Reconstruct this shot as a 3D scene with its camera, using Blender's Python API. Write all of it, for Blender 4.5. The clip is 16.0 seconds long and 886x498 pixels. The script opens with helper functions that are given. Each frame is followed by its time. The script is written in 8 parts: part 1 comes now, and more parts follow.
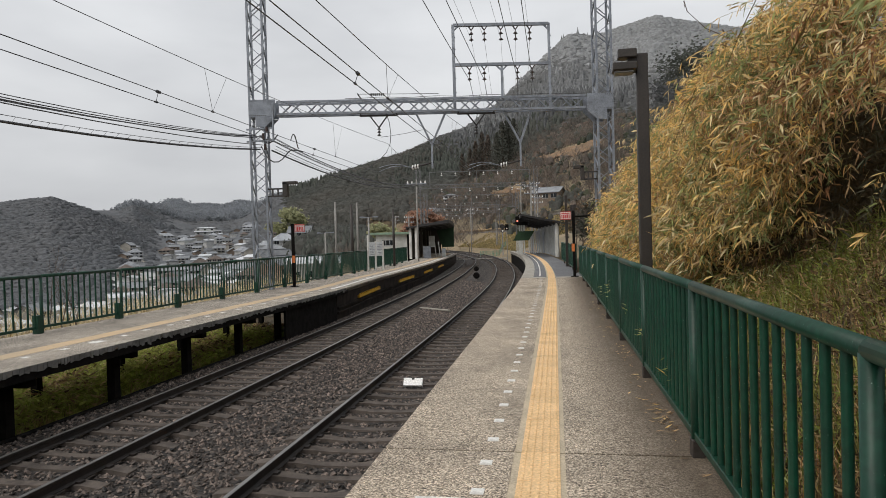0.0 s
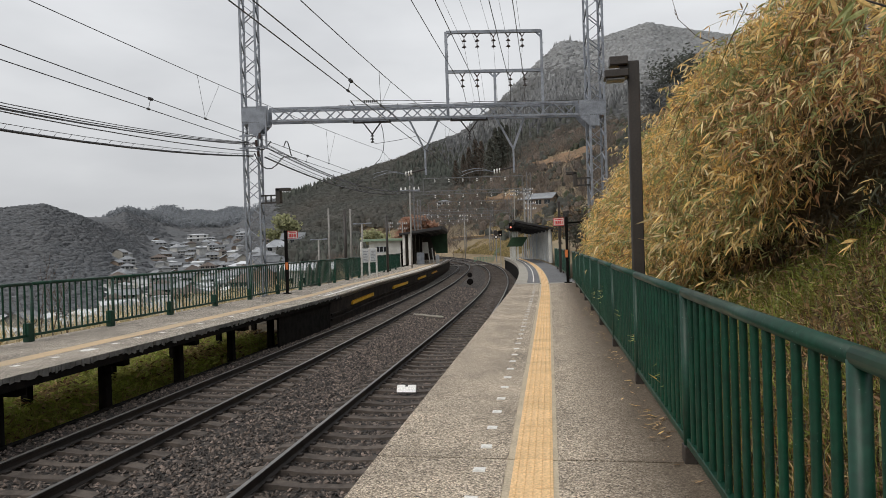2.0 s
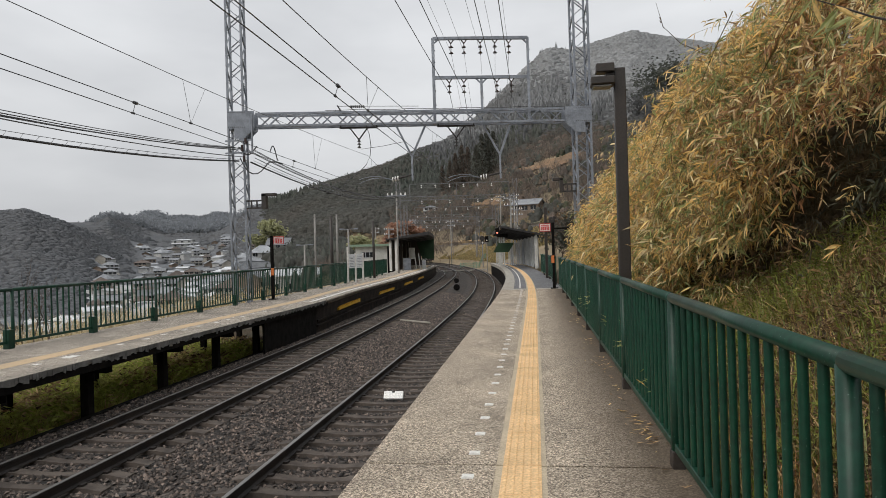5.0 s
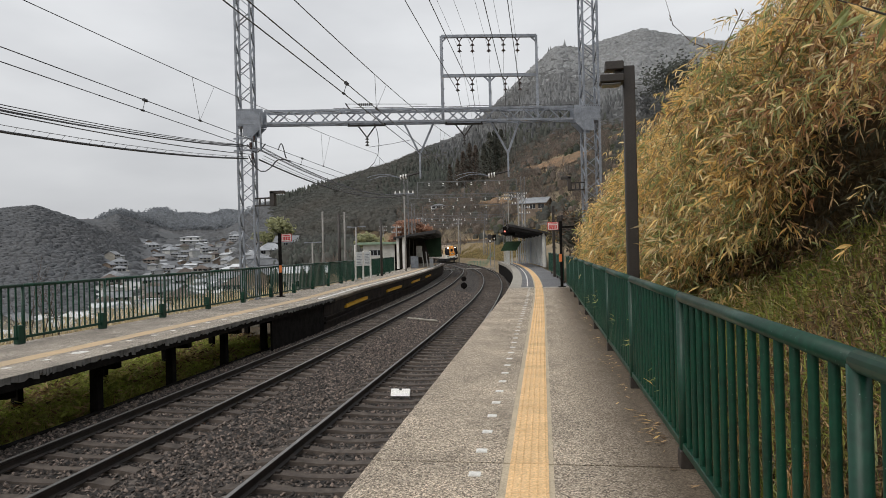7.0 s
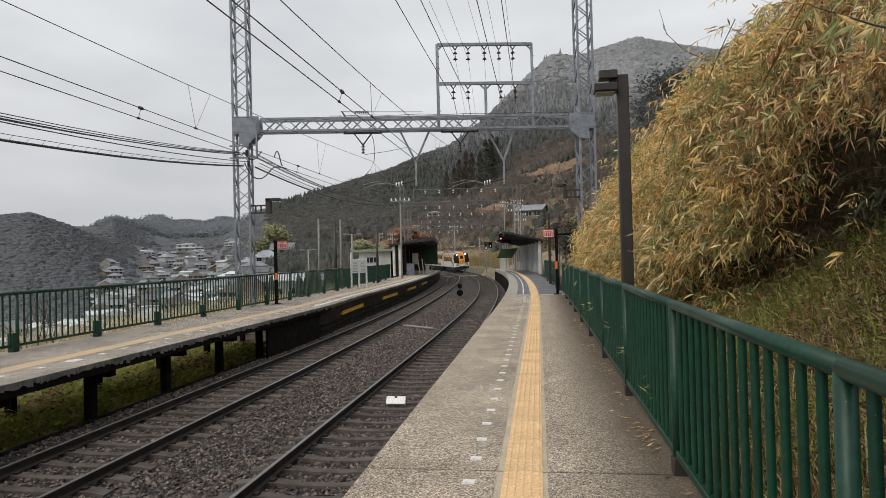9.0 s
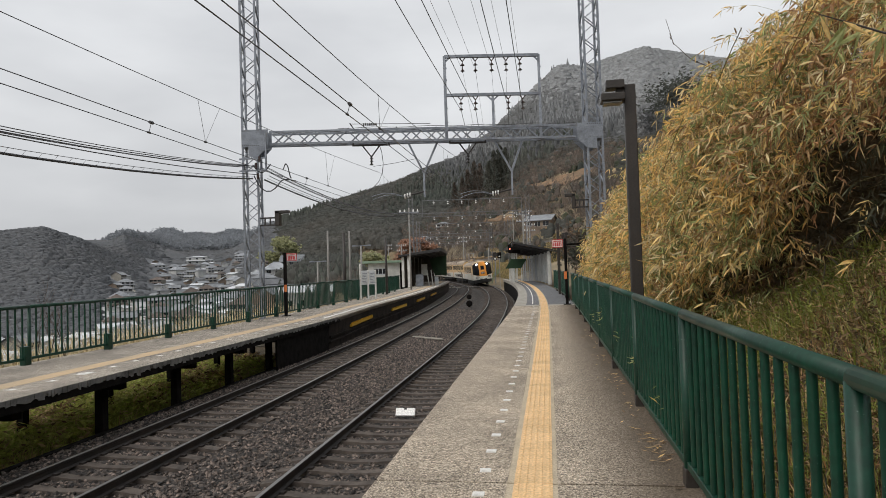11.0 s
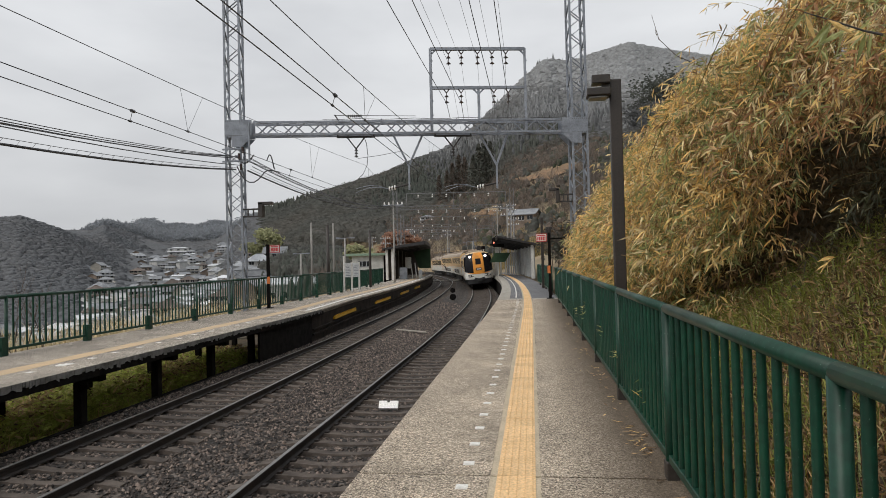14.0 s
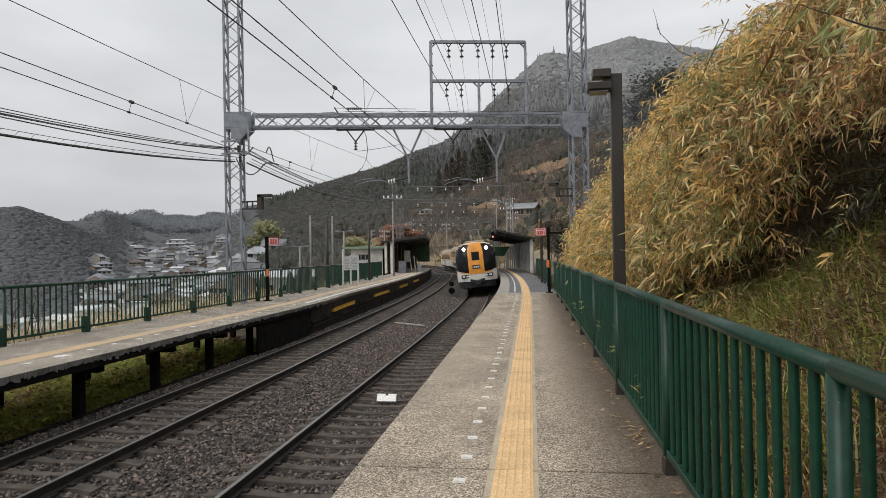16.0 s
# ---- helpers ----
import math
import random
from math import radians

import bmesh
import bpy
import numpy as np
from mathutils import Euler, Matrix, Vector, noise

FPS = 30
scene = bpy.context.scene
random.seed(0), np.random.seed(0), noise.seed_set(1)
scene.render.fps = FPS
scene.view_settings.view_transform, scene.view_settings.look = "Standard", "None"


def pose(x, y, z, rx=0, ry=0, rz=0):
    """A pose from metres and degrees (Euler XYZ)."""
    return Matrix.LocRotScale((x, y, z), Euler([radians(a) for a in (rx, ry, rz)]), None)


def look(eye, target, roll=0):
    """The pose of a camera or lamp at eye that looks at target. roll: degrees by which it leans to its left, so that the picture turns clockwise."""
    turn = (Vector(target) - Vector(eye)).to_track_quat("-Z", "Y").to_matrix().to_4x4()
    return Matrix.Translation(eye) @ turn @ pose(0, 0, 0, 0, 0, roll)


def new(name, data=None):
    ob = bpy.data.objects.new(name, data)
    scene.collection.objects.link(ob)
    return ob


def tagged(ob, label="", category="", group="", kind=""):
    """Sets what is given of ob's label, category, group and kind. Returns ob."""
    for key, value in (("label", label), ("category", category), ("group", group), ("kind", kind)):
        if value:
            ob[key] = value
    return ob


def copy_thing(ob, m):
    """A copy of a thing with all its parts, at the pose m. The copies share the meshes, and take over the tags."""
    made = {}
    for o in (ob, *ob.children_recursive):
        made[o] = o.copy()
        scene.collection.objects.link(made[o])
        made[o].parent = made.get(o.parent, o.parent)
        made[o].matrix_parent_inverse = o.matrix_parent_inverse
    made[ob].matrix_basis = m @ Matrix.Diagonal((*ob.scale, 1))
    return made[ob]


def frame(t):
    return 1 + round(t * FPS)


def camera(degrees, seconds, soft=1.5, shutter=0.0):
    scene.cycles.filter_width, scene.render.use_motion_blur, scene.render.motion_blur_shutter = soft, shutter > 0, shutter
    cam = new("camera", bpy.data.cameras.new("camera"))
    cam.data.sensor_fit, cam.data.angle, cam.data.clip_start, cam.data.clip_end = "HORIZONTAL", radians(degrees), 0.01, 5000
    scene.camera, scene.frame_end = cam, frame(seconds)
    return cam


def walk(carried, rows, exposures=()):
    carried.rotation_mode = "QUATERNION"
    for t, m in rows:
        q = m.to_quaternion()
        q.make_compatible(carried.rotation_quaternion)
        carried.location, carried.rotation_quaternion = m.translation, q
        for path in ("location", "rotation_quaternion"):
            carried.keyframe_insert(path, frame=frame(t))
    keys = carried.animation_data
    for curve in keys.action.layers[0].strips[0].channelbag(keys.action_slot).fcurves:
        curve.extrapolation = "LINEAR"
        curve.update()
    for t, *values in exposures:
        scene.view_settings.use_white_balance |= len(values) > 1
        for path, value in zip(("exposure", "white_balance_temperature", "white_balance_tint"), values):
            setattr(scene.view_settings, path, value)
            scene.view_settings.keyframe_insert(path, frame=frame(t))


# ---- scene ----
# the lens, and a hand-held camera that stands on the platform and sways
cam = camera(68.9, 16.0, soft=0.8)
PATH = [
    (0, look((0.000, -0.000, 1.664), (-5.164, 29.549, 1.244), -1.60)),
    (0.5, look((-0.003, -0.005, 1.667), (-5.124, 29.553, 1.333), -1.50)),
    (1, look((0.002, -0.007, 1.670), (-5.072, 29.559, 1.373), -1.53)),
    (1.5, look((0.008, -0.008, 1.668), (-4.985, 29.573, 1.431), -1.63)),
    (2, look((0.010, -0.006, 1.671), (-4.856, 29.597, 1.530), -1.73)),
    (2.5, look((0.013, -0.011, 1.671), (-4.746, 29.609, 1.625), -1.81)),
    (3, look((0.014, -0.010, 1.672), (-4.342, 29.672, 1.677), -1.76)),
    (3.5, look((0.015, -0.004, 1.673), (-4.146, 29.706, 1.722), -1.85)),
    (4, look((0.007, 0.001, 1.673), (-4.115, 29.716, 1.780), -1.82)),
    (6.5, look((-0.011, 0.007, 1.666), (-4.550, 29.662, 1.733), -1.43)),
    (7, look((-0.012, 0.006, 1.666), (-4.589, 29.655, 1.696), -1.43)),
    (7.5, look((-0.013, -0.002, 1.669), (-4.588, 29.647, 1.700), -1.43)),
    (8, look((-0.001, -0.003, 1.672), (-4.535, 29.652, 1.792), -1.46)),
    (8.5, look((0.007, -0.006, 1.669), (-4.471, 29.658, 1.886), -1.48)),
    (9, look((0.008, -0.014, 1.672), (-4.388, 29.660, 2.030), -1.45)),
    (11.5, look((0.020, -0.016, 1.672), (-4.819, 29.576, 2.605), -1.90)),
    (12, look((0.018, -0.019, 1.669), (-4.757, 29.584, 2.619), -1.86)),
    (12.5, look((0.017, -0.008, 1.669), (-4.537, 29.629, 2.620), -1.91)),
    (13, look((0.013, -0.003, 1.671), (-4.246, 29.678, 2.628), -1.79)),
    (13.5, look((0.008, 0.001, 1.670), (-4.151, 29.699, 2.543), -1.68)),
    (14, look((0.005, 0.000, 1.670), (-4.063, 29.718, 2.210), -1.38)),
    (14.5, look((0.011, 0.003, 1.668), (-4.053, 29.723, 2.096), -1.24)),
    (15, look((0.009, 0.003, 1.667), (-4.013, 29.730, 2.060), -1.20)),
    (15.5, look((0.007, 0.002, 1.670), (-3.991, 29.732, 2.038), -1.09)),
    (16, look((0.002, 0.010, 1.671), (-4.028, 29.737, 1.914), -1.00)),
]
walk(cam, PATH)

# ---- light: a thick overcast sky, with a weak broad sun behind it ----
world = bpy.data.worlds.new("overcast")
scene.world = world
world.use_nodes = True
wn, wl = world.node_tree.nodes, world.node_tree.links
wn.clear()
w_out = wn.new("ShaderNodeOutputWorld")
w_bg = wn.new("ShaderNodeBackground")
w_sky = wn.new("ShaderNodeTexSky")
w_sky.sky_type, w_sky.sun_disc = "NISHITA", False
w_sky.sun_elevation, w_sky.sun_rotation = radians(48), radians(-60)
w_grey = wn.new("ShaderNodeHueSaturation")
w_grey.inputs["Saturation"].default_value = 0.05
w_grey.inputs["Value"].default_value = 0.6
w_tc = wn.new("ShaderNodeTexCoord")
w_map = wn.new("ShaderNodeMapping")
w_map.inputs["Scale"].default_value = (1.6, 1.6, 4.5)
w_noise = wn.new("ShaderNodeTexNoise")
w_noise.inputs["Scale"].default_value = 1.3
w_noise.inputs["Detail"].default_value = 5
w_ramp = wn.new("ShaderNodeValToRGB")
w_ramp.color_ramp.elements[0].position, w_ramp.color_ramp.elements[1].position = 0.30, 0.72
w_ramp.color_ramp.elements[0].color = (5.0, 5.15, 5.4, 1)
w_ramp.color_ramp.elements[1].color = (7.3, 7.45, 7.65, 1)
w_mix = wn.new("ShaderNodeMix")
w_mix.data_type = "RGBA"
w_mix.inputs["Factor"].default_value = 0.88
wl.new(w_sky.outputs["Color"], w_grey.inputs["Color"])
wl.new(w_tc.outputs["Generated"], w_map.inputs["Vector"])
wl.new(w_map.outputs["Vector"], w_noise.inputs["Vector"])
wl.new(w_noise.outputs["Fac"], w_ramp.inputs["Fac"])
wl.new(w_grey.outputs["Color"], w_mix.inputs["A"])
# the cloud is thinner overhead than low over the hills
w_sep = wn.new("ShaderNodeSeparateXYZ")
w_high = wn.new("ShaderNodeMapRange")
w_high.inputs["From Min"].default_value, w_high.inputs["From Max"].default_value = 0.02, 0.32
w_high.inputs["To Min"].default_value, w_high.inputs["To Max"].default_value = 0.75, 1.1
w_dim = wn.new("ShaderNodeVectorMath")
w_dim.operation = "SCALE"
wl.new(w_tc.outputs["Generated"], w_sep.inputs["Vector"])
wl.new(w_sep.outputs["Z"], w_high.inputs["Value"])
wl.new(w_ramp.outputs["Color"], w_dim.inputs[0])
wl.new(w_high.outputs["Result"], w_dim.inputs["Scale"])
wl.new(w_dim.outputs["Vector"], w_mix.inputs["B"])
wl.new(w_mix.outputs["Result"], w_bg.inputs["Color"])
w_bg.inputs["Strength"].default_value = 0.118
wl.new(w_bg.outputs["Background"], w_out.inputs["Surface"])
sun_data = bpy.data.lights.new("sun", "SUN")
sun_data.energy, sun_data.angle, sun_data.color = 1.45, radians(40), (1.0, 0.94, 0.86)
sun = new("sun", sun_data)
sun.matrix_world = look((-30, -20, 50), (0, 15, 0))
scene.view_settings.exposure = 0.0


# ---- materials ----
def mat(name, a, b=None, rough=0.7, metal=0.0, scale=6.0, fine=60.0, bump=0.25, dist=0.01, spread=0.0, island=0.0, c=None, stretch=(1, 1, 1), spec=0.5, lo=0.38, hi=0.66, thin=0.0, specks=None):
    """Two tones by a broad noise, a fine grain over it, relief from both. spread: tone by object; island: tone by loose piece; c: a third tone in stains."""
    m = bpy.data.materials.new(name)
    m.use_nodes = True
    n, l = m.node_tree.nodes, m.node_tree.links
    p = n["Principled BSDF"]
    p.inputs["Metallic"].default_value = metal
    p.inputs["Specular IOR Level"].default_value = spec
    b = b or tuple(v * 0.75 for v in a)
    tc = n.new("ShaderNodeTexCoord")
    mp = n.new("ShaderNodeMapping")
    mp.inputs["Scale"].default_value = stretch
    l.new(tc.outputs["Object"], mp.inputs["Vector"])
    geo = n.new("ShaderNodeNewGeometry")
    if spread or island:
        info = n.new("ShaderNodeObjectInfo")
        off = n.new("ShaderNodeVectorMath")
        off.operation = "MULTIPLY_ADD"
        l.new(info.outputs["Random"], off.inputs[0])
        off.inputs[1].default_value = (37, 53, 71)
        l.new(mp.outputs["Vector"], off.inputs[2])
        vec = off.outputs["Vector"]
    else:
        vec = mp.outputs["Vector"]
    big = n.new("ShaderNodeTexNoise")
    big.inputs["Scale"].default_value, big.inputs["Detail"].default_value = scale, 5
    small = n.new("ShaderNodeTexNoise")
    small.inputs["Scale"].default_value, small.inputs["Detail"].default_value = fine, 3
    l.new(vec, big.inputs["Vector"])
    l.new(vec, small.inputs["Vector"])
    ramp = n.new("ShaderNodeValToRGB")
    ramp.color_ramp.elements[0].position, ramp.color_ramp.elements[1].position = lo, hi
    ramp.color_ramp.elements[0].color, ramp.color_ramp.elements[1].color = (*a, 1), (*b, 1)
    if c:
        e = ramp.color_ramp.elements.new(min(0.95, hi + 0.1))
        e.color = (*c, 1)
    l.new(big.outputs["Fac"], ramp.inputs["Fac"])
    grain = n.new("ShaderNodeMapRange")
    grain.inputs["From Min"].default_value, grain.inputs["From Max"].default_value = 0.3, 0.7
    grain.inputs["To Min"].default_value, grain.inputs["To Max"].default_value = 0.78, 1.2
    l.new(small.outputs["Fac"], grain.inputs["Value"])
    val = grain.outputs["Result"]
    for amount, socket in ((spread, "object"), (island, "island")):
        if amount:
            r = n.new("ShaderNodeMapRange")
            r.inputs["To Min"].default_value, r.inputs["To Max"].default_value = 1 - amount, 1 + amount
            l.new(info.outputs["Random"] if socket == "object" else geo.outputs["Random Per Island"], r.inputs["Value"])
            mu = n.new("ShaderNodeMath")
            mu.operation = "MULTIPLY"
            l.new(val, mu.inputs[0])
            l.new(r.outputs["Result"], mu.inputs[1])
            val = mu.outputs["Value"]
    mul = n.new("ShaderNodeVectorMath")
    mul.operation = "SCALE"
    l.new(ramp.outputs["Color"], mul.inputs[0])
    l.new(val, mul.inputs["Scale"])
    col = mul.outputs["Vector"]
    if specks:
        # chips and lichen: small pale spots
        tone, size, cut = specks
        sp = n.new("ShaderNodeTexNoise")
        sp.inputs["Scale"].default_value, sp.inputs["Detail"].default_value = size, 2
        l.new(vec, sp.inputs["Vector"])
        sr = n.new("ShaderNodeMapRange")
        sr.inputs["From Min"].default_value, sr.inputs["From Max"].default_value = cut, cut + 0.03
        l.new(sp.outputs["Fac"], sr.inputs["Value"])
        sm = n.new("ShaderNodeMix")
        sm.data_type = "RGBA"
        l.new(sr.outputs["Result"], sm.inputs["Factor"])
        l.new(col, sm.inputs["A"])
        sm.inputs["B"].default_value = (*tone, 1)
        col = sm.outputs["Result"]
    l.new(col, p.inputs["Base Color"])
    rr = n.new("ShaderNodeMapRange")
    rr.inputs["To Min"].default_value, rr.inputs["To Max"].default_value = max(0.03, rough - 0.12), min(1, rough + 0.12)
    l.new(big.outputs["Fac"], rr.inputs["Value"])
    l.new(rr.outputs["Result"], p.inputs["Roughness"])
    if thin:
        # thin leaves and twigs let light through from behind
        tr = n.new("ShaderNodeBsdfTranslucent")
        l.new(mul.outputs["Vector"], tr.inputs["Color"])
        mixed = n.new("ShaderNodeMixShader")
        mixed.inputs["Fac"].default_value = thin
        l.new(p.outputs["BSDF"], mixed.inputs[1])
        l.new(tr.outputs["BSDF"], mixed.inputs[2])
        l.new(mixed.outputs["Shader"], n["Material Output"].inputs["Surface"])
    if bump:
        bp = n.new("ShaderNodeBump")
        bp.inputs["Strength"].default_value, bp.inputs["Distance"].default_value = bump, dist
        l.new(small.outputs["Fac"], bp.inputs["Height"])
        l.new(bp.outputs["Normal"], p.inputs["Normal"])
    return m


def speckled(name, stops, scale=90.0, rough=0.85, stain=(0.8, 1.12), bump=0.5, dist=0.006, broad=0.35, dirt=None):
    """Exposed aggregate, gravel: cells of several tones, with broad stains over them."""
    m = bpy.data.materials.new(name)
    m.use_nodes = True
    n, l = m.node_tree.nodes, m.node_tree.links
    p = n["Principled BSDF"]
    p.inputs["Roughness"].default_value = rough
    tc = n.new("ShaderNodeTexCoord")
    vo = n.new("ShaderNodeTexVoronoi")
    vo.inputs["Scale"].default_value = scale
    l.new(tc.outputs["Object"], vo.inputs["Vector"])
    sep = n.new("ShaderNodeSeparateColor")
    l.new(vo.outputs["Color"], sep.inputs["Color"])
    ramp = n.new("ShaderNodeValToRGB")
    while len(ramp.color_ramp.elements) < len(stops):
        ramp.color_ramp.elements.new(0.5)
    for e, (pos, col) in zip(ramp.color_ramp.elements, stops):
        e.position, e.color = pos, (*col, 1)
    l.new(sep.outputs["Red"], ramp.inputs["Fac"])
    big = n.new("ShaderNodeTexNoise")
    big.inputs["Scale"].default_value, big.inputs["Detail"].default_value, big.inputs["Roughness"].default_value = broad, 7, 0.65
    l.new(tc.outputs["Object"], big.inputs["Vector"])
    r = n.new("ShaderNodeMapRange")
    r.inputs["From Min"].default_value, r.inputs["From Max"].default_value = 0.3, 0.7
    r.inputs["To Min"].default_value, r.inputs["To Max"].default_value = stain
    l.new(big.outputs["Fac"], r.inputs["Value"])
    mul = n.new("ShaderNodeVectorMath")
    mul.operation = "SCALE"
    l.new(ramp.outputs["Color"], mul.inputs[0])
    l.new(r.outputs["Result"], mul.inputs["Scale"])
    col = mul.outputs["Vector"]
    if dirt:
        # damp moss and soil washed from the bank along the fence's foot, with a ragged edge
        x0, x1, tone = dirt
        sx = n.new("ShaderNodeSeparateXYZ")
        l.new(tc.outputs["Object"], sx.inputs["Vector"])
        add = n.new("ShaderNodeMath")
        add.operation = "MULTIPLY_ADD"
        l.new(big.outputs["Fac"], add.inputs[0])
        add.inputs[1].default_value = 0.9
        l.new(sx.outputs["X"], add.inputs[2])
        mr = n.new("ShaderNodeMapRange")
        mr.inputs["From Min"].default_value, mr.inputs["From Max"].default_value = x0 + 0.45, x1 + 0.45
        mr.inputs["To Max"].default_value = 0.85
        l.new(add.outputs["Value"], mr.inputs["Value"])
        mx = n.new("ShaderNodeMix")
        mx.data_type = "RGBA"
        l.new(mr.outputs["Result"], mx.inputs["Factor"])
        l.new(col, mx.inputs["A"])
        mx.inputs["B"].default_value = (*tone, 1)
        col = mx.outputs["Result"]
    l.new(col, p.inputs["Base Color"])
    bp = n.new("ShaderNodeBump")
    bp.inputs["Strength"].default_value, bp.inputs["Distance"].default_value = bump, dist
    l.new(vo.outputs["Distance"], bp.inputs["Height"])
    bp.invert = True
    l.new(bp.outputs["Normal"], p.inputs["Normal"])
    return m


M = {}
M["concrete"] = speckled("aggregate_concrete", [(0.0, (0.055, 0.045, 0.034)), (0.24, (0.28, 0.226, 0.17)), (0.62, (0.47, 0.39, 0.298)), (1.0, (0.94, 0.81, 0.65))], 95, stain=(0.6, 1.12), broad=0.9)
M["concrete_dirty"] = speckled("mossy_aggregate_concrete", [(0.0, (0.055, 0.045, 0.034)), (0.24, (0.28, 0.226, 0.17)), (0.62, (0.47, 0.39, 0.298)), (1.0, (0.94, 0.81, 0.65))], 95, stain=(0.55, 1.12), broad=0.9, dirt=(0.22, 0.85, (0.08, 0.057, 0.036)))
M["deck"] = speckled("weathered_deck_concrete", [(0.0, (0.05, 0.044, 0.037)), (0.24, (0.235, 0.2, 0.163)), (0.62, (0.4, 0.35, 0.29)), (1.0, (0.8, 0.71, 0.6))], 95, stain=(0.55, 1.12), broad=0.9)
M["asphalt"] = speckled("asphalt", [(0.0, (0.09, 0.092, 0.1)), (0.6, (0.16, 0.162, 0.17)), (1.0, (0.26, 0.26, 0.27))], 110, stain=(0.75, 1.15))
M["edge_concrete"] = mat("edge_concrete", (0.42, 0.39, 0.34), (0.3, 0.28, 0.24), 0.85, scale=2, fine=90)
# bed far darker than its stones: the gaps' shade is put into its colour
M["ballast"] = speckled("ballast", [(0.0, (0.008, 0.0065, 0.0055)), (0.35, (0.024, 0.019, 0.016)), (0.75, (0.06, 0.048, 0.04)), (1.0, (0.17, 0.14, 0.12))], 13, stain=(0.7, 1.15), bump=1.0, dist=0.03)
M["stone"] = mat("ballast_stone", (0.165, 0.127, 0.105), (0.026, 0.02, 0.0165), 0.6, scale=11, fine=70, island=0.92, lo=0.4, hi=0.6)
M["sleeper"] = mat("concrete_sleeper", (0.108, 0.087, 0.072), (0.055, 0.044, 0.037), 0.85, scale=5, fine=80, spread=0.2)
M["rail_side"] = mat("rusty_rail", (0.025, 0.018, 0.015), (0.014, 0.011, 0.01), 0.7, scale=3, fine=60)
M["rail_top"] = mat("worn_rail_head", (0.22, 0.21, 0.2), (0.14, 0.132, 0.125), 0.36, 0.7, scale=2, fine=80, stretch=(1, 0.05, 1))
M["tactile"] = mat("yellow_tactile", (0.83, 0.56, 0.29), (0.74, 0.49, 0.245), 0.6, scale=2.5, fine=50, spread=0.07, c=(0.55, 0.36, 0.15))
M["tactile_worn"] = mat("worn_tactile", (0.6, 0.43, 0.25), (0.47, 0.37, 0.25), 0.75, scale=1.2, fine=40)
M["mortar"] = mat("tile_mortar", (0.56, 0.47, 0.34), (0.45, 0.38, 0.28), 0.85, scale=3, fine=60)
M["white"] = mat("white_marking", (0.8, 0.79, 0.76), (0.62, 0.6, 0.56), 0.7, scale=7, fine=60)
M["green"] = mat("green_fence_paint", (0.0045, 0.047, 0.026), (0.0028, 0.032, 0.019), 0.42, spec=0.4, scale=3, fine=25, bump=0.12, spread=0.12, c=(0.03, 0.1, 0.07), specks=((0.12, 0.2, 0.16), 95, 0.72))
M["steel"] = mat("galvanised_steel", (0.3, 0.325, 0.365), (0.2, 0.217, 0.245), 0.5, 0.35, scale=3, fine=30)
M["steel_dark"] = mat("weathered_steel", (0.05, 0.045, 0.043), (0.028, 0.025, 0.024), 0.6, 0.2, scale=4, fine=40)
M["brown_paint"] = mat("brown_paint", (0.042, 0.034, 0.029), (0.03, 0.025, 0.021), 0.45, scale=2, fine=40)
M["wire"] = mat("wire", (0.1, 0.1, 0.105), (0.065, 0.065, 0.069), 0.55, 0.3, scale=5, fine=50, bump=0)
M["wire_light"] = mat("stranded_wire", (0.16, 0.165, 0.17), (0.1, 0.1, 0.105), 0.5, 0.5, scale=5, fine=50, bump=0)
M["porcelain"] = mat("porcelain", (0.84, 0.84, 0.82), (0.72, 0.72, 0.7), 0.25, scale=5, fine=50, bump=0)
M["brown_porcelain"] = mat("brown_porcelain", (0.06, 0.035, 0.03), (0.04, 0.025, 0.022), 0.25, scale=5, fine=50, bump=0)
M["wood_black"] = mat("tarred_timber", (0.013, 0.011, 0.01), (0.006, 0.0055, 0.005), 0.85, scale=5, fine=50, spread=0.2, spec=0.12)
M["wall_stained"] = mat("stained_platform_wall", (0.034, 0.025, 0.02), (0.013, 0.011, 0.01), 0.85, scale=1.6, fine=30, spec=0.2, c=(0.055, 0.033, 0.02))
M["fascia"] = mat("mossy_fascia", (0.21, 0.205, 0.195), (0.1, 0.097, 0.09), 0.85, scale=5, fine=60, c=(0.06, 0.058, 0.053))
M["grass_green"] = mat("green_grass", (0.17, 0.21, 0.035), (0.26, 0.235, 0.055), 0.8, scale=1.2, fine=30, island=0.4, bump=0, thin=0.35)
M["grass_dry"] = mat("dry_grass", (0.48, 0.36, 0.18), (0.32, 0.23, 0.11), 0.8, scale=1.2, fine=30, island=0.4, bump=0, thin=0.35)
M["soil"] = mat("bank_soil", (0.085, 0.058, 0.034), (0.05, 0.042, 0.022), 0.95, scale=1.3, fine=25, bump=0.8, dist=0.05, c=(0.16, 0.11, 0.05))
M["leaf_straw"] = mat("dry_bamboo_leaf", (0.86, 0.64, 0.28), (0.74, 0.49, 0.165), 0.4, spec=0.6, scale=0.8, fine=20, bump=0, island=0.45, thin=0.4, c=(0.88, 0.78, 0.54))
M["leaf_green"] = mat("green_bamboo_leaf", (0.43, 0.45, 0.19), (0.24, 0.28, 0.1), 0.36, scale=0.8, fine=20, bump=0, island=0.45, thin=0.4)
M["leaf_brown"] = mat("brown_bamboo_leaf", (0.52, 0.34, 0.16), (0.33, 0.2, 0.09), 0.65, scale=0.8, fine=20, bump=0, island=0.4)
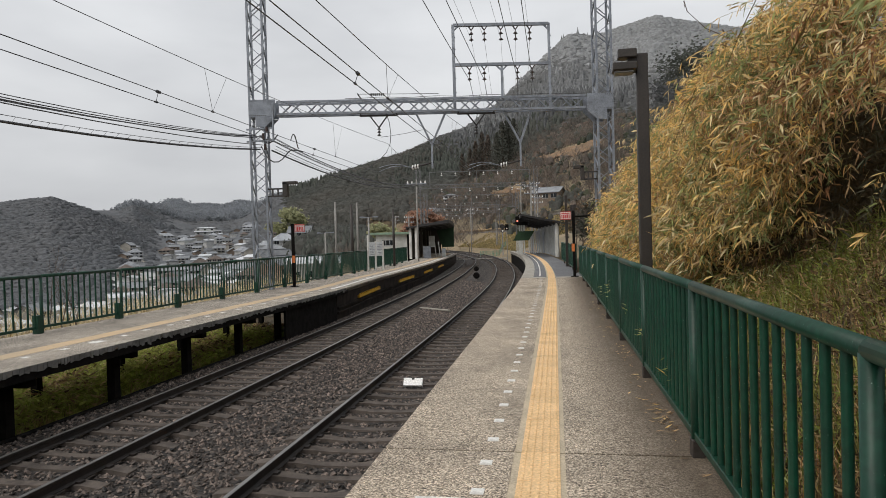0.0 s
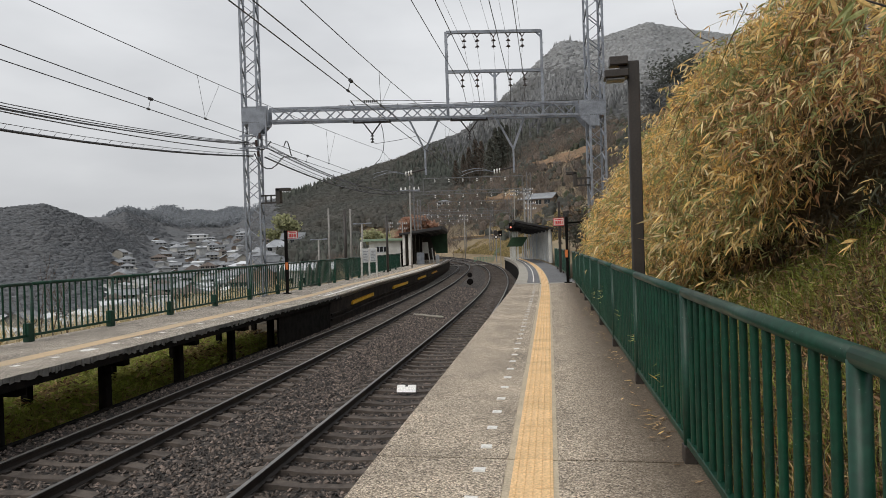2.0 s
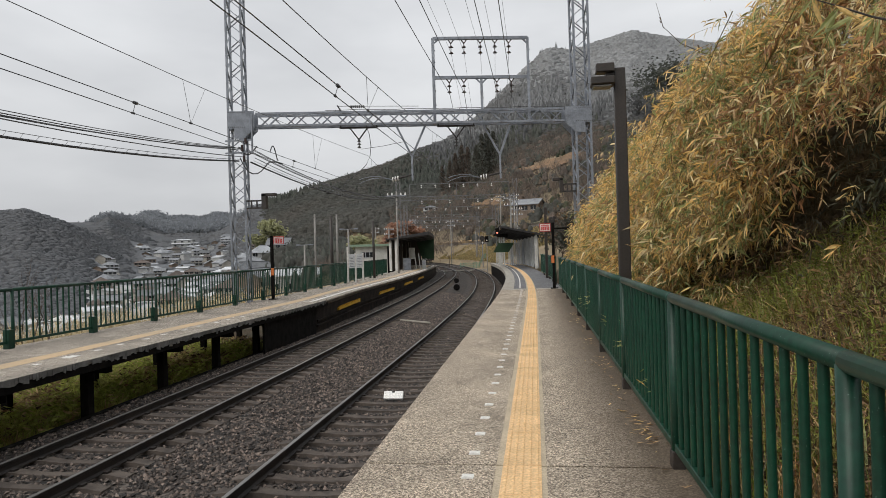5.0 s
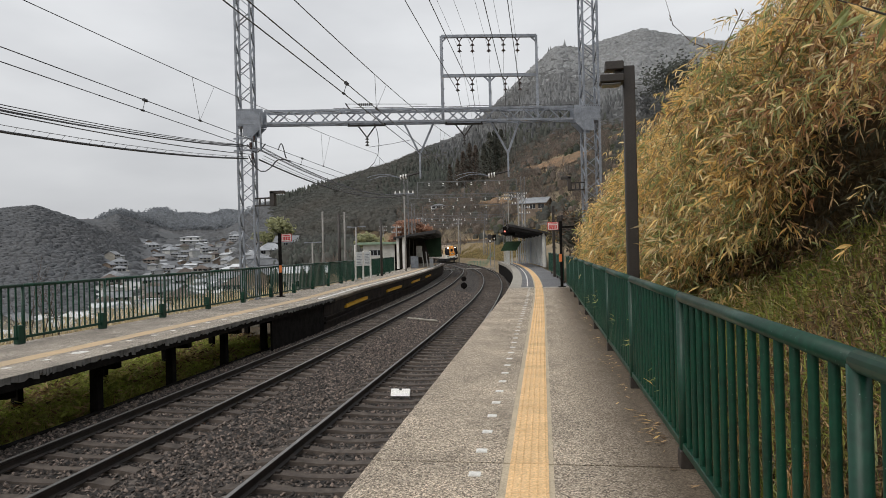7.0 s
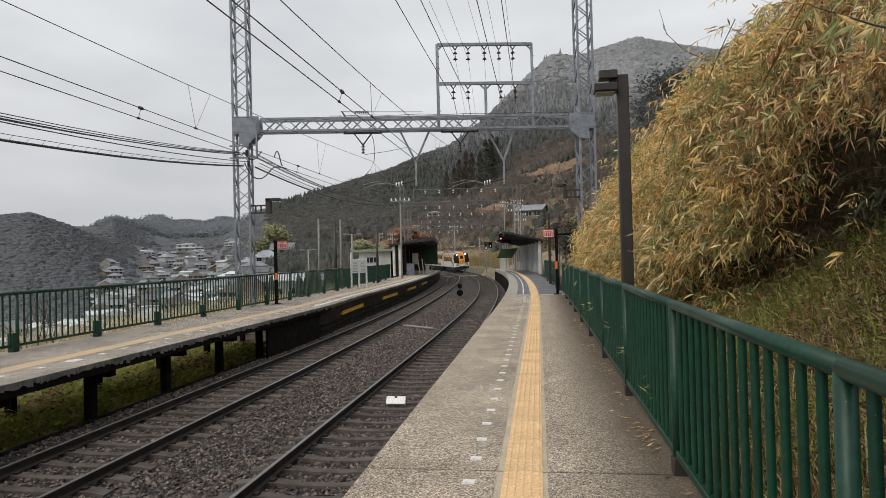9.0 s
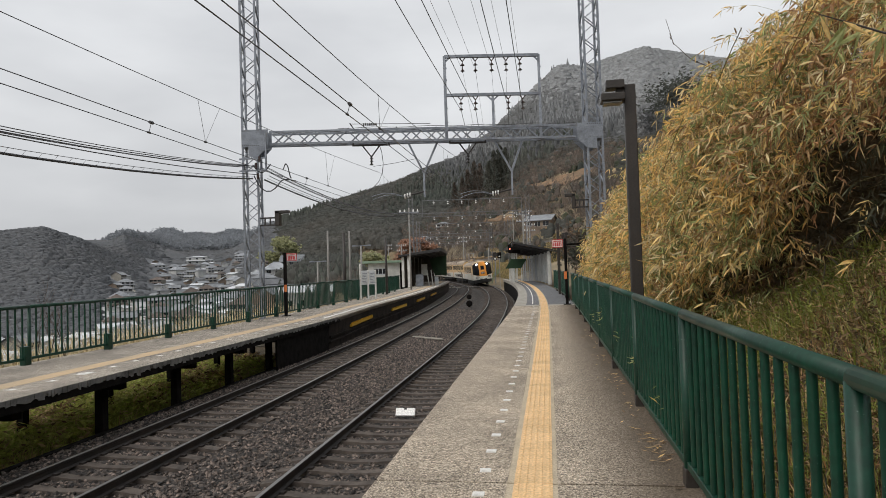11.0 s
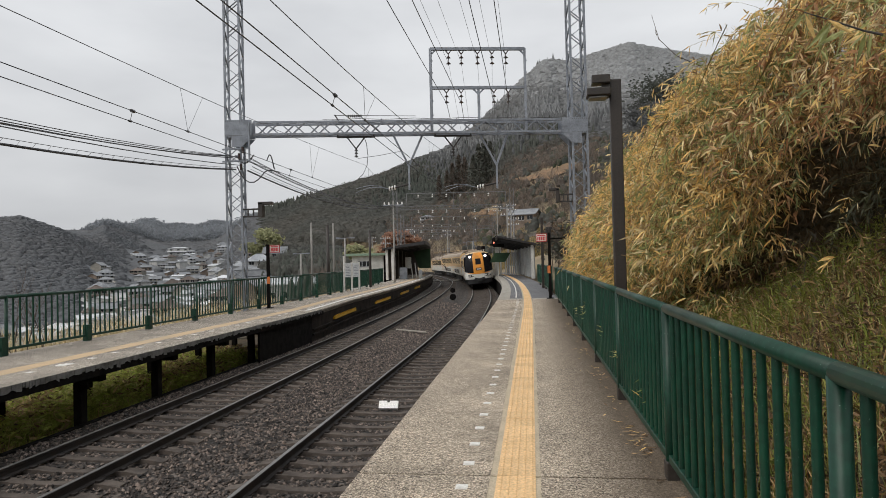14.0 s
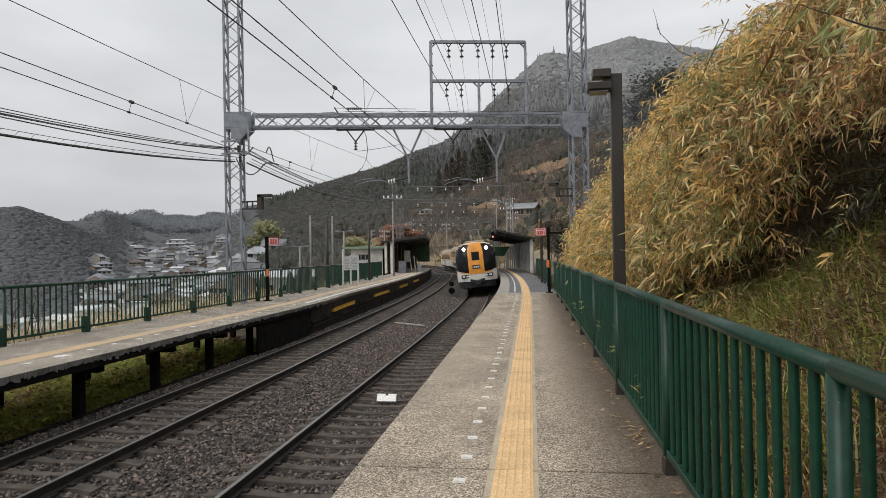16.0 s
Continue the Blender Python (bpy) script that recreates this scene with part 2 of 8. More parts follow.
M["cane"] = mat("bamboo_cane", (0.24, 0.19, 0.07), (0.14, 0.12, 0.05), 0.6, scale=2, fine=30, bump=0, island=0.3)
M["leaf_rust"] = mat("rusty_bamboo_leaf", (0.42, 0.22, 0.1), (0.3, 0.15, 0.065), 0.6, scale=0.8, fine=20, bump=0, island=0.4, thin=0.25)
# very dark leaf, used mainly to deepen the thicket's hollows
M["leaf_dark"] = mat("dark_leaf", (0.05, 0.058, 0.024), (0.045, 0.03, 0.014), 0.6, scale=0.8, fine=20, bump=0, island=0.5)
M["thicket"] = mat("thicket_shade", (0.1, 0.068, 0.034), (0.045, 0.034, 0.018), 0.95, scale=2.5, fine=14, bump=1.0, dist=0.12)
# pale plots of the valley floor, lightened further with haze in the colour
M["field"] = mat("valley_ground_hazed", (0.5, 0.51, 0.52), (0.38, 0.385, 0.37), 0.95, scale=0.02, fine=0.4, bump=0.3, dist=0.3, c=(0.2, 0.145, 0.07))
M["woods"] = mat("winter_woods", (0.115, 0.12, 0.108), (0.155, 0.147, 0.13), 0.95, scale=0.012, fine=0.6, bump=0, island=0.14, thin=0.5)
# haze over the valley hills is put into this blue-grey wood colour
M["valley_woods"] = mat("valley_woods_hazed", (0.205, 0.217, 0.232), (0.24, 0.243, 0.25), 0.95, scale=0.012, fine=0.6, bump=0, island=0.08, thin=0.5)
M["terrace"] = mat("dry_terraces", (0.3, 0.225, 0.13), (0.17, 0.14, 0.09), 0.95, scale=0.035, fine=0.7, bump=0.3, dist=0.3, c=(0.11, 0.1, 0.065))
M["brush"] = mat("winter_brush", (0.21, 0.172, 0.143), (0.135, 0.113, 0.097), 0.95, scale=0.03, fine=2, bump=0, island=0.3, thin=0.3)
M["evergreen"] = mat("broadleaf_evergreen", (0.06, 0.072, 0.045), (0.09, 0.1, 0.06), 0.9, scale=0.02, fine=0.6, bump=0, island=0.25, thin=0.35)
M["cedar"] = mat("cedar_woods", (0.098, 0.112, 0.096), (0.138, 0.142, 0.122), 0.95, scale=0.02, fine=0.6, bump=0, island=0.18, thin=0.45)
# distance haze and mist are painted into the next two base colours
M["far_hill"] = mat("far_hills_hazed", (0.3, 0.318, 0.34), (0.26, 0.275, 0.29), 1.0, scale=0.01, fine=0.2, bump=0, island=0.06, thin=0.5)
M["mist_tinted_woods"] = mat("mist_tinted_woods", (0.52, 0.53, 0.54), (0.46, 0.47, 0.478), 1.0, scale=0.012, fine=0.4, bump=0, island=0.06, thin=0.5)
M["orange_shrub"] = mat("rusty_leaves", (0.46, 0.27, 0.19), (0.36, 0.22, 0.15), 0.9, scale=1, fine=5, bump=0, island=0.2, thin=0.4)
M["brown_woods"] = mat("brown_winter_shrubs", (0.22, 0.165, 0.13), (0.17, 0.14, 0.11), 0.95, scale=0.03, fine=0.8, bump=0, island=0.15, thin=0.4)
M["dry_field"] = mat("dry_field", (0.25, 0.15, 0.08), (0.16, 0.11, 0.065), 0.95, scale=0.25, fine=2, bump=0.6, dist=0.2, c=(0.3, 0.21, 0.12))
# two in-between steps of the mountain's painted haze
M["dim_woods"] = mat("mid_slope_hazed", (0.2, 0.206, 0.21), (0.165, 0.169, 0.17), 1.0, scale=0.012, fine=0.4, bump=0, island=0.06, thin=0.5)
M["haze_tinted_woods"] = mat("upper_slope_hazed", (0.33, 0.337, 0.342), (0.285, 0.29, 0.29), 1.0, scale=0.012, fine=0.4, bump=0, island=0.06, thin=0.5)
# grass colour raised to make up for light missing under the far platform
M["bright_grass"] = mat("brightened_grass", (0.3, 0.36, 0.07), (0.4, 0.4, 0.12), 0.8, scale=1.2, fine=30, island=0.4, bump=0, thin=0.45)
M["grass_gold"] = mat("golden_grass", (0.46, 0.35, 0.17), (0.34, 0.25, 0.12), 0.85, scale=0.4, fine=8, island=0.35, bump=0, thin=0.35)
M["mound_olive"] = mat("olive_dry_grass", (0.3, 0.25, 0.11), (0.22, 0.18, 0.085), 0.9, scale=0.3, fine=6, island=0.3, bump=0, thin=0.3)
M["pale_straw"] = mat("pale_straw", (0.78, 0.68, 0.46), (0.6, 0.5, 0.3), 0.8, scale=1.2, fine=30, island=0.4, bump=0, thin=0.35)
M["leaf_pale"] = mat("bleached_bamboo_leaf", (0.92, 0.79, 0.5), (0.86, 0.67, 0.32), 0.45, scale=0.8, fine=20, bump=0, island=0.25, thin=0.35)
M["bank_rust"] = mat("rusty_dead_grass", (0.34, 0.165, 0.05), (0.2, 0.1, 0.034), 0.85, scale=0.8, fine=20, bump=0, island=0.4)
M["leaf_dead_dark"] = mat("dead_and_hollow_leaf", (0.16, 0.09, 0.036), (0.08, 0.048, 0.02), 0.75, scale=0.8, fine=20, bump=0, island=0.4)
M["bare"] = mat("bare_twigs", (0.16, 0.125, 0.1), (0.11, 0.085, 0.07), 0.9, scale=1, fine=8, bump=0, island=0.3)
M["yellow_green"] = mat("yellow_green_leaves", (0.44, 0.44, 0.26), (0.34, 0.35, 0.2), 0.9, scale=0.5, fine=5, bump=0, island=0.25, thin=0.4)


# ---- building helpers ----
def finish(name, bm, material, parent=None, label="", smooth=False):
    me = bpy.data.meshes.new(name)
    bm.normal_update()
    bm.to_mesh(me)
    bm.free()
    for one in material if isinstance(material, (list, tuple)) else [material]:
        me.materials.append(one)
    if smooth:
        me.polygons.foreach_set("use_smooth", [True] * len(me.polygons))
    ob = new(name, me)
    ob.parent = parent
    if label:
        ob["label"] = label
    return ob


def part(name, bm, material, parent, label="", smooth=False):
    return finish(name, bm, material, parent, label, smooth)


def raw(name, verts, faces, materials, parent=None, index=None):
    me = bpy.data.meshes.new(name)
    me.from_pydata(verts, [], faces)
    for one in materials:
        me.materials.append(one)
    if index is not None:
        me.polygons.foreach_set("material_index", index)
    me.update()
    ob = new(name, me)
    ob.parent = parent
    return ob


def thing(name, label, category, m=None, group="", kind=""):
    ob = new(name)
    ob.empty_display_size = 0.2
    if m is not None:
        ob.matrix_basis = m
    return tagged(ob, label, category, group, kind)


def box(bm, x0, y0, z0, x1, y1, z1, bevel=0.0, m=None):
    vs = [bm.verts.new(p) for p in ((x0, y0, z0), (x1, y0, z0), (x1, y1, z0), (x0, y1, z0), (x0, y0, z1), (x1, y0, z1), (x1, y1, z1), (x0, y1, z1))]
    fs = [bm.faces.new([vs[i] for i in q]) for q in ((3, 2, 1, 0), (4, 5, 6, 7), (0, 1, 5, 4), (1, 2, 6, 5), (2, 3, 7, 6), (3, 0, 4, 7))]
    if m is not None:
        for v in vs:
            v.co = m @ v.co
    if bevel:
        bmesh.ops.bevel(bm, geom=list({e for f in fs for e in f.edges}), offset=bevel, segments=1, affect="EDGES")
    return vs


def tube(bm, points, r, n=8, cap=True, r1=None):
    """A round bar through the points, its radius from r to r1."""
    points = [Vector(p) for p in points]
    r1 = r if r1 is None else r1
    rings = []
    for i, p in enumerate(points):
        d = (points[min(i + 1, len(points) - 1)] - points[max(i - 1, 0)]).normalized()
        a = d.cross(Vector((0, 0, 1)) if abs(d.z) < 0.95 else Vector((1, 0, 0))).normalized()
        b = d.cross(a)
        rad = r + (r1 - r) * i / max(1, len(points) - 1)
        rings.append([bm.verts.new(p + rad * (math.cos(2 * math.pi * k / n) * a + math.sin(2 * math.pi * k / n) * b)) for k in range(n)])
    for u, v in zip(rings, rings[1:]):
        for k in range(n):
            bm.faces.new((u[k], u[(k + 1) % n], v[(k + 1) % n], v[k]))
    if cap:
        bm.faces.new(rings[0][::-1])
        bm.faces.new(rings[-1])


def bar(bm, p, q, w, h=None):
    """A square bar from p to q."""
    p, q = Vector(p), Vector(q)
    h = h or w
    d = (q - p).normalized()
    a = d.cross(Vector((0, 0, 1)) if abs(d.z) < 0.95 else Vector((0, 1, 0))).normalized()
    b = a.cross(d)
    vs = [bm.verts.new(e + s * a * w / 2 + t * b * h / 2) for e in (p, q) for s, t in ((-1, -1), (1, -1), (1, 1), (-1, 1))]
    for f in ((3, 2, 1, 0), (4, 5, 6, 7), (0, 1, 5, 4), (1, 2, 6, 5), (2, 3, 7, 6), (3, 0, 4, 7)):
        bm.faces.new([vs[i] for i in f])


# the line: straight, then a left-hand curve; s runs along the near track, o to its right
BEND, RADIUS, MID = 20.0, 440.0, -3.08


def turn(s):
    return max(0.0, (s - BEND) / RADIUS)


def tp(s, o, z=0.0):
    """The place s metres along the near track's middle and o metres to its right."""
    a = turn(s)
    if s < BEND:
        return Vector((MID + o, s, z))
    return Vector((MID - RADIUS * (1 - math.cos(a)) + o * math.cos(a), BEND + RADIUS * math.sin(a) + o * math.sin(a), z))


def tpose(s, o, z=0.0, rz=0.0):
    return Matrix.Translation(tp(s, o, z)) @ Matrix.Rotation(turn(s) + radians(rz), 4, "Z")


def sweep(bm, profile, s0, s1, step, closed=True, cap=True):
    """A profile of (o, z), given as points or as a function of s, drawn along the line."""
    n = max(1, int(round((s1 - s0) / step)))
    rings = []
    for i in range(n + 1):
        s = s0 + (s1 - s0) * i / n
        pr = profile(s) if callable(profile) else profile
        rings.append([bm.verts.new(tp(s, o, z)) for o, z in pr])
    k = len(rings[0])
    for u, v in zip(rings, rings[1:]):
        for j in range(k if closed else k - 1):
            bm.faces.new((u[j], v[j], v[(j + 1) % k], u[(j + 1) % k]))
    if closed and cap:
        bm.faces.new(rings[0])
        bm.faces.new(rings[-1][::-1])


def cant(s):
    """Slope across the track in the curve, the outer rail raised over the inner one."""
    return 0.085 * float(np.clip((s - 16) / 24, 0, 1))


def ease_near(s):
    return float(np.interp(s, (28, 45, 75, 100), (0, 0.15, 0.15, 0)))


def ease_far(s):
    return float(np.interp(s, (40, 60, 75, 88, 100, 118), (0, 0.15, 0.45, 0.75, 0.5, 0)))


RAIL = -1.232          # top of the rails
BED = RAIL - 0.2       # top of the ballast
FAR = -3.98            # the far track's middle, from the near one's
LEFT = -0.2            # top of the left platform

# ---- the land: one sheet from the rails to the horizon ----
AZ = (-180, -100, -60, -44, -41, -38.5, -37, -35.5, -33.5, -32, -28, -26, -24.5, -21.8, -18.8, -13, -9.8, -7.3, -3.8, -1.2, 1.7, 3.6, 8.7, 15, 25, 60, 110, 180)
RIDGE = (12, 25, 30, 31, 33, 28, 31, 47, 37, 24, 24, 30, 52, 63, 77, 96, 111, 120, 151, 179, 208, 203, 221, 198, 194, 160, 90, 12)
AZF = (-180, -100, -60, -40, -36, -34.3, -33.5, -32.9, -32.1, -31.1, -30, -28.5, -27.4, -26.7, -25.8, -24.5, -21.8, -13, -3.8, 15, 60, 110, 180)
FARR = (20, 30, 40, 30, 46, 53, 60, 68, 70, 61, 63, 61, 68, 66, 61, 55, 50, 70, 110, 150, 120, 60, 20)
MIDR = (-6, 8, 26, 30, 32, 24, 17, 9, 1, 0, 3, 8, 17, 22, 32, 42, 52, 58, 72, 88, 96, 96, 100, 95, 90, 70, 30, -4)
NEAR = (-8, -8, -14, -16, -16, -16, -16, -16, -15, -14, -11, -7, -1, 4, 5, 9, 13, 17, 26, 34, 40, 42, 44, 44, 42, 30, 10, -4)
CLOSE = (-6, -9, -14, -16, -16, -16, -16, -16, -16, -15.5, -13, -10, -7, -6, -5, -2, 0, 1.5, 5, 9, 13, 15, 20, 22, 24, 18, 6, -3)


def smooth01(v):
    v = np.clip(v, 0, 1)
    return v * v * (3 - 2 * v)


def land(x, y):
    """Height of the ground, for arrays of x and y."""
    x, y = np.asarray(x, float), np.asarray(y, float)
    r = np.hypot(x, y)
    az = np.degrees(np.arctan2(x, y))
    c, n, m, g = (np.interp(az, AZ, t) for t in (CLOSE, NEAR, MIDR, RIDGE))
    f = np.interp(az, AZF, FARR)
    near0 = np.interp(az, (-180, -60, -20, -8, 0, 25, 60, 180), (-3, -6, -4.5, -1.6, 0, 9, 7, -2))
    stops = (0, 45, 130, 270, 450, 700, 1150, 2500)
    vals = [near0 * 0 - 1.7, near0, c, n, m, g, f, f * 0.6]
    z = vals[0]
    for i in range(1, len(stops)):
        u = np.clip((r - stops[i - 1]) / (stops[i] - stops[i - 1]), 0, 1)
        z = np.where(r >= stops[i - 1], vals[i - 1] + (vals[i] - vals[i - 1]) * (u if i < 4 else u * u * (3 - 2 * u) * 0.5 + u * 0.5), z)
    wob = np.sin(x * 0.031 + 1) * np.cos(y * 0.027) * 2.2 + np.sin(x * 0.011 - y * 0.017) * 3.5
    z = z + wob * np.clip((r - 150) / 300, 0, 1)
    # the railway's shelf, with the bank on its right
    inside = y > BEND
    rho = np.hypot(x - (MID - RADIUS), y - BEND)
    o = np.where(inside, rho - RADIUS, x - MID)
    s = np.where(inside, BEND + RADIUS * np.arctan2(y - BEND, x - (MID - RADIUS)), y)
    shelf = np.full_like(z, BED - 0.2)
    shelf = np.where(o < -5.6, BED - 0.25 - 0.15 * smooth01((-5.6 - o) / 0.6) + 0.1 * np.clip((-6.3 - o) / 2.5, 0, 1), shelf)
    lw = smooth01((-11.0 - o) / 24)
    rise = np.interp(s, (-60, 34, 52, 75), (0.86, 0.86, 0.5, 0.35))
    bank = -0.35 + np.clip(o - 4.45, 0, 9) * rise + np.clip(o - 13.45, 0, 60) * 0.45
    left = shelf * (1 - lw) + z * lw
    right = np.where(o > 4.45, bank, shelf)
    rw = smooth01((o - 20) / 45)
    right = right * (1 - rw) + np.maximum(z, bank * 0.6) * rw
    zz = np.where(o < 0, left, right)
    far = smooth01((s - 150) / 60) * smooth01((np.abs(o + 2) - 6) / 10)
    far = np.where((y < -150) | (s > 380), 1.0, far)
    return zz * (1 - far) + z * far


def axis(a, b, lo, hi, fine, growth):
    out, v, d = list(np.arange(a, b + 1e-6, fine)), b, fine
    while v < hi:
        d *= growth
        v += d
        out.append(v)
    v, d = a, fine
    while v > lo:
        d *= growth
        v -= d
        out.insert(0, v)
    return np.array(out)


def build_land():
    xs, ys = axis(-14, 14, -3600, 3600, 0.5, 1.085), axis(-4, 44, -2500, 3600, 0.8, 1.075)
    gx, gy = np.meshgrid(xs, ys)
    gz = land(gx, gy)
    rough = np.random.RandomState(3).normal(0, 0.05, gz.shape)
    gz = gz + np.where((gx > 1.8) & (gx < 14) | (gx < -9), rough, 0)
    verts = np.stack([gx, gy, gz], -1).reshape(-1, 3).tolist()
    w, h = len(xs), len(ys)
    faces, index = [], []
    for j in range(h - 1):
        for i in range(w - 1):
            a = j * w + i
            faces.append((a, a + 1, a + w + 1, a + w))
            x, y = (xs[i] + xs[i + 1]) / 2, (ys[j] + ys[j + 1]) / 2
            r, a = math.hypot(x, y), math.degrees(math.atan2(x, y))
            # far ground takes the same haze-lightened wood colours
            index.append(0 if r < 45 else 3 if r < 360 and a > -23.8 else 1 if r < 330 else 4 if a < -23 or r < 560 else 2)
    ob = raw("ground", verts, faces, [M["soil"], M["field"], M["haze_tinted_woods"], M["terrace"], M["valley_woods"]], index=index)
    ob.data.polygons.foreach_set("use_smooth", [True] * len(faces))
    tagged(ob, "brown winter hillside and valley floor round the railway", "ground", kind="structure")


build_land()


# ---- track bed, sleepers, rails ----
BED_TOP = [(-6.3, BED - 0.35), (-5.75, BED - 0.02), (-5.2, BED), (-2.6, BED - 0.02), (-2.0, BED - 0.05), (-1.4, BED - 0.02), (1.5, BED), (1.72, BED - 0.1)]


def bed_tilt(o, z):
    """How far the canted track lifts the bed's profile at o, for each unit of cant."""
    return 0.75 + max(-1.2, min(1.2, o if o > -2 else o - FAR)) if z > BED - 0.09 else 0.0


def build_bed():
    bm = bmesh.new()
    prof = BED_TOP + [(1.72, BED - 0.6), (-6.3, BED - 0.6)]
    sweep(bm, lambda s: [(o, z + cant(s) * bed_tilt(o, z)) for o, z in prof], -12, 340, 2.0)
    tagged(finish("ballast_bed", bm, M["ballast"]), "dark grey crushed-stone ballast under two railway tracks", "ballast", kind="structure")


build_bed()
SLEEPER_PITCH = 0.547


def sleeper_mesh():
    """A pre-stressed sleeper: thick under the rails, waisted and lower in the middle."""
    bm = bmesh.new()
    rings = []
    for x, w, z in ((-1.2, 0.125, -0.035), (-0.95, 0.125, 0.0), (-0.55, 0.12, 0.0), (-0.25, 0.1, -0.03), (0.25, 0.1, -0.03), (0.55, 0.12, 0.0), (0.95, 0.125, 0.0), (1.2, 0.125, -0.035)):
        rings.append([bm.verts.new((x, a * w, b)) for a, b in ((-1, -0.16), (-0.8, z), (0.8, z), (1, -0.16))])
    for u, v in zip(rings, rings[1:]):
        for j in range(3):
            bm.faces.new((u[j], u[j + 1], v[j + 1], v[j]))
    bm.faces.new(rings[0][::-1])
    bm.faces.new(rings[-1])
    me = bpy.data.meshes.new("sleeper")
    bmesh.ops.recalc_face_normals(bm, faces=bm.faces)
    bm.to_mesh(me)
    bm.free()
    me.materials.append(M["sleeper"])
    return me


RAIL_FOOT = [(-0.0625, -0.15), (-0.0625, -0.138), (-0.012, -0.12), (-0.009, -0.05), (-0.033, -0.036), (-0.033, -0.004), (0.033, -0.004), (0.033, -0.036), (0.009, -0.05), (0.012, -0.12), (0.0625, -0.138), (0.0625, -0.15)]


def build_track(name, mid, ease, label):
    top = thing(name, label, "railway track", kind="structure")
    for side in (-0.75, 0.75):
        bm = bmesh.new()
        sweep(bm, lambda s: [(mid + ease(s) + side + o, RAIL + z + cant(s) * (0.75 + side + o)) for o, z in RAIL_FOOT], -12, 340, 2.0)
        rail = part("rail", bm, M["rail_side"], top, "rust-brown steel rail")
        bm = bmesh.new()
        sweep(bm, lambda s: [(mid + ease(s) + side + o, RAIL + z + cant(s) * (0.75 + side + o)) for o, z in ((-0.031, -0.004), (-0.026, 0.001), (0.026, 0.001), (0.031, -0.004))], -12, 340, 2.0, closed=False)
        part("running_surface", bm, M["rail_top"], rail, "bright worn rail head")
    me = sleeper_mesh()
    clip = bmesh.new()
    for side in (-0.75, 0.75):
        for q in (-0.1, 0.1):
            box(clip, side + q - 0.035, -0.05, 0.0, side + q + 0.035, 0.05, 0.03)
    cme = bpy.data.meshes.new("rail_clip")
    clip.to_mesh(cme)
    clip.free()
    cme.materials.append(M["rail_side"])
    for i in range(230):
        s = 2.0 + (i - 14) * SLEEPER_PITCH + random.uniform(-0.02, 0.02)
        ob = new("sleeper", me)
        ob.parent = top
        ob.matrix_basis = tpose(s, mid + ease(s), RAIL - 0.15 + 0.75 * cant(s), random.uniform(-0.6, 0.6)) @ Matrix.Rotation(-cant(s), 4, "Y")
        if i < 70:
            o2 = new("rail_clip", cme)
            o2.parent = ob
    return top


build_track("track_near", 0.0, ease_near, "standard-gauge track with concrete sleepers beside the platform")
build_track("track_far", FAR, ease_far, "standard-gauge track with concrete sleepers, curving away")


def build_stones():
    """Loose ballast stones over the bed near the camera."""
    rng = np.random.RandomState(5)
    far = 30000
    n = 58000 + far
    o = rng.uniform(-6.1, 1.7, n)
    s = np.concatenate([-2.0 + 33.5 * rng.uniform(0, 1, n - far) ** 1.15, 13 + 33 * rng.uniform(0, 1, far)])
    keep = np.ones(n, bool)
    phase = np.abs(((s - 2.0) / SLEEPER_PITCH + 0.5) % 1 - 0.5) * SLEEPER_PITCH
    for mid in (0.0, FAR):
        keep &= ~((np.abs(o - mid) < 1.17) & (phase < 0.115))
        for side in (-0.75, 0.75):
            keep &= ~(np.abs(o - mid - side) < 0.075)
    o, s = o[keep], s[keep]
    k = len(o)
    shape = np.array([(1, 0, 0), (-1, 0, 0), (0, 1, 0), (0, -1, 0), (0.2, 0.1, 0.8), (-0.1, 0.2, -0.7)])
    size = rng.uniform(0.018, 0.047, k) * np.interp(s, (14, 40), (1.0, 1.4))
    stretch = rng.uniform(0.7, 1.35, (k, 6, 3))
    rot = rng.uniform(0, 6.28, k)
    tilt = rng.uniform(-0.7, 0.7, k)
    p = shape[None] * stretch * size[:, None, None]
    x = p[..., 0] * np.cos(rot)[:, None] - p[..., 1] * np.sin(rot)[:, None]
    y = p[..., 0] * np.sin(rot)[:, None] + p[..., 1] * np.cos(rot)[:, None]
    z = p[..., 2] + x * np.sin(tilt)[:, None]
    a = np.clip((s - BEND) / RADIUS, 0, None)
    bx = MID - RADIUS * (1 - np.cos(a)) + o * np.cos(a)
    by = np.where(s < BEND, s, BEND + RADIUS * np.sin(a) + o * np.sin(a))
    along = np.arange(-4.0, 50.0, 0.5)
    lean = np.interp(s, along, [cant(q) for q in along])
    po = [q[0] for q in BED_TOP]
    bz = np.interp(o, po, [q[1] for q in BED_TOP]) + lean * np.interp(o, po, [bed_tilt(*q) for q in BED_TOP]) + rng.uniform(-0.008, 0.022, k)
    bz -= 0.022 * ((np.abs(o) < 1.15) | (np.abs(o - FAR) < 1.15)) * np.interp(s, (8, 16), (0, 1))
    verts = np.stack([x + bx[:, None], y + by[:, None], z + bz[:, None]], -1).reshape(-1, 3).tolist()
    tri = ((0, 2, 4), (2, 1, 4), (1, 3, 4), (3, 0, 4), (2, 0, 5), (1, 2, 5), (3, 1, 5), (0, 3, 5))
    faces = [(6 * i + a, 6 * i + b, 6 * i + c) for i in range(k) for a, b, c in tri]
    tagged(raw("ballast_stones", verts, faces, [M["stone"]]), "loose dark grey ballast stones between the sleepers", "ballast", kind="stuff")


build_stones()


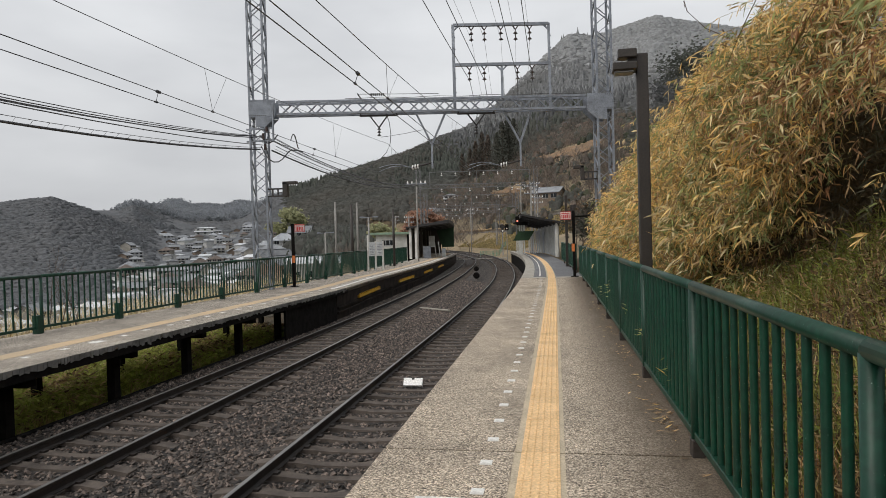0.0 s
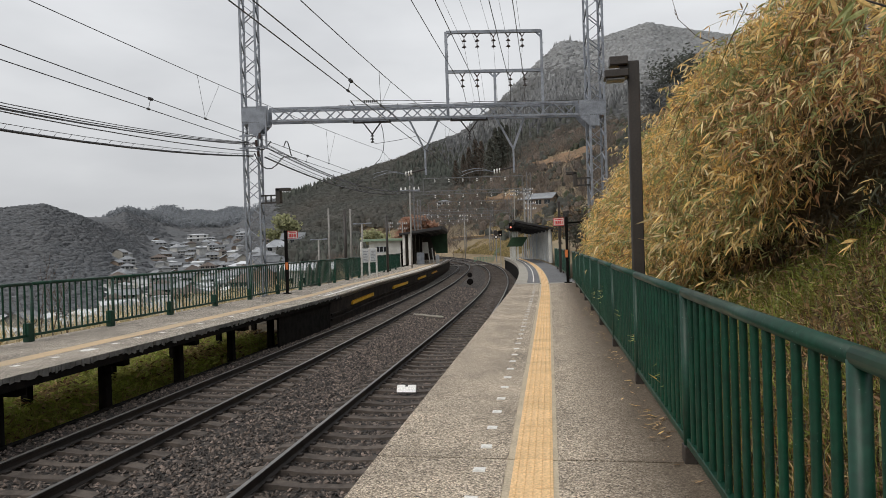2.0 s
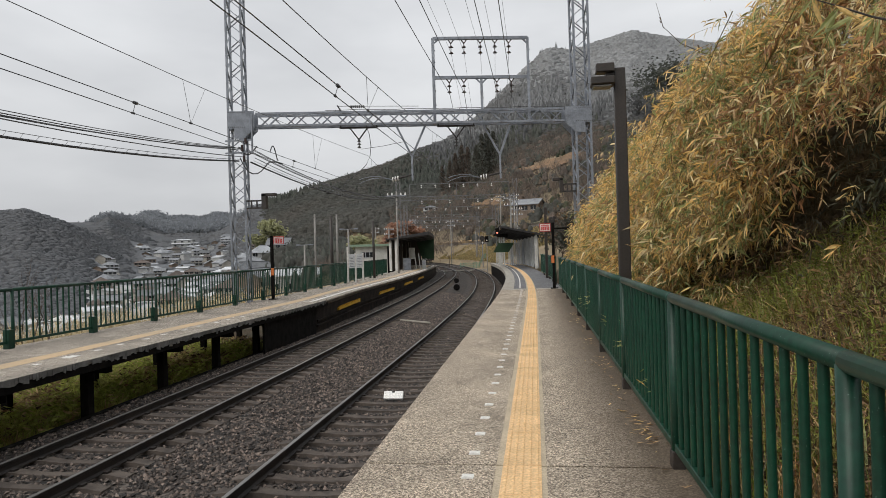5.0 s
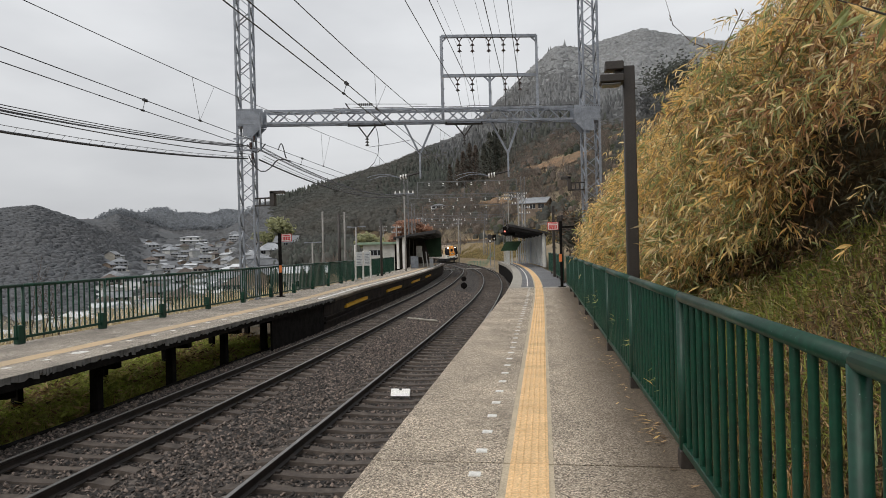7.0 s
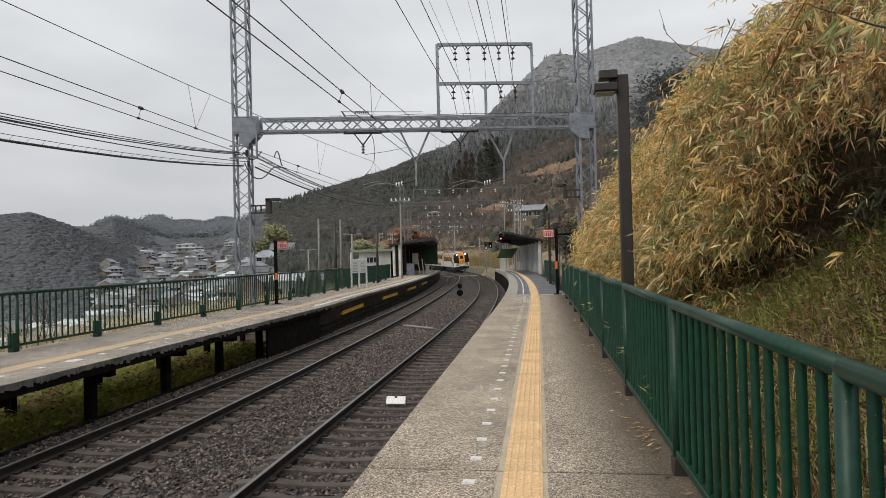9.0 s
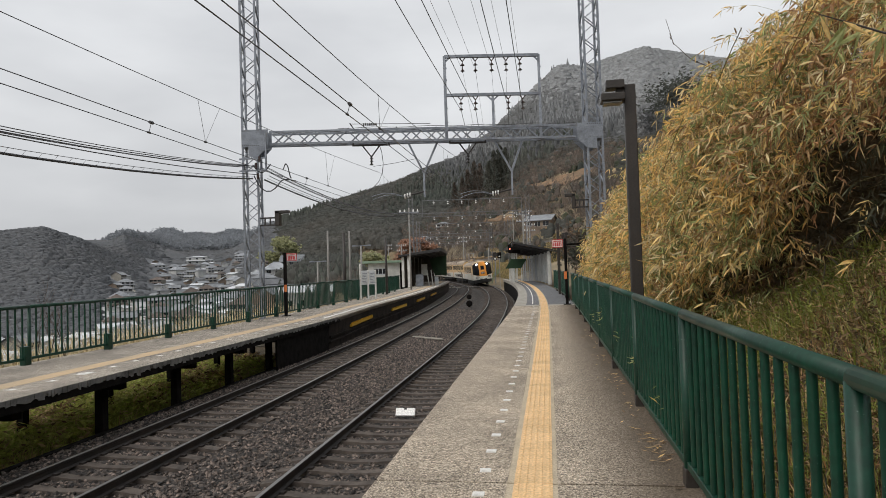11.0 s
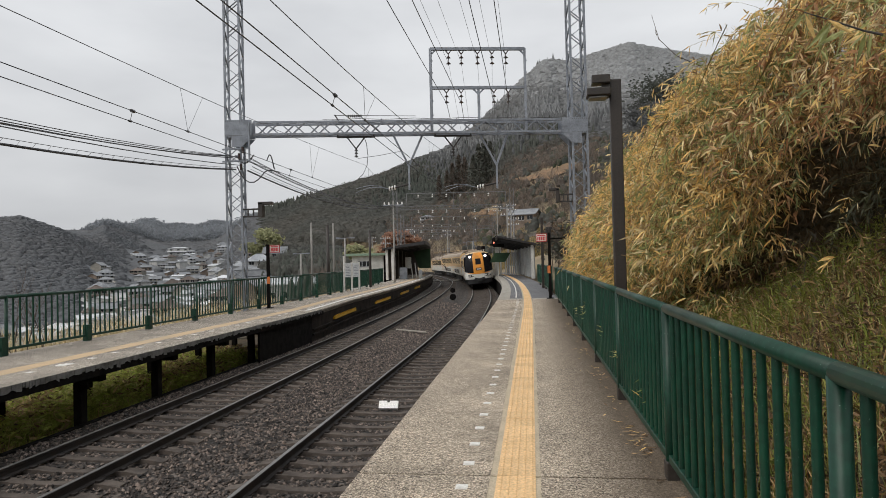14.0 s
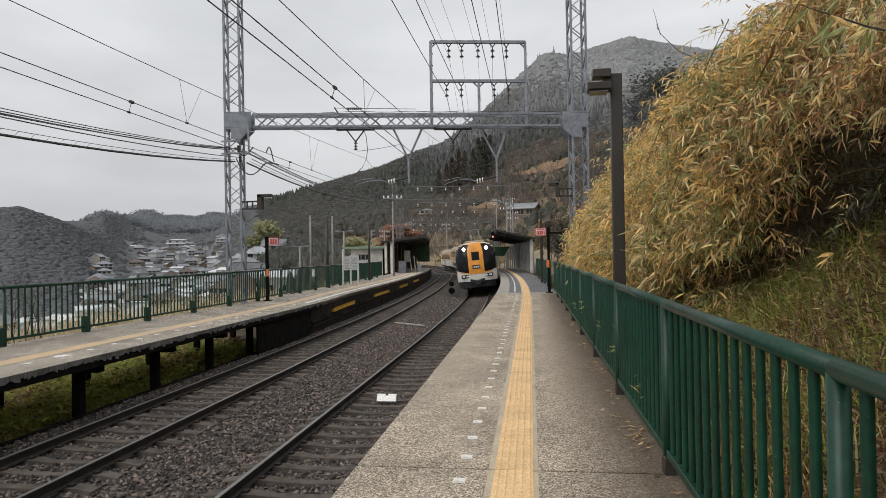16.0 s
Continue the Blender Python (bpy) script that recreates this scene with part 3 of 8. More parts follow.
# ---- the near platform ----
EDGE, TILE_L, TILE_R, FENCE_R = 1.68, 2.77, 3.08, 4.08
JOINTS = (-6.0, 5.02, 26.7)


def build_platform():
    top = thing("platform_near", "station platform of weathered exposed-aggregate concrete", "platform", kind="structure")
    for a, b in zip(JOINTS, JOINTS[1:]):
        for lo, hi in ((EDGE, TILE_L - 0.045), (TILE_L - 0.045, TILE_R + 0.03), (TILE_R + 0.03, FENCE_R + 0.12)):
            bm = bmesh.new()
            drop = 0.003 if lo == TILE_L - 0.045 else 0.0
            sweep(bm, [(lo, -0.28), (lo, -drop), (hi, -drop), (hi, -0.28)], a + 0.014, b - 0.014, 3.0)
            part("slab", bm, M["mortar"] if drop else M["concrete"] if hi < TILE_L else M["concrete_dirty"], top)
    # beyond the joint: a pale kerb, a strip of asphalt on each side of the tiles, a pale band across
    for lo, hi, mat_, z in ((EDGE, EDGE + 0.5, M["edge_concrete"], 0.0), (EDGE + 0.5, TILE_L - 0.045, M["asphalt"], -0.006), (TILE_L - 0.045, TILE_R + 0.03, M["mortar"], -0.003), (TILE_R + 0.03, FENCE_R + 0.12, M["asphalt"], -0.004)):
        bm = bmesh.new()
        sweep(bm, [(lo, -0.28), (lo, z), (hi, z), (hi, -0.28)], 27.35, 81, 1.5)
        part("paving", bm, mat_, top)
    for lo, hi in ((EDGE, TILE_L - 0.045), (TILE_R + 0.03, FENCE_R + 0.12)):
        bm = bmesh.new()
        sweep(bm, [(lo, -0.28), (lo, 0.0), (hi, 0.0), (hi, -0.28)], 26.71, 27.34, 0.6)
        part("cross_band", bm, M["edge_concrete"], top, "pale concrete band across the platform")
    bm = bmesh.new()
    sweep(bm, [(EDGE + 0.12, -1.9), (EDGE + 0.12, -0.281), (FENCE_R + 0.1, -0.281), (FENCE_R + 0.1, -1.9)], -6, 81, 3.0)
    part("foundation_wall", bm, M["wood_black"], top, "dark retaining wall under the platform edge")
    # yellow tactile tiles, each with its domes
    bm = bmesh.new()
    box(bm, -0.147, -0.147, -0.02, 0.147, 0.147, 0.0)
    for i in range(5):
        for j in range(5):
            cx, cy = -0.116 + 0.058 * i, -0.116 + 0.058 * j
            lo = [bm.verts.new((cx + 0.017 * a, cy + 0.017 * b, 0.0005)) for a, b in ((-1, -0.5), (-0.5, -1), (0.5, -1), (1, -0.5), (1, 0.5), (0.5, 1), (-0.5, 1), (-1, 0.5))][::2]
            hi = [bm.verts.new((cx + 0.009 * a, cy + 0.009 * b, 0.006)) for a, b in ((-1, -0.5), (0.5, -1), (1, 0.5), (-0.5, 1))]
            for q in range(4):
                bm.faces.new((lo[q], lo[(q + 1) % 4], hi[(q + 1) % 4], hi[q]))
            bm.faces.new(hi)
    me = bpy.data.meshes.new("tactile_tile")
    bm.to_mesh(me)
    bm.free()
    me.materials.append(M["tactile"])
    strip = thing("tactile_paving", "strip of yellow tactile warning tiles set in the platform", "tactile paving")
    for i in range(276):
        ob = new("tile", me)
        ob.parent = strip
        ob.matrix_basis = tpose(-2.03 + 0.3 * i, (TILE_L + TILE_R) / 2, 0.001 + random.uniform(0, 0.002), random.uniform(-0.25, 0.25))
    # white marks
    for i in range(41):
        bm = bmesh.new()
        box(bm, -0.045, -0.05, 0, 0.045, 0.05, 0.004)
        ob = part("dash_mark", bm, M["white"], top) if i == 0 else None
        if i == 0:
            dash = ob.data
        else:
            bm.free()
            ob = new("dash_mark", dash)
            ob.parent = top
        ob.matrix_basis = tpose(4.2 + 0.556 * i, 2.53, 0.0, random.uniform(-2, 2))
    bm = bmesh.new()
    box(bm, -0.19, -0.06, 0, 0.19, 0.06, 0.005)
    ob = part("stop_mark", bm, M["white"], top, "worn white stopping mark")
    ob.matrix_basis = tpose(4.02, 2.33, 0.0)
    bm = bmesh.new()
    sweep(bm, [(2.42, -0.006), (2.42, 0.0), (2.475, 0.0), (2.475, -0.006)], 28.0, 80, 1.5)
    part("white_line", bm, M["white"], top, "white line inside the platform edge")


build_platform()


# ---- the far platform ----
def left_edge(s):
    return -5.42 - 0.45 * float(smooth01((s - 24) / 10)) + 1.15 * ease_far(s)


LEFT_FENCE = -8.5


def build_far_platform():
    top = thing("platform_far", "opposite platform carried on dark posts, curving with the track", "platform", kind="structure")
    bm = bmesh.new()
    sweep(bm, lambda s: [(LEFT_FENCE - 0.25, LEFT - 0.22), (LEFT_FENCE - 0.25, LEFT), (left_edge(s), LEFT), (left_edge(s), LEFT - 0.055), (left_edge(s) - 0.16, LEFT - 0.22)], -6, 90, 1.5)
    part("deck", bm, M["deck"], top)
    bm = bmesh.new()
    sweep(bm, lambda s: [(left_edge(s) - 1.42, LEFT), (left_edge(s) - 1.42, LEFT + 0.004), (left_edge(s) - 0.98, LEFT + 0.004), (left_edge(s) - 0.98, LEFT)], -6, 90, 1.5)
    part("tactile_strip", bm, M["tactile_worn"], top, "faded yellow tactile strip")
    # the fascia: short boards with ragged lower ends
    rng = random.Random(4)
    s = -4.0
    while s < 25.5:
        w = rng.uniform(0.05, 0.15)
        bm = bmesh.new()
        lo = LEFT - rng.choice((0.07, 0.09, 0.1, 0.125)) - rng.uniform(0, 0.03)
        o = left_edge(s)
        a, b, c, d = tp(s, o + 0.016), tp(s + w, o + 0.016), tp(s + w, o + 0.003), tp(s, o + 0.003)
        cut = rng.uniform(-0.04, 0.04)
        lows = (lo, lo + cut, lo + cut, lo)
        vs = [bm.verts.new((p.x, p.y, zz)) for p, zz in zip((a, b, c, d), lows)] + [bm.verts.new((p.x, p.y, LEFT - 0.004)) for p in (a, b, c, d)]
        for f in ((3, 2, 1, 0), (4, 5, 6, 7), (0, 1, 5, 4), (1, 2, 6, 5), (2, 3, 7, 6), (3, 0, 4, 7)):
            bm.faces.new([vs[i] for i in f])
        part("fascia_board", bm, M["fascia"], top)
        s += w + rng.uniform(0.004, 0.02)
    # edge beam and posts
    bm = bmesh.new()
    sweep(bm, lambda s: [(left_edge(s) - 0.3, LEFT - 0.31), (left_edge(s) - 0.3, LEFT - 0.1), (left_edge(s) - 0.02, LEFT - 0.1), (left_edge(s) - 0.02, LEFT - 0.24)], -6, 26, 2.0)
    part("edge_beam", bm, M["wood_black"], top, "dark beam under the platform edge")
    for i in range(9):
        s = 1.3 + 2.75 * i
        for o, w in ((-6.27, 0.09), (-8.15, 0.08)):
            bm = bmesh.new()
            base = float(land(tp(s, o).x, tp(s, o).y)) - 0.15
            box(bm, -w, -w, base, w, w, LEFT - 0.222)
            box(bm, -w * 1.5, -w * 1.5, base, w * 1.5, w * 1.5, base + 0.25)
            ob = part("support_post", bm, M["wood_black"], top)
            ob.matrix_basis = tpose(s, o)
        bm = bmesh.new()
        bar(bm, tp(s, -5.75, LEFT - 0.33), tp(s, -8.6, LEFT - 0.33), 0.2, 0.22)
        part("cross_beam", bm, M["wood_black"], top)
    bm = bmesh.new()
    sweep(bm, [(-6.2, BED - 0.7), (-6.2, BED - 0.08), (-6.05, BED - 0.08), (-6.05, BED - 0.7)], -6, 26, 2.0)
    part("track_kerb", bm, M["wood_black"], top, "dark kerb beside the ballast")
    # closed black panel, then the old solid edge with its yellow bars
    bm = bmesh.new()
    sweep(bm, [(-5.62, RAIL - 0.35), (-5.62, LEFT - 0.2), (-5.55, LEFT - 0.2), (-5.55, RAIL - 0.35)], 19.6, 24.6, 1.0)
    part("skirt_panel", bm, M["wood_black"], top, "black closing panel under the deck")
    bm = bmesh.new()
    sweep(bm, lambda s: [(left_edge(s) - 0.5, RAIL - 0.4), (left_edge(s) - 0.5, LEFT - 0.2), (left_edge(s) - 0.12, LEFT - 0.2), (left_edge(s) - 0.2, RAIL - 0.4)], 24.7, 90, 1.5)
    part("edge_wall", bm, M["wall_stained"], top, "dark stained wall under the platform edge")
    for z in (LEFT - 0.78, LEFT - 0.98):
        bm = bmesh.new()
        sweep(bm, lambda s: [(left_edge(s) - 0.2, z), (left_edge(s) - 0.2, z + 0.07), (left_edge(s) - 0.09, z + 0.07), (left_edge(s) - 0.09, z)], 24.8, 90, 1.5)
        part("wall_rail", bm, M["wall_stained"], top, "rust-stained rail along the platform wall")
    yellow = mat("yellow_bar", (0.75, 0.43, 0.03), (0.6, 0.33, 0.03), 0.5)
    for s, ln in ((28.2, 5.0), (38.5, 5.0), (48.5, 4.5), (58, 4.5)):
        bm = bmesh.new()
        sweep(bm, lambda q: [(left_edge(q) - 0.16, LEFT - 0.64), (left_edge(q) - 0.14, LEFT - 0.53), (left_edge(q) - 0.05, LEFT - 0.53), (left_edge(q) - 0.05, LEFT - 0.64)], s, s + ln, 0.5)
        warning = part("warning_bar", bm, yellow, top, "yellow bar on the platform's side")
        for k in range(13):
            bm = bmesh.new()
            q0 = s + 0.1 + k * (ln - 0.3) / 12
            sweep(bm, lambda q: [(left_edge(q) - 0.1, LEFT - 0.55), (left_edge(q) - 0.1, LEFT - 0.47), (left_edge(q) - 0.045, LEFT - 0.47), (left_edge(q) - 0.045, LEFT - 0.55)], q0, q0 + 0.17, 0.2)
            part("block", bm, yellow, warning)
    for i in range(34):
        bm = bmesh.new()
        box(bm, -0.06, -0.07, 0, 0.06, 0.07, 0.004)
        ob = part("dash_mark", bm, M["white"], top)
        ob.matrix_basis = tpose(6.5 + 0.85 * i, left_edge(6.5 + 0.85 * i) - 0.75 + 0.06 * (i % 2), LEFT, random.uniform(-3, 3))
    bm = bmesh.new()
    box(bm, -0.1, -0.16, 0, 0.1, 0.16, 0.005)
    ob = part("stop_mark", bm, M["white"], top, "worn white stopping mark")
    ob.matrix_basis = tpose(11.6, left_edge(11) - 0.65, LEFT)
    bm = bmesh.new()
    sweep(bm, lambda s: [(left_edge(s) - 0.55, LEFT), (left_edge(s) - 0.55, LEFT + 0.004), (left_edge(s) - 0.38, LEFT + 0.004), (left_edge(s) - 0.38, LEFT)], 25, 89, 1.5)
    part("white_line", bm, M["white"], top)


build_far_platform()


# ---- fences ----
def fence_panel(length, gaps, height, low, label, sleeve=False, behind=0.0):
    """One bay: a post, round top rail, flat lower rail, balusters. It runs along +y from its post."""
    top = thing("fence_panel", label, "fence", group="platform fence")
    bm = bmesh.new()
    tube(bm, [(behind, 0, -0.3), (behind, 0, height - 0.01)], 0.038, 14)
    post = part("post", bm, M["green"], top, smooth=True)
    if sleeve:
        bm = bmesh.new()
        box(bm, -0.075, -0.2, -0.05, 0.075, -0.055, 0.42, 0.006)
        part("post_sleeve", bm, M["green"], post)
    else:
        bm = bmesh.new()
        box(bm, -0.04, -0.06, -0.05, 0.05 + behind, 0.06, low - 0.03, 0.006)
        part("post_shoe", bm, M["brown_paint"], post, "dark post shoe")
    bm = bmesh.new()
    tube(bm, [(0, 0, height), (0, length, height)], 0.039, 14)
    part("top_rail", bm, M["green"], top, "glossy green round top rail", smooth=True)
    bm = bmesh.new()
    box(bm, -0.025, 0.05, low - 0.03, 0.025, length - 0.05, low + 0.03, 0.005)
    part("bottom_rail", bm, M["green"], top)
    bm = bmesh.new()
    tube(bm, [(0, 0, low + 0.03), (0, 0, height - 0.03)], 0.0215, 8, cap=False)
    me = None
    for k in range(1, gaps):
        if me is None:
            ob = part("baluster", bm, M["green"], top, smooth=True)
            me = ob.data
        else:
            ob = new("baluster", me)
            ob.parent = top
        ob.matrix_basis = pose(0, length * k / gaps, 0)
    return top


PITCH = 2.75
first = fence_panel(PITCH, 15, 1.268, 0.16, "glossy dark green tubular steel fence along the platform's back", behind=0.0)
first.matrix_basis = tpose(2.3 - 2 * PITCH, FENCE_R, 0)
for i in range(-1, 15):
    s = 2.3 + PITCH * i
    if i == 9:
        continue
    copy_thing(first, tpose(s, FENCE_R, 0, math.degrees(PITCH / 2 / RADIUS) if s > BEND else 0))
first_left = fence_panel(2.75, 14, 1.3, 0.14, "green steel fence with upright bars above the valley", sleeve=True)
first_left.matrix_basis = tpose(12.9 - 2.75 * 5, LEFT_FENCE, LEFT)
for i in range(-4, 16):
    s = 12.9 + 2.75 * i
    copy_thing(first_left, tpose(s, LEFT_FENCE, LEFT, math.degrees(1.4 / RADIUS) if s > BEND else 0))


# ---- the bamboo bank ----
def bank_front(y):
    """How far out the thicket hangs, its foot and its top, along the line."""
    x = np.interp(y, (2, 5, 7.5, 9.5, 12, 18, 24, 30, 36), (4.2, 3.7, 2.9, 2.2, 1.75, 1.6, 1.7, 2.2, 3.2))
    z0 = np.interp(y, (2, 5, 7.5, 9.5, 12, 18, 36), (1.6, 1.35, 1.1, 0.75, 0.3, 0.1, 0.1))
    z1 = np.interp(y, (2, 5, 8, 11, 15, 19, 24, 28, 32, 36), (6.2, 6.1, 5.7, 5.1, 4.75, 4.6, 4.4, 3.9, 3.2, 2.6))
    return x, z0, z1


# dark backing sheet: the shade between the sprays is put into its colour
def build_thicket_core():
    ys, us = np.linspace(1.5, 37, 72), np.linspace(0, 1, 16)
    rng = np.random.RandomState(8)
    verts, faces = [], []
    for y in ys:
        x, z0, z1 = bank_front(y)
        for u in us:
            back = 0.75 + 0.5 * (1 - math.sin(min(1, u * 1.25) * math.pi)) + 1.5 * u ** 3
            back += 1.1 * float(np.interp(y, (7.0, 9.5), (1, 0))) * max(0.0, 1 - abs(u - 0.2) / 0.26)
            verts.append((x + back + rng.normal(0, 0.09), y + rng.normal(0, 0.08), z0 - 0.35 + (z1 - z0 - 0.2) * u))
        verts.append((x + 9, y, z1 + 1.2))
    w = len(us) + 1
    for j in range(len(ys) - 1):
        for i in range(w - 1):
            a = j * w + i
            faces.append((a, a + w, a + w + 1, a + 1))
    tagged(raw("thicket", verts, faces, [M["thicket"]]), "dark brown backing sheet for the shaded inside of the bamboo", "bamboo", kind="stuff")


build_thicket_core()


def build_bamboo():
    """Drooping sprays of broad short leaves, hung over the face of the bank, with hollows between them and long arching canes."""
    rng = np.random.RandomState(21)
    stalk, aim, size, tone_of = [], [], [], []
    cverts, cfaces = [], []

    def stem(trail, r):
        for a, b in zip(trail, trail[1:]):
            i0 = len(cverts)
            cverts.extend([tuple(a + (r, 0, 0)), tuple(a - (r, 0, 0)), tuple(b - (r, 0, 0)), tuple(b + (r, 0, 0)), tuple(a + (0, r, r)), tuple(b + (0, r, r))])
            cfaces.extend([(i0, i0 + 1, i0 + 2, i0 + 3), (i0, i0 + 4, i0 + 5, i0 + 3), (i0 + 1, i0 + 4, i0 + 5, i0 + 2)])

    def leaf(p, ld, ln, kk):
        stalk.append(p), aim.append(ld), size.append(ln), tone_of.append(kk)

    n = 25000
    ys = 5.6 + 29.5 * rng.uniform(0, 1, n) ** 1.55
    for y in ys:
        x, z0, z1 = bank_front(y)
        u = rng.uniform(0, 1) ** 0.9
        zz = z0 + (z1 - z0) * u
        field = noise.noise(Vector((y * 0.9, zz * 1.1, 3.1))) + 0.6 * noise.noise(Vector((y * 2.3, zz * 2.6, 9.7)))
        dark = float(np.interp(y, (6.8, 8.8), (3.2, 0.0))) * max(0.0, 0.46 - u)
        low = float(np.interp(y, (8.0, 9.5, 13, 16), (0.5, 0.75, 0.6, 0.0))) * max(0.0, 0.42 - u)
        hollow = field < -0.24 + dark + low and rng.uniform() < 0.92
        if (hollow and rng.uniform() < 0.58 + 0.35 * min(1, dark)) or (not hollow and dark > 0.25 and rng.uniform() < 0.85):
            continue
        depth = rng.uniform(-0.15, 0.7) + 1.3 * u ** 3 + 0.35 * (1 - math.sin(min(1, u * 1.25) * math.pi)) - 0.42 * field + (0.5 if hollow else 0.0)
        p = np.array((x + depth, y, zz * 1.02 + rng.normal(0, 0.1)))
        az = rng.normal(math.pi, 1.1)
        d = np.array((math.cos(az), math.sin(az) * 1.2, rng.uniform(-0.35, 0.8)))
        d /= np.linalg.norm(d)
        length = rng.uniform(0.2, 0.5)
        steps = 5
        # golden towards the tower, greener in the middle, rusty and dull where it comes close
        tone = noise.noise(Vector((y * 0.8, zz * 1.0, 21.0))) * 1.5 + rng.normal(0, 0.5) + 0.25 * (u - 0.35) + float(np.interp(y, (7, 9, 12, 15), (-0.25, -0.1, 0.1, 0.35)))
        kind = 0 if tone > 0.0 else 1 if tone > -0.9 and rng.uniform() < 0.72 else 2
        if y < 8.4 and rng.uniform() < 0.5:
            kind = 6 if rng.uniform() < 0.55 else 2
        # hollows get darker leaves: their shade is put into the colour
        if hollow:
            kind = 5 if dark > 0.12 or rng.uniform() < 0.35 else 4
        trail = [p.copy()]
        for k in range(steps):
            d = d + np.array((0, 0, -0.2))
            d /= np.linalg.norm(d)
            p = p + d * length / steps
            trail.append(p.copy())
            for q in range(2 if k < steps - 1 else 4):
                side = rng.normal(0, 1, 3)
                side -= side.dot(d) * d
                side /= np.linalg.norm(side)
                ld = d * rng.uniform(0.0, 1.0) + side * rng.uniform(0.3, 1.4) + np.array((0, 0, rng.uniform(-1.0, 0.3)))
                ld /= np.linalg.norm(ld)
                kk = kind if rng.uniform() < (0.97 if hollow else 0.62) else int(rng.choice((0, 1, 1, 3, 3, 3, 2)))
                leaf(p, ld, rng.uniform(0.05, 0.215) * float(np.interp(y, (6.5, 9, 14), (0.82, 0.9, 1.1))), kk)
        if rng.uniform() < 0.5:
            stem(trail[::2], 0.003)
    # long canes that lean out and bow down over the face
    for _ in range(420):
        y = 5.5 + 24 * rng.uniform(0, 1) ** 1.5
        x, z0, z1 = bank_front(y)
        u = rng.uniform(0.15, 1.0)
        if y < 8.6 and u < 0.75:
            continue
        p = np.array((x + 0.6 + 1.2 * u ** 3, y, z0 + (z1 - z0) * u * 0.95))
        az = rng.normal(math.pi, 0.8)
        d = np.array((math.cos(az) * 0.6, math.sin(az), rng.uniform(0.2, 1.0)))
        d /= np.linalg.norm(d)
        trail = [p.copy()]
        for k in range(7):
            d = d + np.array((0, 0, -0.2))
            d /= np.linalg.norm(d)
            p = p + d * rng.uniform(0.13, 0.24)
            trail.append(p.copy())
            if k > 3:
                for q in range(3):
                    side = rng.normal(0, 1, 3)
                    ld = d * 0.7 + side / np.linalg.norm(side) * 0.6 + np.array((0, 0, -0.5))
                    ld /= np.linalg.norm(ld)
                    leaf(p, ld, rng.uniform(0.1, 0.18), int(rng.choice((0, 0, 3, 3, 1))))
        stem(trail, rng.uniform(0.0035, 0.006))
    # straight slanting canes, bare and pale, that cross the thicket
    for y, u, ln in ((7.6, 0.62, 1.5), (8.2, 0.5, 1.7), (8.8, 0.7, 1.4), (9.6, 0.42, 1.6), (10.4, 0.6, 1.5), (7.3, 0.36, 1.0), (11.6, 0.35, 1.3)):
        x, z0, z1 = bank_front(y)
        a = np.array((x - 0.12, y + 0.5, z0 + (z1 - z0) * u - 0.25))
        stem([a + np.array((0.12 * t, -0.75 * ln * t, 0.5 * ln * t - 0.12 * t * t)) for t in (0, 0.35, 0.7, 1.0)], 0.006)
    p, ld, ln = np.array(stalk), np.array(aim), np.array(size)[:, None]
    across = np.cross(ld, rng.normal(0, 1, p.shape))
    across /= np.linalg.norm(across, axis=1)[:, None]
    wd = ln * rng.uniform(0.045, 0.085, ln.shape)
    fold = np.cross(ld, across) * wd * 0.35
    m0, m1 = p + ld * ln * 0.25, p + ld * ln * 0.6 + np.array((0, 0, -0.03)) * ln
    tip = p + ld * ln + np.array((0, 0, -0.2)) * ln
    v = np.stack([p, m0 + across * wd + fold, m1 + across * wd * 0.85 + fold, tip, m1 - across * wd * 0.85 + fold, m0 - across * wd + fold], 1)
    faces = []
    for i in range(0, 6 * len(p), 6):
        faces += [(i, i + 1, i + 2, i + 3), (i, i + 3, i + 4, i + 5)]
    index = np.repeat(np.array(tone_of), 2).tolist()
    tagged(raw("bamboo_leaves", v.reshape(-1, 3).tolist(), faces, [M["leaf_straw"], M["leaf_green"], M["leaf_brown"], M["leaf_pale"], M["leaf_dead_dark"], M["leaf_dark"], M["leaf_rust"]], index=index), "straw-yellow and green dwarf bamboo leaves drooping over the bank", "bamboo", kind="stuff")
    tagged(raw("bamboo_twigs", cverts, cfaces, [M["cane"]]), "thin yellowish bamboo canes on the bank", "bamboo", kind="stuff")


build_bamboo()


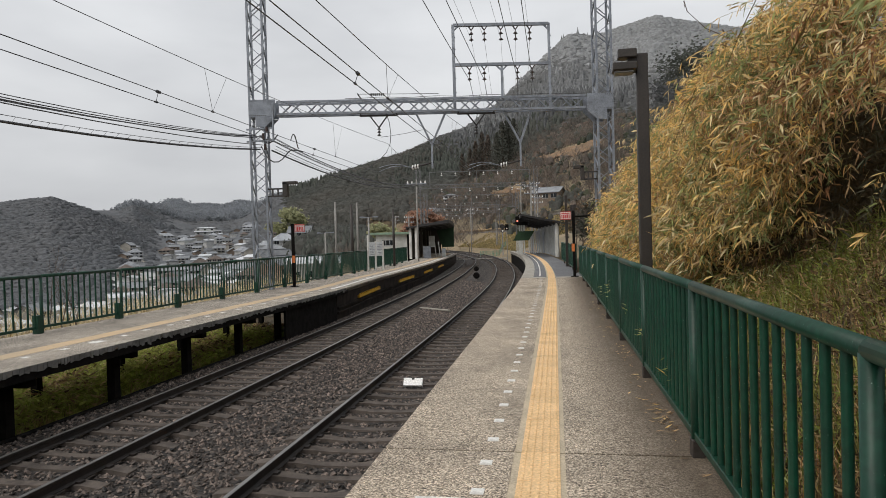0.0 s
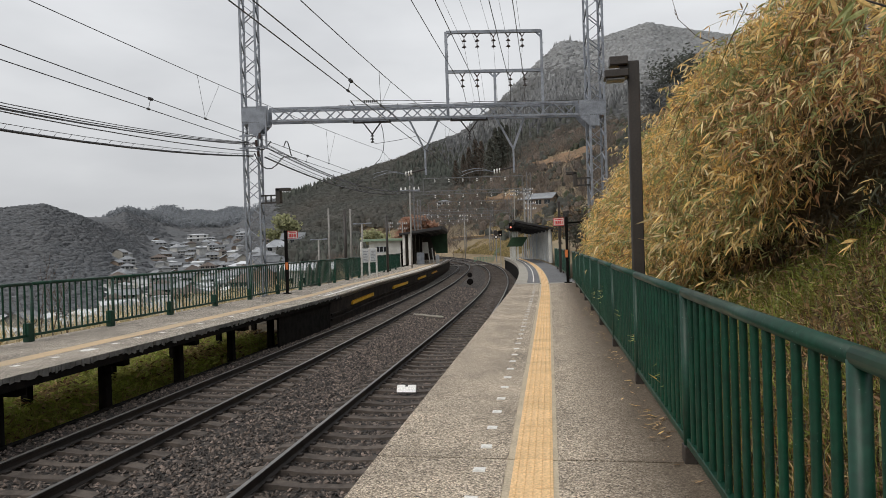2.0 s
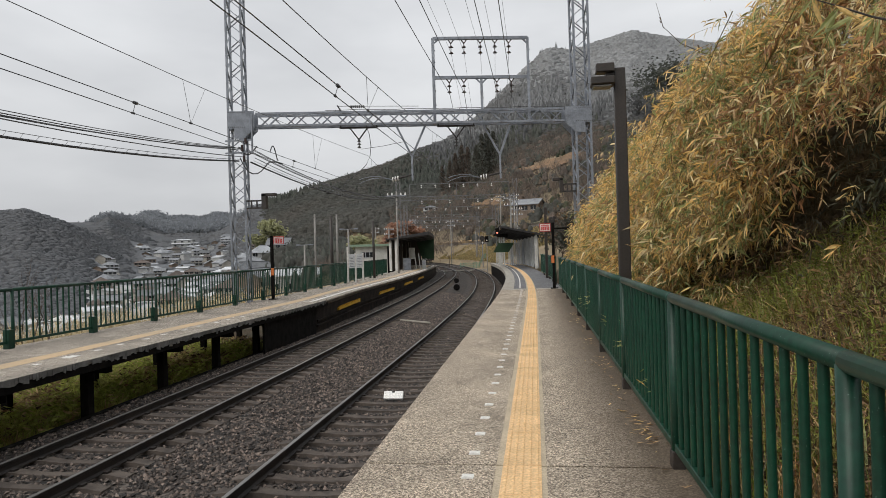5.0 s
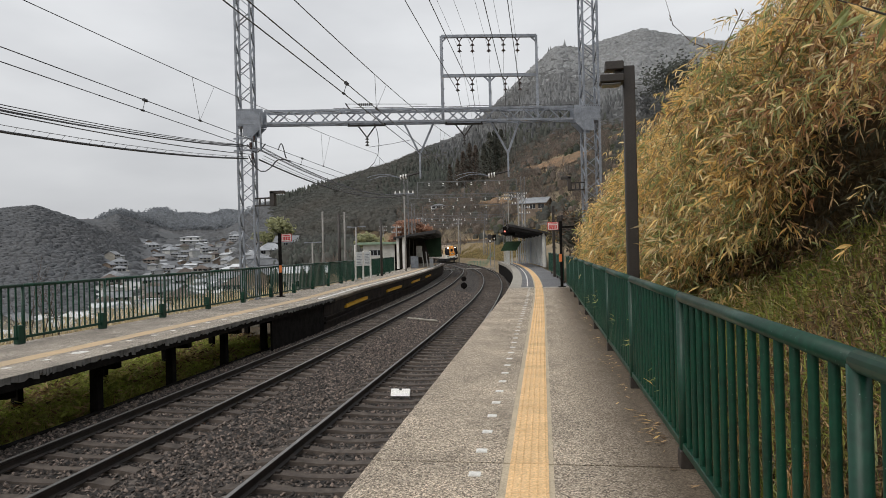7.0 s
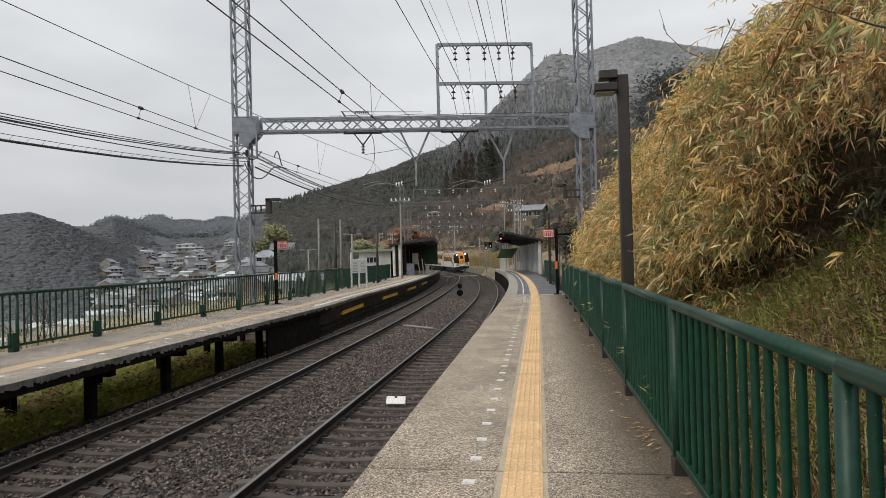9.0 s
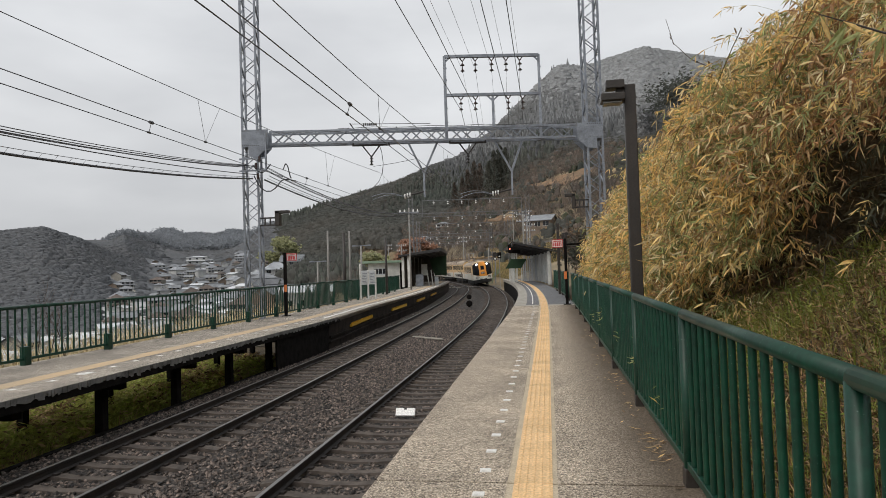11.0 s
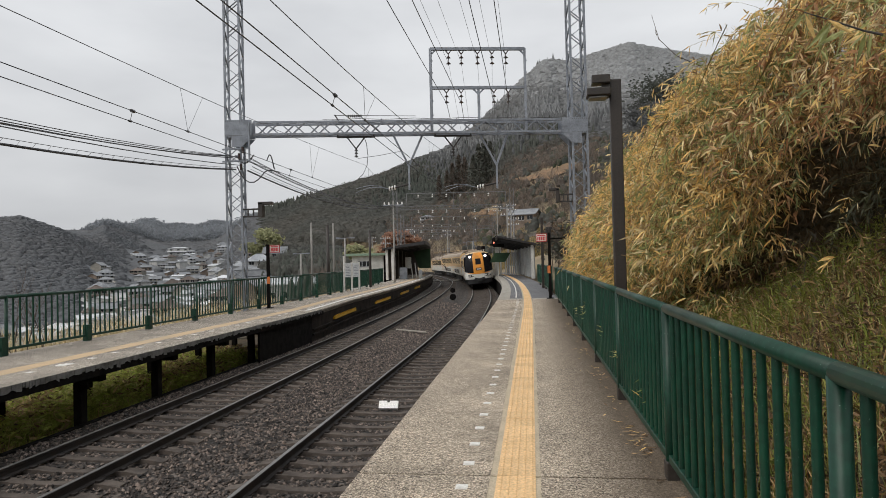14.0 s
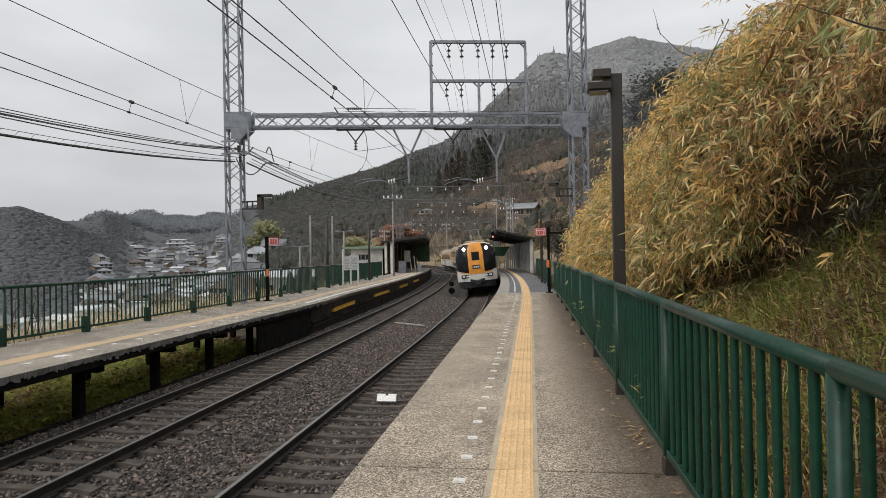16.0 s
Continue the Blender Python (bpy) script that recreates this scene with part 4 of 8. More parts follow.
def blades(name, n, area, materials, label, hgt, seed, zfun=None, lean=0.5, width=0.006, category="grass"):
    rng = np.random.RandomState(seed)
    x, y = area(rng, n)
    z = land(x, y) if zfun is None else zfun(x, y)
    h = rng.uniform(hgt[0], hgt[1], n)
    a = rng.uniform(0, 6.28, n)
    bx, by = np.cos(a) * lean * h * rng.uniform(0.3, 1.2, n), np.sin(a) * lean * h * rng.uniform(0.3, 1.2, n)
    w = width * rng.uniform(0.7, 1.5, n)
    px, py = -np.sin(a) * w, np.cos(a) * w
    v = np.empty((n, 5, 3))
    v[:, 0] = np.stack([x - px, y - py, z - 0.03], -1)
    v[:, 1] = np.stack([x + px, y + py, z - 0.03], -1)
    v[:, 2] = np.stack([x + px * 0.8 + bx * 0.35, y + py * 0.8 + by * 0.35, z + h * 0.6], -1)
    v[:, 3] = np.stack([x - px * 0.8 + bx * 0.35, y - py * 0.8 + by * 0.35, z + h * 0.6], -1)
    v[:, 4] = np.stack([x + bx, y + by, z + h * 0.9], -1)
    faces = []
    for i in range(n):
        k = 5 * i
        faces += [(k, k + 1, k + 2, k + 3), (k + 3, k + 2, k + 4)]
    idx = np.repeat(rng.choice(len(materials), n), 2).tolist()
    return tagged(raw(name, v.reshape(-1, 3).tolist(), faces, materials, index=idx), label, category, kind="stuff")


blades("bank_grass", 16000, lambda r, n: (1.35 + 2.6 * r.uniform(0, 1, n), 4.4 + 10 * r.uniform(0, 1, n)), [M["grass_green"], M["bright_grass"], M["grass_green"], M["leaf_brown"], M["grass_dry"], M["leaf_green"]], "fine green and withered grass on the bank behind the fence", (0.08, 0.36), 31, width=0.0065, lean=0.9)
blades("bank_dry_grass", 13000, lambda r, n: (1.6 + 3.4 * r.uniform(0, 1, n), 2.4 + 5.2 * r.uniform(0, 1, n)), [M["leaf_dead_dark"], M["leaf_dark"], M["leaf_dead_dark"], M["bank_rust"]], "matted rust-brown dead grass on the bank", (0.05, 0.22), 36, width=0.0035, lean=1.3)
blades("fence_foot_grass", 3000, lambda r, n: (1.16 + 0.75 * r.uniform(0, 1, n) ** 1.3, 1.8 + 6.5 * r.uniform(0, 1, n)), [M["grass_dry"], M["bank_rust"], M["grass_green"], M["grass_green"], M["leaf_dead_dark"], M["leaf_dark"]], "straw and green grass growing up behind the fence bars", (0.12, 0.55), 37, width=0.0045, lean=0.6)
blades("valley_edge_grass", 5200, lambda r, n: (-15.9 + 1.9 * r.uniform(0, 1, n), 6 + 30 * r.uniform(0, 1, n) ** 1.3), [M["pale_straw"], M["grass_dry"], M["pale_straw"]], "tall straw-coloured grass behind the far platform's fence", (1.3, 2.15), 32, width=0.011)
blades("under_platform_grass", 25000, lambda r, n: (-15.2 + 5.7 * r.uniform(0, 1, n), 5 + 18 * r.uniform(0, 1, n)), [M["bright_grass"], M["bright_grass"], M["bright_grass"], M["grass_dry"]], "bright green grass under and behind the far platform", (0.15, 0.5), 33, width=0.008, lean=0.8)
blades("valley_slope_straw", 1100, lambda r, n: (-13.8 + 2.2 * r.uniform(0, 1, n), 6 + 17 * r.uniform(0, 1, n)), [M["pale_straw"], M["grass_dry"]], "bent straw among the green grass below the far platform", (0.3, 0.6), 34, width=0.006, lean=1.1)


def build_litter():
    """Fallen leaves and straw on the platform along the fence's foot, a few sprigs between the bars."""
    rng = np.random.RandomState(71)
    verts, faces, index = [], [], []
    for _ in range(520):
        s, o = 4.5 + 13 * rng.uniform() ** 1.2, FENCE_R - 0.03 - abs(rng.normal(0, 0.11))
        if noise.noise(Vector((s * 0.9, 3.0, 1.0))) < 0.0 and rng.uniform() < 0.85:
            continue
        p = tp(s, o, 0.006 + 0.012 * rng.uniform())
        a, ln = rng.uniform(0, 6.28), rng.uniform(0.03, 0.11)
        d = Vector((math.cos(a), math.sin(a), rng.uniform(0, 0.25))) * ln
        w = Vector((-math.sin(a), math.cos(a), rng.uniform(-0.2, 0.2))) * ln * 0.12
        i = len(verts)
        verts += [tuple(p), tuple(p + d * 0.5 + w), tuple(p + d), tuple(p + d * 0.5 - w)]
        faces.append((i, i + 1, i + 2, i + 3))
        index.append(int(rng.choice((0, 0, 1, 2))))
    for s, z in ((12.6, 0.72), (12.9, 0.62), (9.7, 0.55), (14.8, 0.5), (6.3, 0.4), (7.9, 0.5)):
        for _ in range(11):
            p = tp(s + rng.normal(0, 0.1), FENCE_R + 0.03, z + rng.normal(0, 0.07))
            d = Vector((rng.uniform(-1.0, -0.1), rng.normal(0, 0.5), rng.uniform(-0.5, 0.5))).normalized() * rng.uniform(0.08, 0.17)
            w = d.cross(Vector((0.3, rng.normal(), 1))).normalized() * 0.007
            i = len(verts)
            verts += [tuple(p), tuple(p + d * 0.5 + w), tuple(p + d), tuple(p + d * 0.5 - w)]
            faces.append((i, i + 1, i + 2, i + 3))
            index.append(int(rng.choice((1, 3, 3))))
    tagged(raw("leaf_litter", verts, faces, [M["leaf_brown"], M["leaf_straw"], M["leaf_dead_dark"], M["leaf_green"]], index=index), "fallen bamboo leaves and straw along the platform fence", "leaves", kind="stuff")


build_litter()


def build_sprig():
    """A spray of pale bamboo leaves that crosses in front of the lamp column."""
    rng = np.random.RandomState(17)
    verts, faces, index = [], [], []
    for bx, by, bz, n in ((1.62, 9.75, 1.95, 16), (1.55, 9.72, 1.6, 12), (1.7, 9.7, 1.25, 12)):
        for _ in range(n):
            p = np.array((bx + rng.normal(0, 0.06), by + rng.normal(0, 0.05), bz + rng.normal(0, 0.07)))
            d = np.array((rng.uniform(-1.2, -0.2), rng.uniform(-0.6, 0.2), rng.uniform(-0.8, 0.35)))
            d /= np.linalg.norm(d)
            ln = rng.uniform(0.12, 0.3)
            w = np.cross(d, rng.normal(0, 1, 3))
            w *= ln * 0.07 / np.linalg.norm(w)
            i = len(verts)
            verts += [tuple(p), tuple(p + d * ln * 0.35 + w), tuple(p + d * ln - (0, 0, 0.1 * ln)), tuple(p + d * ln * 0.35 - w)]
            faces.append((i, i + 1, i + 2, i + 3))
            index.append(int(rng.choice((0, 0, 1))))
    tagged(raw("bamboo_sprig", verts, faces, [M["leaf_pale"], M["leaf_straw"]], index=index), "pale bamboo leaves reaching across the lamp column", "bamboo", kind="stuff")


build_sprig()


def build_undergrowth():
    """Low green and straw plants between the fence and the thicket."""
    rng = np.random.RandomState(61)
    verts, faces, index = [], [], []
    n = 11000
    xs, ys = 1.35 + 3.0 * rng.uniform(0, 1, n), 1.0 + 13 * rng.uniform(0, 1, n)
    zs = land(xs, ys)
    for x, y, z in zip(xs, ys, zs):
        tone = noise.noise(Vector((x * 1.1, y * 0.7, 2.0))) + rng.normal(0, 0.25)
        kind = 1 if tone > -0.1 + max(0.0, 6.2 - y) * 0.35 else 2 if rng.uniform() < 0.86 else 0
        for q in range(4):
            a = rng.uniform(0, 6.28)
            ln = rng.uniform(0.04, 0.1)
            p = np.array((x, y, z + rng.uniform(0.02, 0.28)))
            d = np.array((math.cos(a), math.sin(a), rng.uniform(-0.4, 0.7)))
            d /= np.linalg.norm(d)
            w = np.cross(d, rng.normal(0, 1, 3))
            w *= ln * 0.11 / np.linalg.norm(w)
            i = len(verts)
            m = p + d * ln * 0.45
            verts.extend([tuple(p), tuple(m + w), tuple(p + d * ln), tuple(m - w)])
            faces.append((i, i + 1, i + 2, i + 3))
            index.append(kind)
    xs, ys = -15.2 + 5.6 * rng.uniform(0, 1, n), 4.5 + 19 * rng.uniform(0, 1, n) ** 1.2
    zs = land(xs, ys)
    for x, y, z in zip(xs, ys, zs):
        tone = noise.noise(Vector((x * 0.9, y * 0.5, 7.0))) + rng.normal(0, 0.2)
        kind = 1 if tone > -0.15 else 2 if rng.uniform() < 0.4 else 0
        for q in range(3):
            a = rng.uniform(0, 6.28)
            ln = rng.uniform(0.1, 0.24)
            p = np.array((x, y, z + rng.uniform(0.02, 0.42)))
            d = np.array((math.cos(a), math.sin(a), rng.uniform(-0.2, 0.8)))
            d /= np.linalg.norm(d)
            w = np.cross(d, rng.normal(0, 1, 3))
            w *= ln * 0.14 / np.linalg.norm(w)
            i = len(verts)
            m = p + d * ln * 0.45
            verts.extend([tuple(p), tuple(m + w), tuple(p + d * ln), tuple(m - w)])
            faces.append((i, i + 1, i + 2, i + 3))
            index.append(3 if kind == 1 else kind)
    tagged(raw("bank_undergrowth", verts, faces, [M["grass_dry"], M["grass_green"], M["leaf_dead_dark"], M["bright_grass"]], index=index), "low green and brown undergrowth on the banks beside the platforms", "undergrowth", kind="stuff")


build_undergrowth()


# ---- overhead line ----
def lattice_tower(name, m, height, size, label, taper=1.0, panel=0.5, plate=None):
    """Four angle legs with crossed flat bracing on each face."""
    top = thing(name, label, "lattice tower", m, group="gantry towers")
    h = size / 2

    def corner(i, z):
        k = 1 + (taper - 1) * z / height
        return Vector(((-h, h, h, -h)[i] * k, (-h, -h, h, h)[i] * k, z))
    for i in range(4):
        bm = bmesh.new()
        bar(bm, corner(i, -0.4), corner(i, height), size * 0.13)
        part("leg", bm, M["steel"], top)
    n = int(height / panel)
    for f in range(4):
        for k in range(n):
            a, b = (f, (f + 1) % 4) if k % 2 == 0 else ((f + 1) % 4, f)
            bm = bmesh.new()
            bar(bm, corner(a, k * height / n), corner(b, (k + 1) * height / n), size * 0.1, size * 0.04)
            part("brace", bm, M["steel"], top)
    if plate:
        bm = bmesh.new()
        z0, z1, side = plate
        g = h * 1.12
        box(bm, -g, -g, z0, g, g, z1)
        # haunch that tapers out to the beam
        for y in (-g, g - 0.012):
            vs = [bm.verts.new(p) for p in ((side * g, y, z0), (side * (g + 0.42), y, z0 + 0.02), (side * (g + 0.42), y, z1), (side * g, y, z1), (side * g, y + 0.012, z0), (side * (g + 0.42), y + 0.012, z0 + 0.02), (side * (g + 0.42), y + 0.012, z1), (side * g, y + 0.012, z1))]
            for q in ((0, 1, 2, 3), (7, 6, 5, 4), (0, 4, 5, 1), (1, 5, 6, 2), (2, 6, 7, 3), (3, 7, 4, 0)):
                bm.faces.new([vs[i] for i in q])
            lo = [bm.verts.new(p) for p in ((-side * g * 0.2, y, z0 - 0.42), (side * g, y, z0 - 0.42), (side * (g + 0.42), y, z0), (-side * g * 0.2, y, z0))]
            bm.faces.new(lo)
        gp = part("gusset_plate", bm, M["steel"], top, "riveted grey gusset plate")
        bm = bmesh.new()
        for i in range(9):
            for z in (z0 + 0.05, z1 - 0.05):
                box(bm, -g + 0.03 + i * g * 0.24, -g - 0.015, z - 0.012, -g + 0.055 + i * g * 0.24, -g, z + 0.012)
        part("rivets", bm, M["steel_dark"], gp)
    bm = bmesh.new()
    box(bm, -h * 1.5, -h * 1.5, -0.9, h * 1.5, h * 1.5, -0.3, 0.03)
    part("footing", bm, M["edge_concrete"], top, "concrete footing")
    return top


def truss(bm, p, q, depth, width, panel, heavy=0.07):
    p, q = Vector(p), Vector(q)
    d = (q - p).normalized()
    side = Vector((-d.y, d.x, 0)) * width / 2
    up = Vector((0, 0, depth))
    n = max(2, int((q - p).length / panel))
    for s in (-1, 1):
        for u in (0, 1):
            bar(bm, p + s * side + u * up, q + s * side + u * up, heavy)
        for k in range(n):
            a, b = p.lerp(q, k / n), p.lerp(q, (k + 1) / n)
            mid = a.lerp(b, 0.5)
            lo, hi = (Vector(), up) if s > 0 else (up, Vector())
            bar(bm, a + s * side + lo, mid + s * side + hi, heavy * 1.05, heavy * 0.5)
            bar(bm, mid + s * side + hi, b + s * side + lo, heavy * 1.05, heavy * 0.5)
    for u in (0, 1):
        for k in range(n):
            a, b = p.lerp(q, k / n), p.lerp(q, (k + 1) / n)
            bar(bm, a + side * (1 if k % 2 else -1) + u * up, b - side * (1 if k % 2 else -1) + u * up, heavy * 0.5, heavy * 0.3)


def disc_insulator(bm, p, drop, r=0.09, n=3):
    """A string of porcelain discs hung from p."""
    p = Vector(p)
    for k in range(n):
        z = p.z - drop * (k + 0.6) / n
        tube(bm, [(p.x, p.y, z - 0.03), (p.x, p.y, z + 0.005), (p.x, p.y, z + 0.04)], r, 8, r1=r * 0.35)
    tube(bm, [p, p - Vector((0, 0, drop))], 0.018, 6)


GR, GL = Vector((2.1, 28.0, 0)), Vector((-12.0, 25.2, 0))
BEAM_LO, BEAM_HI = 7.02, 7.52
g_turn = math.degrees(math.atan2(GR.y - GL.y, GR.x - GL.x))
tower_r = lattice_tower("lattice_tower", pose(GR.x, GR.y, 0, 0, 0, g_turn), 15.0, 0.62, "tall grey galvanised lattice tower rising from the bamboo bank", plate=(6.92, 7.58, -1))
tower_l = lattice_tower("lattice_tower", pose(GL.x, GL.y, -0.4, 0, 0, g_turn), 15.4, 0.6, "tall grey galvanised lattice tower behind the far platform's fence", plate=(7.32, 8.02, 1))


def along(k, z, off=0.0):
    """k from 0 at the left tower to 1 at the right one."""
    p = GL.lerp(GR, k)
    p.z = z
    return p + Vector((GL.y - GR.y, GR.x - GL.x, 0)).normalized() * off


def build_gantry():
    top = thing("overhead_gantry", "grey lattice beam spanning both tracks with a wire frame on top", "gantry")
    bm = bmesh.new()
    truss(bm, along(0.055, BEAM_LO), along(0.945, BEAM_LO), BEAM_HI - BEAM_LO, 0.5, 1.0, 0.085)
    part("beam", bm, M["steel"], top, "riveted lattice beam")
    # frame for the feeders
    k0, k1 = 0.567, 0.846
    km = (k0 + k1) / 2
    bm = bmesh.new()
    for k in (k0, k1):
        bar(bm, along(k, BEAM_LO), along(k, 10.62), 0.11)
        for z in (7.8, 8.4, 9.6, 10.1):
            bar(bm, along(k, z), along(k + 0.006, z), 0.05)
    bar(bm, along(k0, 10.6), along(k1, 10.6), 0.12)
    bar(bm, along(k0, 8.95), along(k1, 8.95), 0.12)
    bar(bm, along(km, BEAM_HI), along(km, 8.95), 0.1)
    for k, d in ((k0, 1), (k1, -1)):
        bar(bm, along(k, 10.35), along(k + d * 0.018, 10.6), 0.06)
    for d in (-1, 1):
        bar(bm, along(km, 8.68), along(km + d * 0.018, 8.93), 0.06)
    part("feeder_frame", bm, M["steel"], top, "upright steel frame carrying feeder wires")
    for z, ks in ((10.54, (0.62, 0.658, 0.706, 0.749, 0.79)), (8.89, (0.612, 0.655, 0.752, 0.795))):
        for k in ks:
            bm = bmesh.new()
            bar(bm, along(k - 0.008, z), along(k, z - 0.16), 0.04)
            bar(bm, along(k + 0.008, z), along(k, z - 0.16), 0.04)
            disc_insulator(bm, along(k, z - 0.14), 0.5, 0.1, 2)
            part("insulator", bm, M["brown_porcelain"], top, "brown porcelain disc insulator")
    # hangers and drop arms under the beam
    for k in (0.345, 0.628):
        bm = bmesh.new()
        bar(bm, along(k - 0.055, BEAM_LO - 0.1), along(k + 0.055, BEAM_LO - 0.1), 0.07)
        for d in (-0.026, 0.026):
            bar(bm, along(k + d, BEAM_LO - 0.1), along(k, BEAM_LO - 0.6), 0.05)
            bar(bm, along(k + d * 2, BEAM_LO), along(k + d * 2, BEAM_LO - 0.1), 0.05)
        disc_insulator(bm, along(k, BEAM_LO - 0.58), 0.38, 0.09, 3)
        part("wire_hanger", bm, M["steel_dark"], top, "V-shaped hanger with an insulator")
    for ka, kb, kc in ((0.452, 0.54, 0.497), (0.705, 0.79, 0.755)):
        bm = bmesh.new()
        low = along(kc, BEAM_LO - 1.35)
        bar(bm, along(ka, BEAM_LO), low, 0.075)
        bar(bm, along(kb, BEAM_LO), low, 0.085)
        bar(bm, low, along(kc, BEAM_LO - 2.35), 0.075)
        part("drop_arm", bm, M["steel"], top, "grey steel drop arm")
        bm = bmesh.new()
        r0, r1 = along(kc + 0.004, BEAM_LO - 2.1), along(kc - 0.06, BEAM_LO - 2.3)
        tube(bm, [r0, r1], 0.035, 8)
        arm = part("registration_arm", bm, M["steel_dark"], top, "dark pull-off arm")
        for t in (0.72, 0.84, 0.96):
            q = r0.lerp(r1, t)
            bm = bmesh.new()
            tube(bm, [q - Vector((0.025, 0, 0)), q + Vector((0.025, 0, 0))], 0.1, 10)
            part("insulator_disc", bm, M["porcelain"], arm, "white porcelain disc")
        bm = bmesh.new()
        for dz in (0, -0.16):
            pts = [r1 + Vector((-0.55 * t * 2.4, -0.3 * t, 0.16 * math.sin(t * 3.0) + dz * t)) for t in (0, 0.3, 0.6, 0.85, 1.0)]
            tube(bm, pts, 0.014, 6)
        part("steady_arm", bm, M["steel"], arm, "bent pale steady arm")
    # walkway wire along the beam top
    bm = bmesh.new()
    for k in (0.28, 0.42, 0.64, 0.9):
        bar(bm, along(k, BEAM_HI), along(k, BEAM_HI + 0.16), 0.03)
    tube(bm, [along(t, BEAM_HI + 0.15 + 0.02 * math.sin(t * 40)) for t in np.linspace(0.25, 0.95, 22)], 0.012, 5)
    part("earth_wire", bm, M["wire"], top)
    bm = bmesh.new()
    bar(bm, along(0.3, BEAM_HI), along(0.285, BEAM_HI + 0.34), 0.05)
    for k in range(7):
        q = along(0.325 + 0.006 * k, BEAM_HI + 0.28)
        tube(bm, [q - Vector((0.02, 0, 0)), q + Vector((0.02, 0, 0))], 0.06, 8)
    tube(bm, [along(0.287, BEAM_HI + 0.31), along(0.52, BEAM_HI + 0.26)], 0.012, 5)
    part("strain_insulator", bm, M["steel_dark"], top, "dark strut with a strain insulator string")


build_gantry()


def flood_bracket(name, base, direction, label):
    """A short ladder bracket with a box-shaped lamp head at its end."""
    top = thing(name, label, "platform lamp", m=Matrix.Translation(base))
    bm = bmesh.new()
    for z in (0.0, -0.3):
        bar(bm, (0, 0, z), (direction * 1.05, 0, z), 0.06)
    for x in (0.35, 0.62, 0.9):
        bar(bm, (direction * x, 0, -0.3), (direction * x, 0, 0), 0.05)
    part("bracket", bm, M["steel_dark"], top)
    bm = bmesh.new()
    a, b = sorted((direction * 0.9, direction * 1.14))
    box(bm, a, -0.12, -0.34, b, 0.12, 0.26, 0.015)
    a, b = sorted((direction * 0.9, direction * 1.6))
    box(bm, a, -0.12, 0.16, b, 0.12, 0.28, 0.015)
    part("lamp_head", bm, M["brown_paint"], top, "dark brown lamp housing")


flood_bracket("bracket_lamp", (GL.x + 0.3, GL.y - 0.2, 3.95), 0.85, "dark box lamp on a bracket of the lattice tower")
flood_bracket("bracket_lamp", (GR.x - 0.3, GR.y - 0.2, 4.35), -0.62, "dark box lamp bracketed from the tower on the bank")


# ---- wires ----
def sagging(p, q, sag, n=14):
    p, q = Vector(p), Vector(q)
    return [p.lerp(q, t) - Vector((0, 0, 4 * sag * t * (1 - t))) for t in np.linspace(0, 1, n)]


SUPPORTS = (-22, 27.0, 64, 96, 128, 160, 200)


def build_catenary(mid, hang, sag, aux, low, hung, label):
    top = thing("catenary", label, "overhead wire")
    for a, b in zip(SUPPORTS, SUPPORTS[1:]):
        stag = 0.15
        pm = sagging(tp(a, mid + stag, hang), tp(b, mid + stag, hang), sag, 24)
        ua, ub, ca, cb = tp(a, mid + 0.05, aux), tp(b, mid + 0.05, aux), tp(a, mid, low), tp(b, mid, low)
        for name, pts, r in (("messenger_wire", pm, 0.007), ("auxiliary_wire", [ua, ub], 0.008), ("contact_wire", [ca, cb], 0.008)):
            bm = bmesh.new()
            tube(bm, pts, r, 5, cap=False)
            part(name, bm, M["wire"], top)
        def wire(pts, t):
            k = min(int(t * 23), 22)
            return pts[k].lerp(pts[k + 1], t * 23 - k)

        span = b - a
        for g in range(7):
            t = ((hung - a) % 7.76 + 7.76 * g) / span
            if t > 0.985 or t < 0.015:
                continue
            end = ua.lerp(ub, t)
            bm = bmesh.new()
            for j in (-1, 1):
                tube(bm, [wire(pm, t + j * 0.45 / span), end], 0.004, 4, cap=False)
            tube(bm, [end - Vector((0, 0.04, 0)), end + Vector((0, 0.04, 0))], 0.022, 6)
            part("dropper", bm, M["wire"], top)
            t -= 1.9 / span
            if t < 0.015:
                continue
            lo2, up2 = ca.lerp(cb, t), ua.lerp(ub, t)
            bm = bmesh.new()
            tube(bm, [up2, lo2], 0.006, 4, cap=False)
            tube(bm, [up2 - Vector((0, 0.05, 0)), up2 + Vector((0, 0.05, 0))], 0.03, 6)
            tube(bm, [lo2 - Vector((0, 0.04, 0)), lo2 + Vector((0, 0.04, 0))], 0.02, 6)
            part("wire_clamp", bm, M["wire"], top)


build_catenary(0.0, 5.92, 1.18, 4.38, 4.22, 11.95, "compound catenary wires above the platform track")
build_catenary(FAR, 5.85, 0.66, 4.5, 4.32, 12.67, "compound catenary wires above the far track")


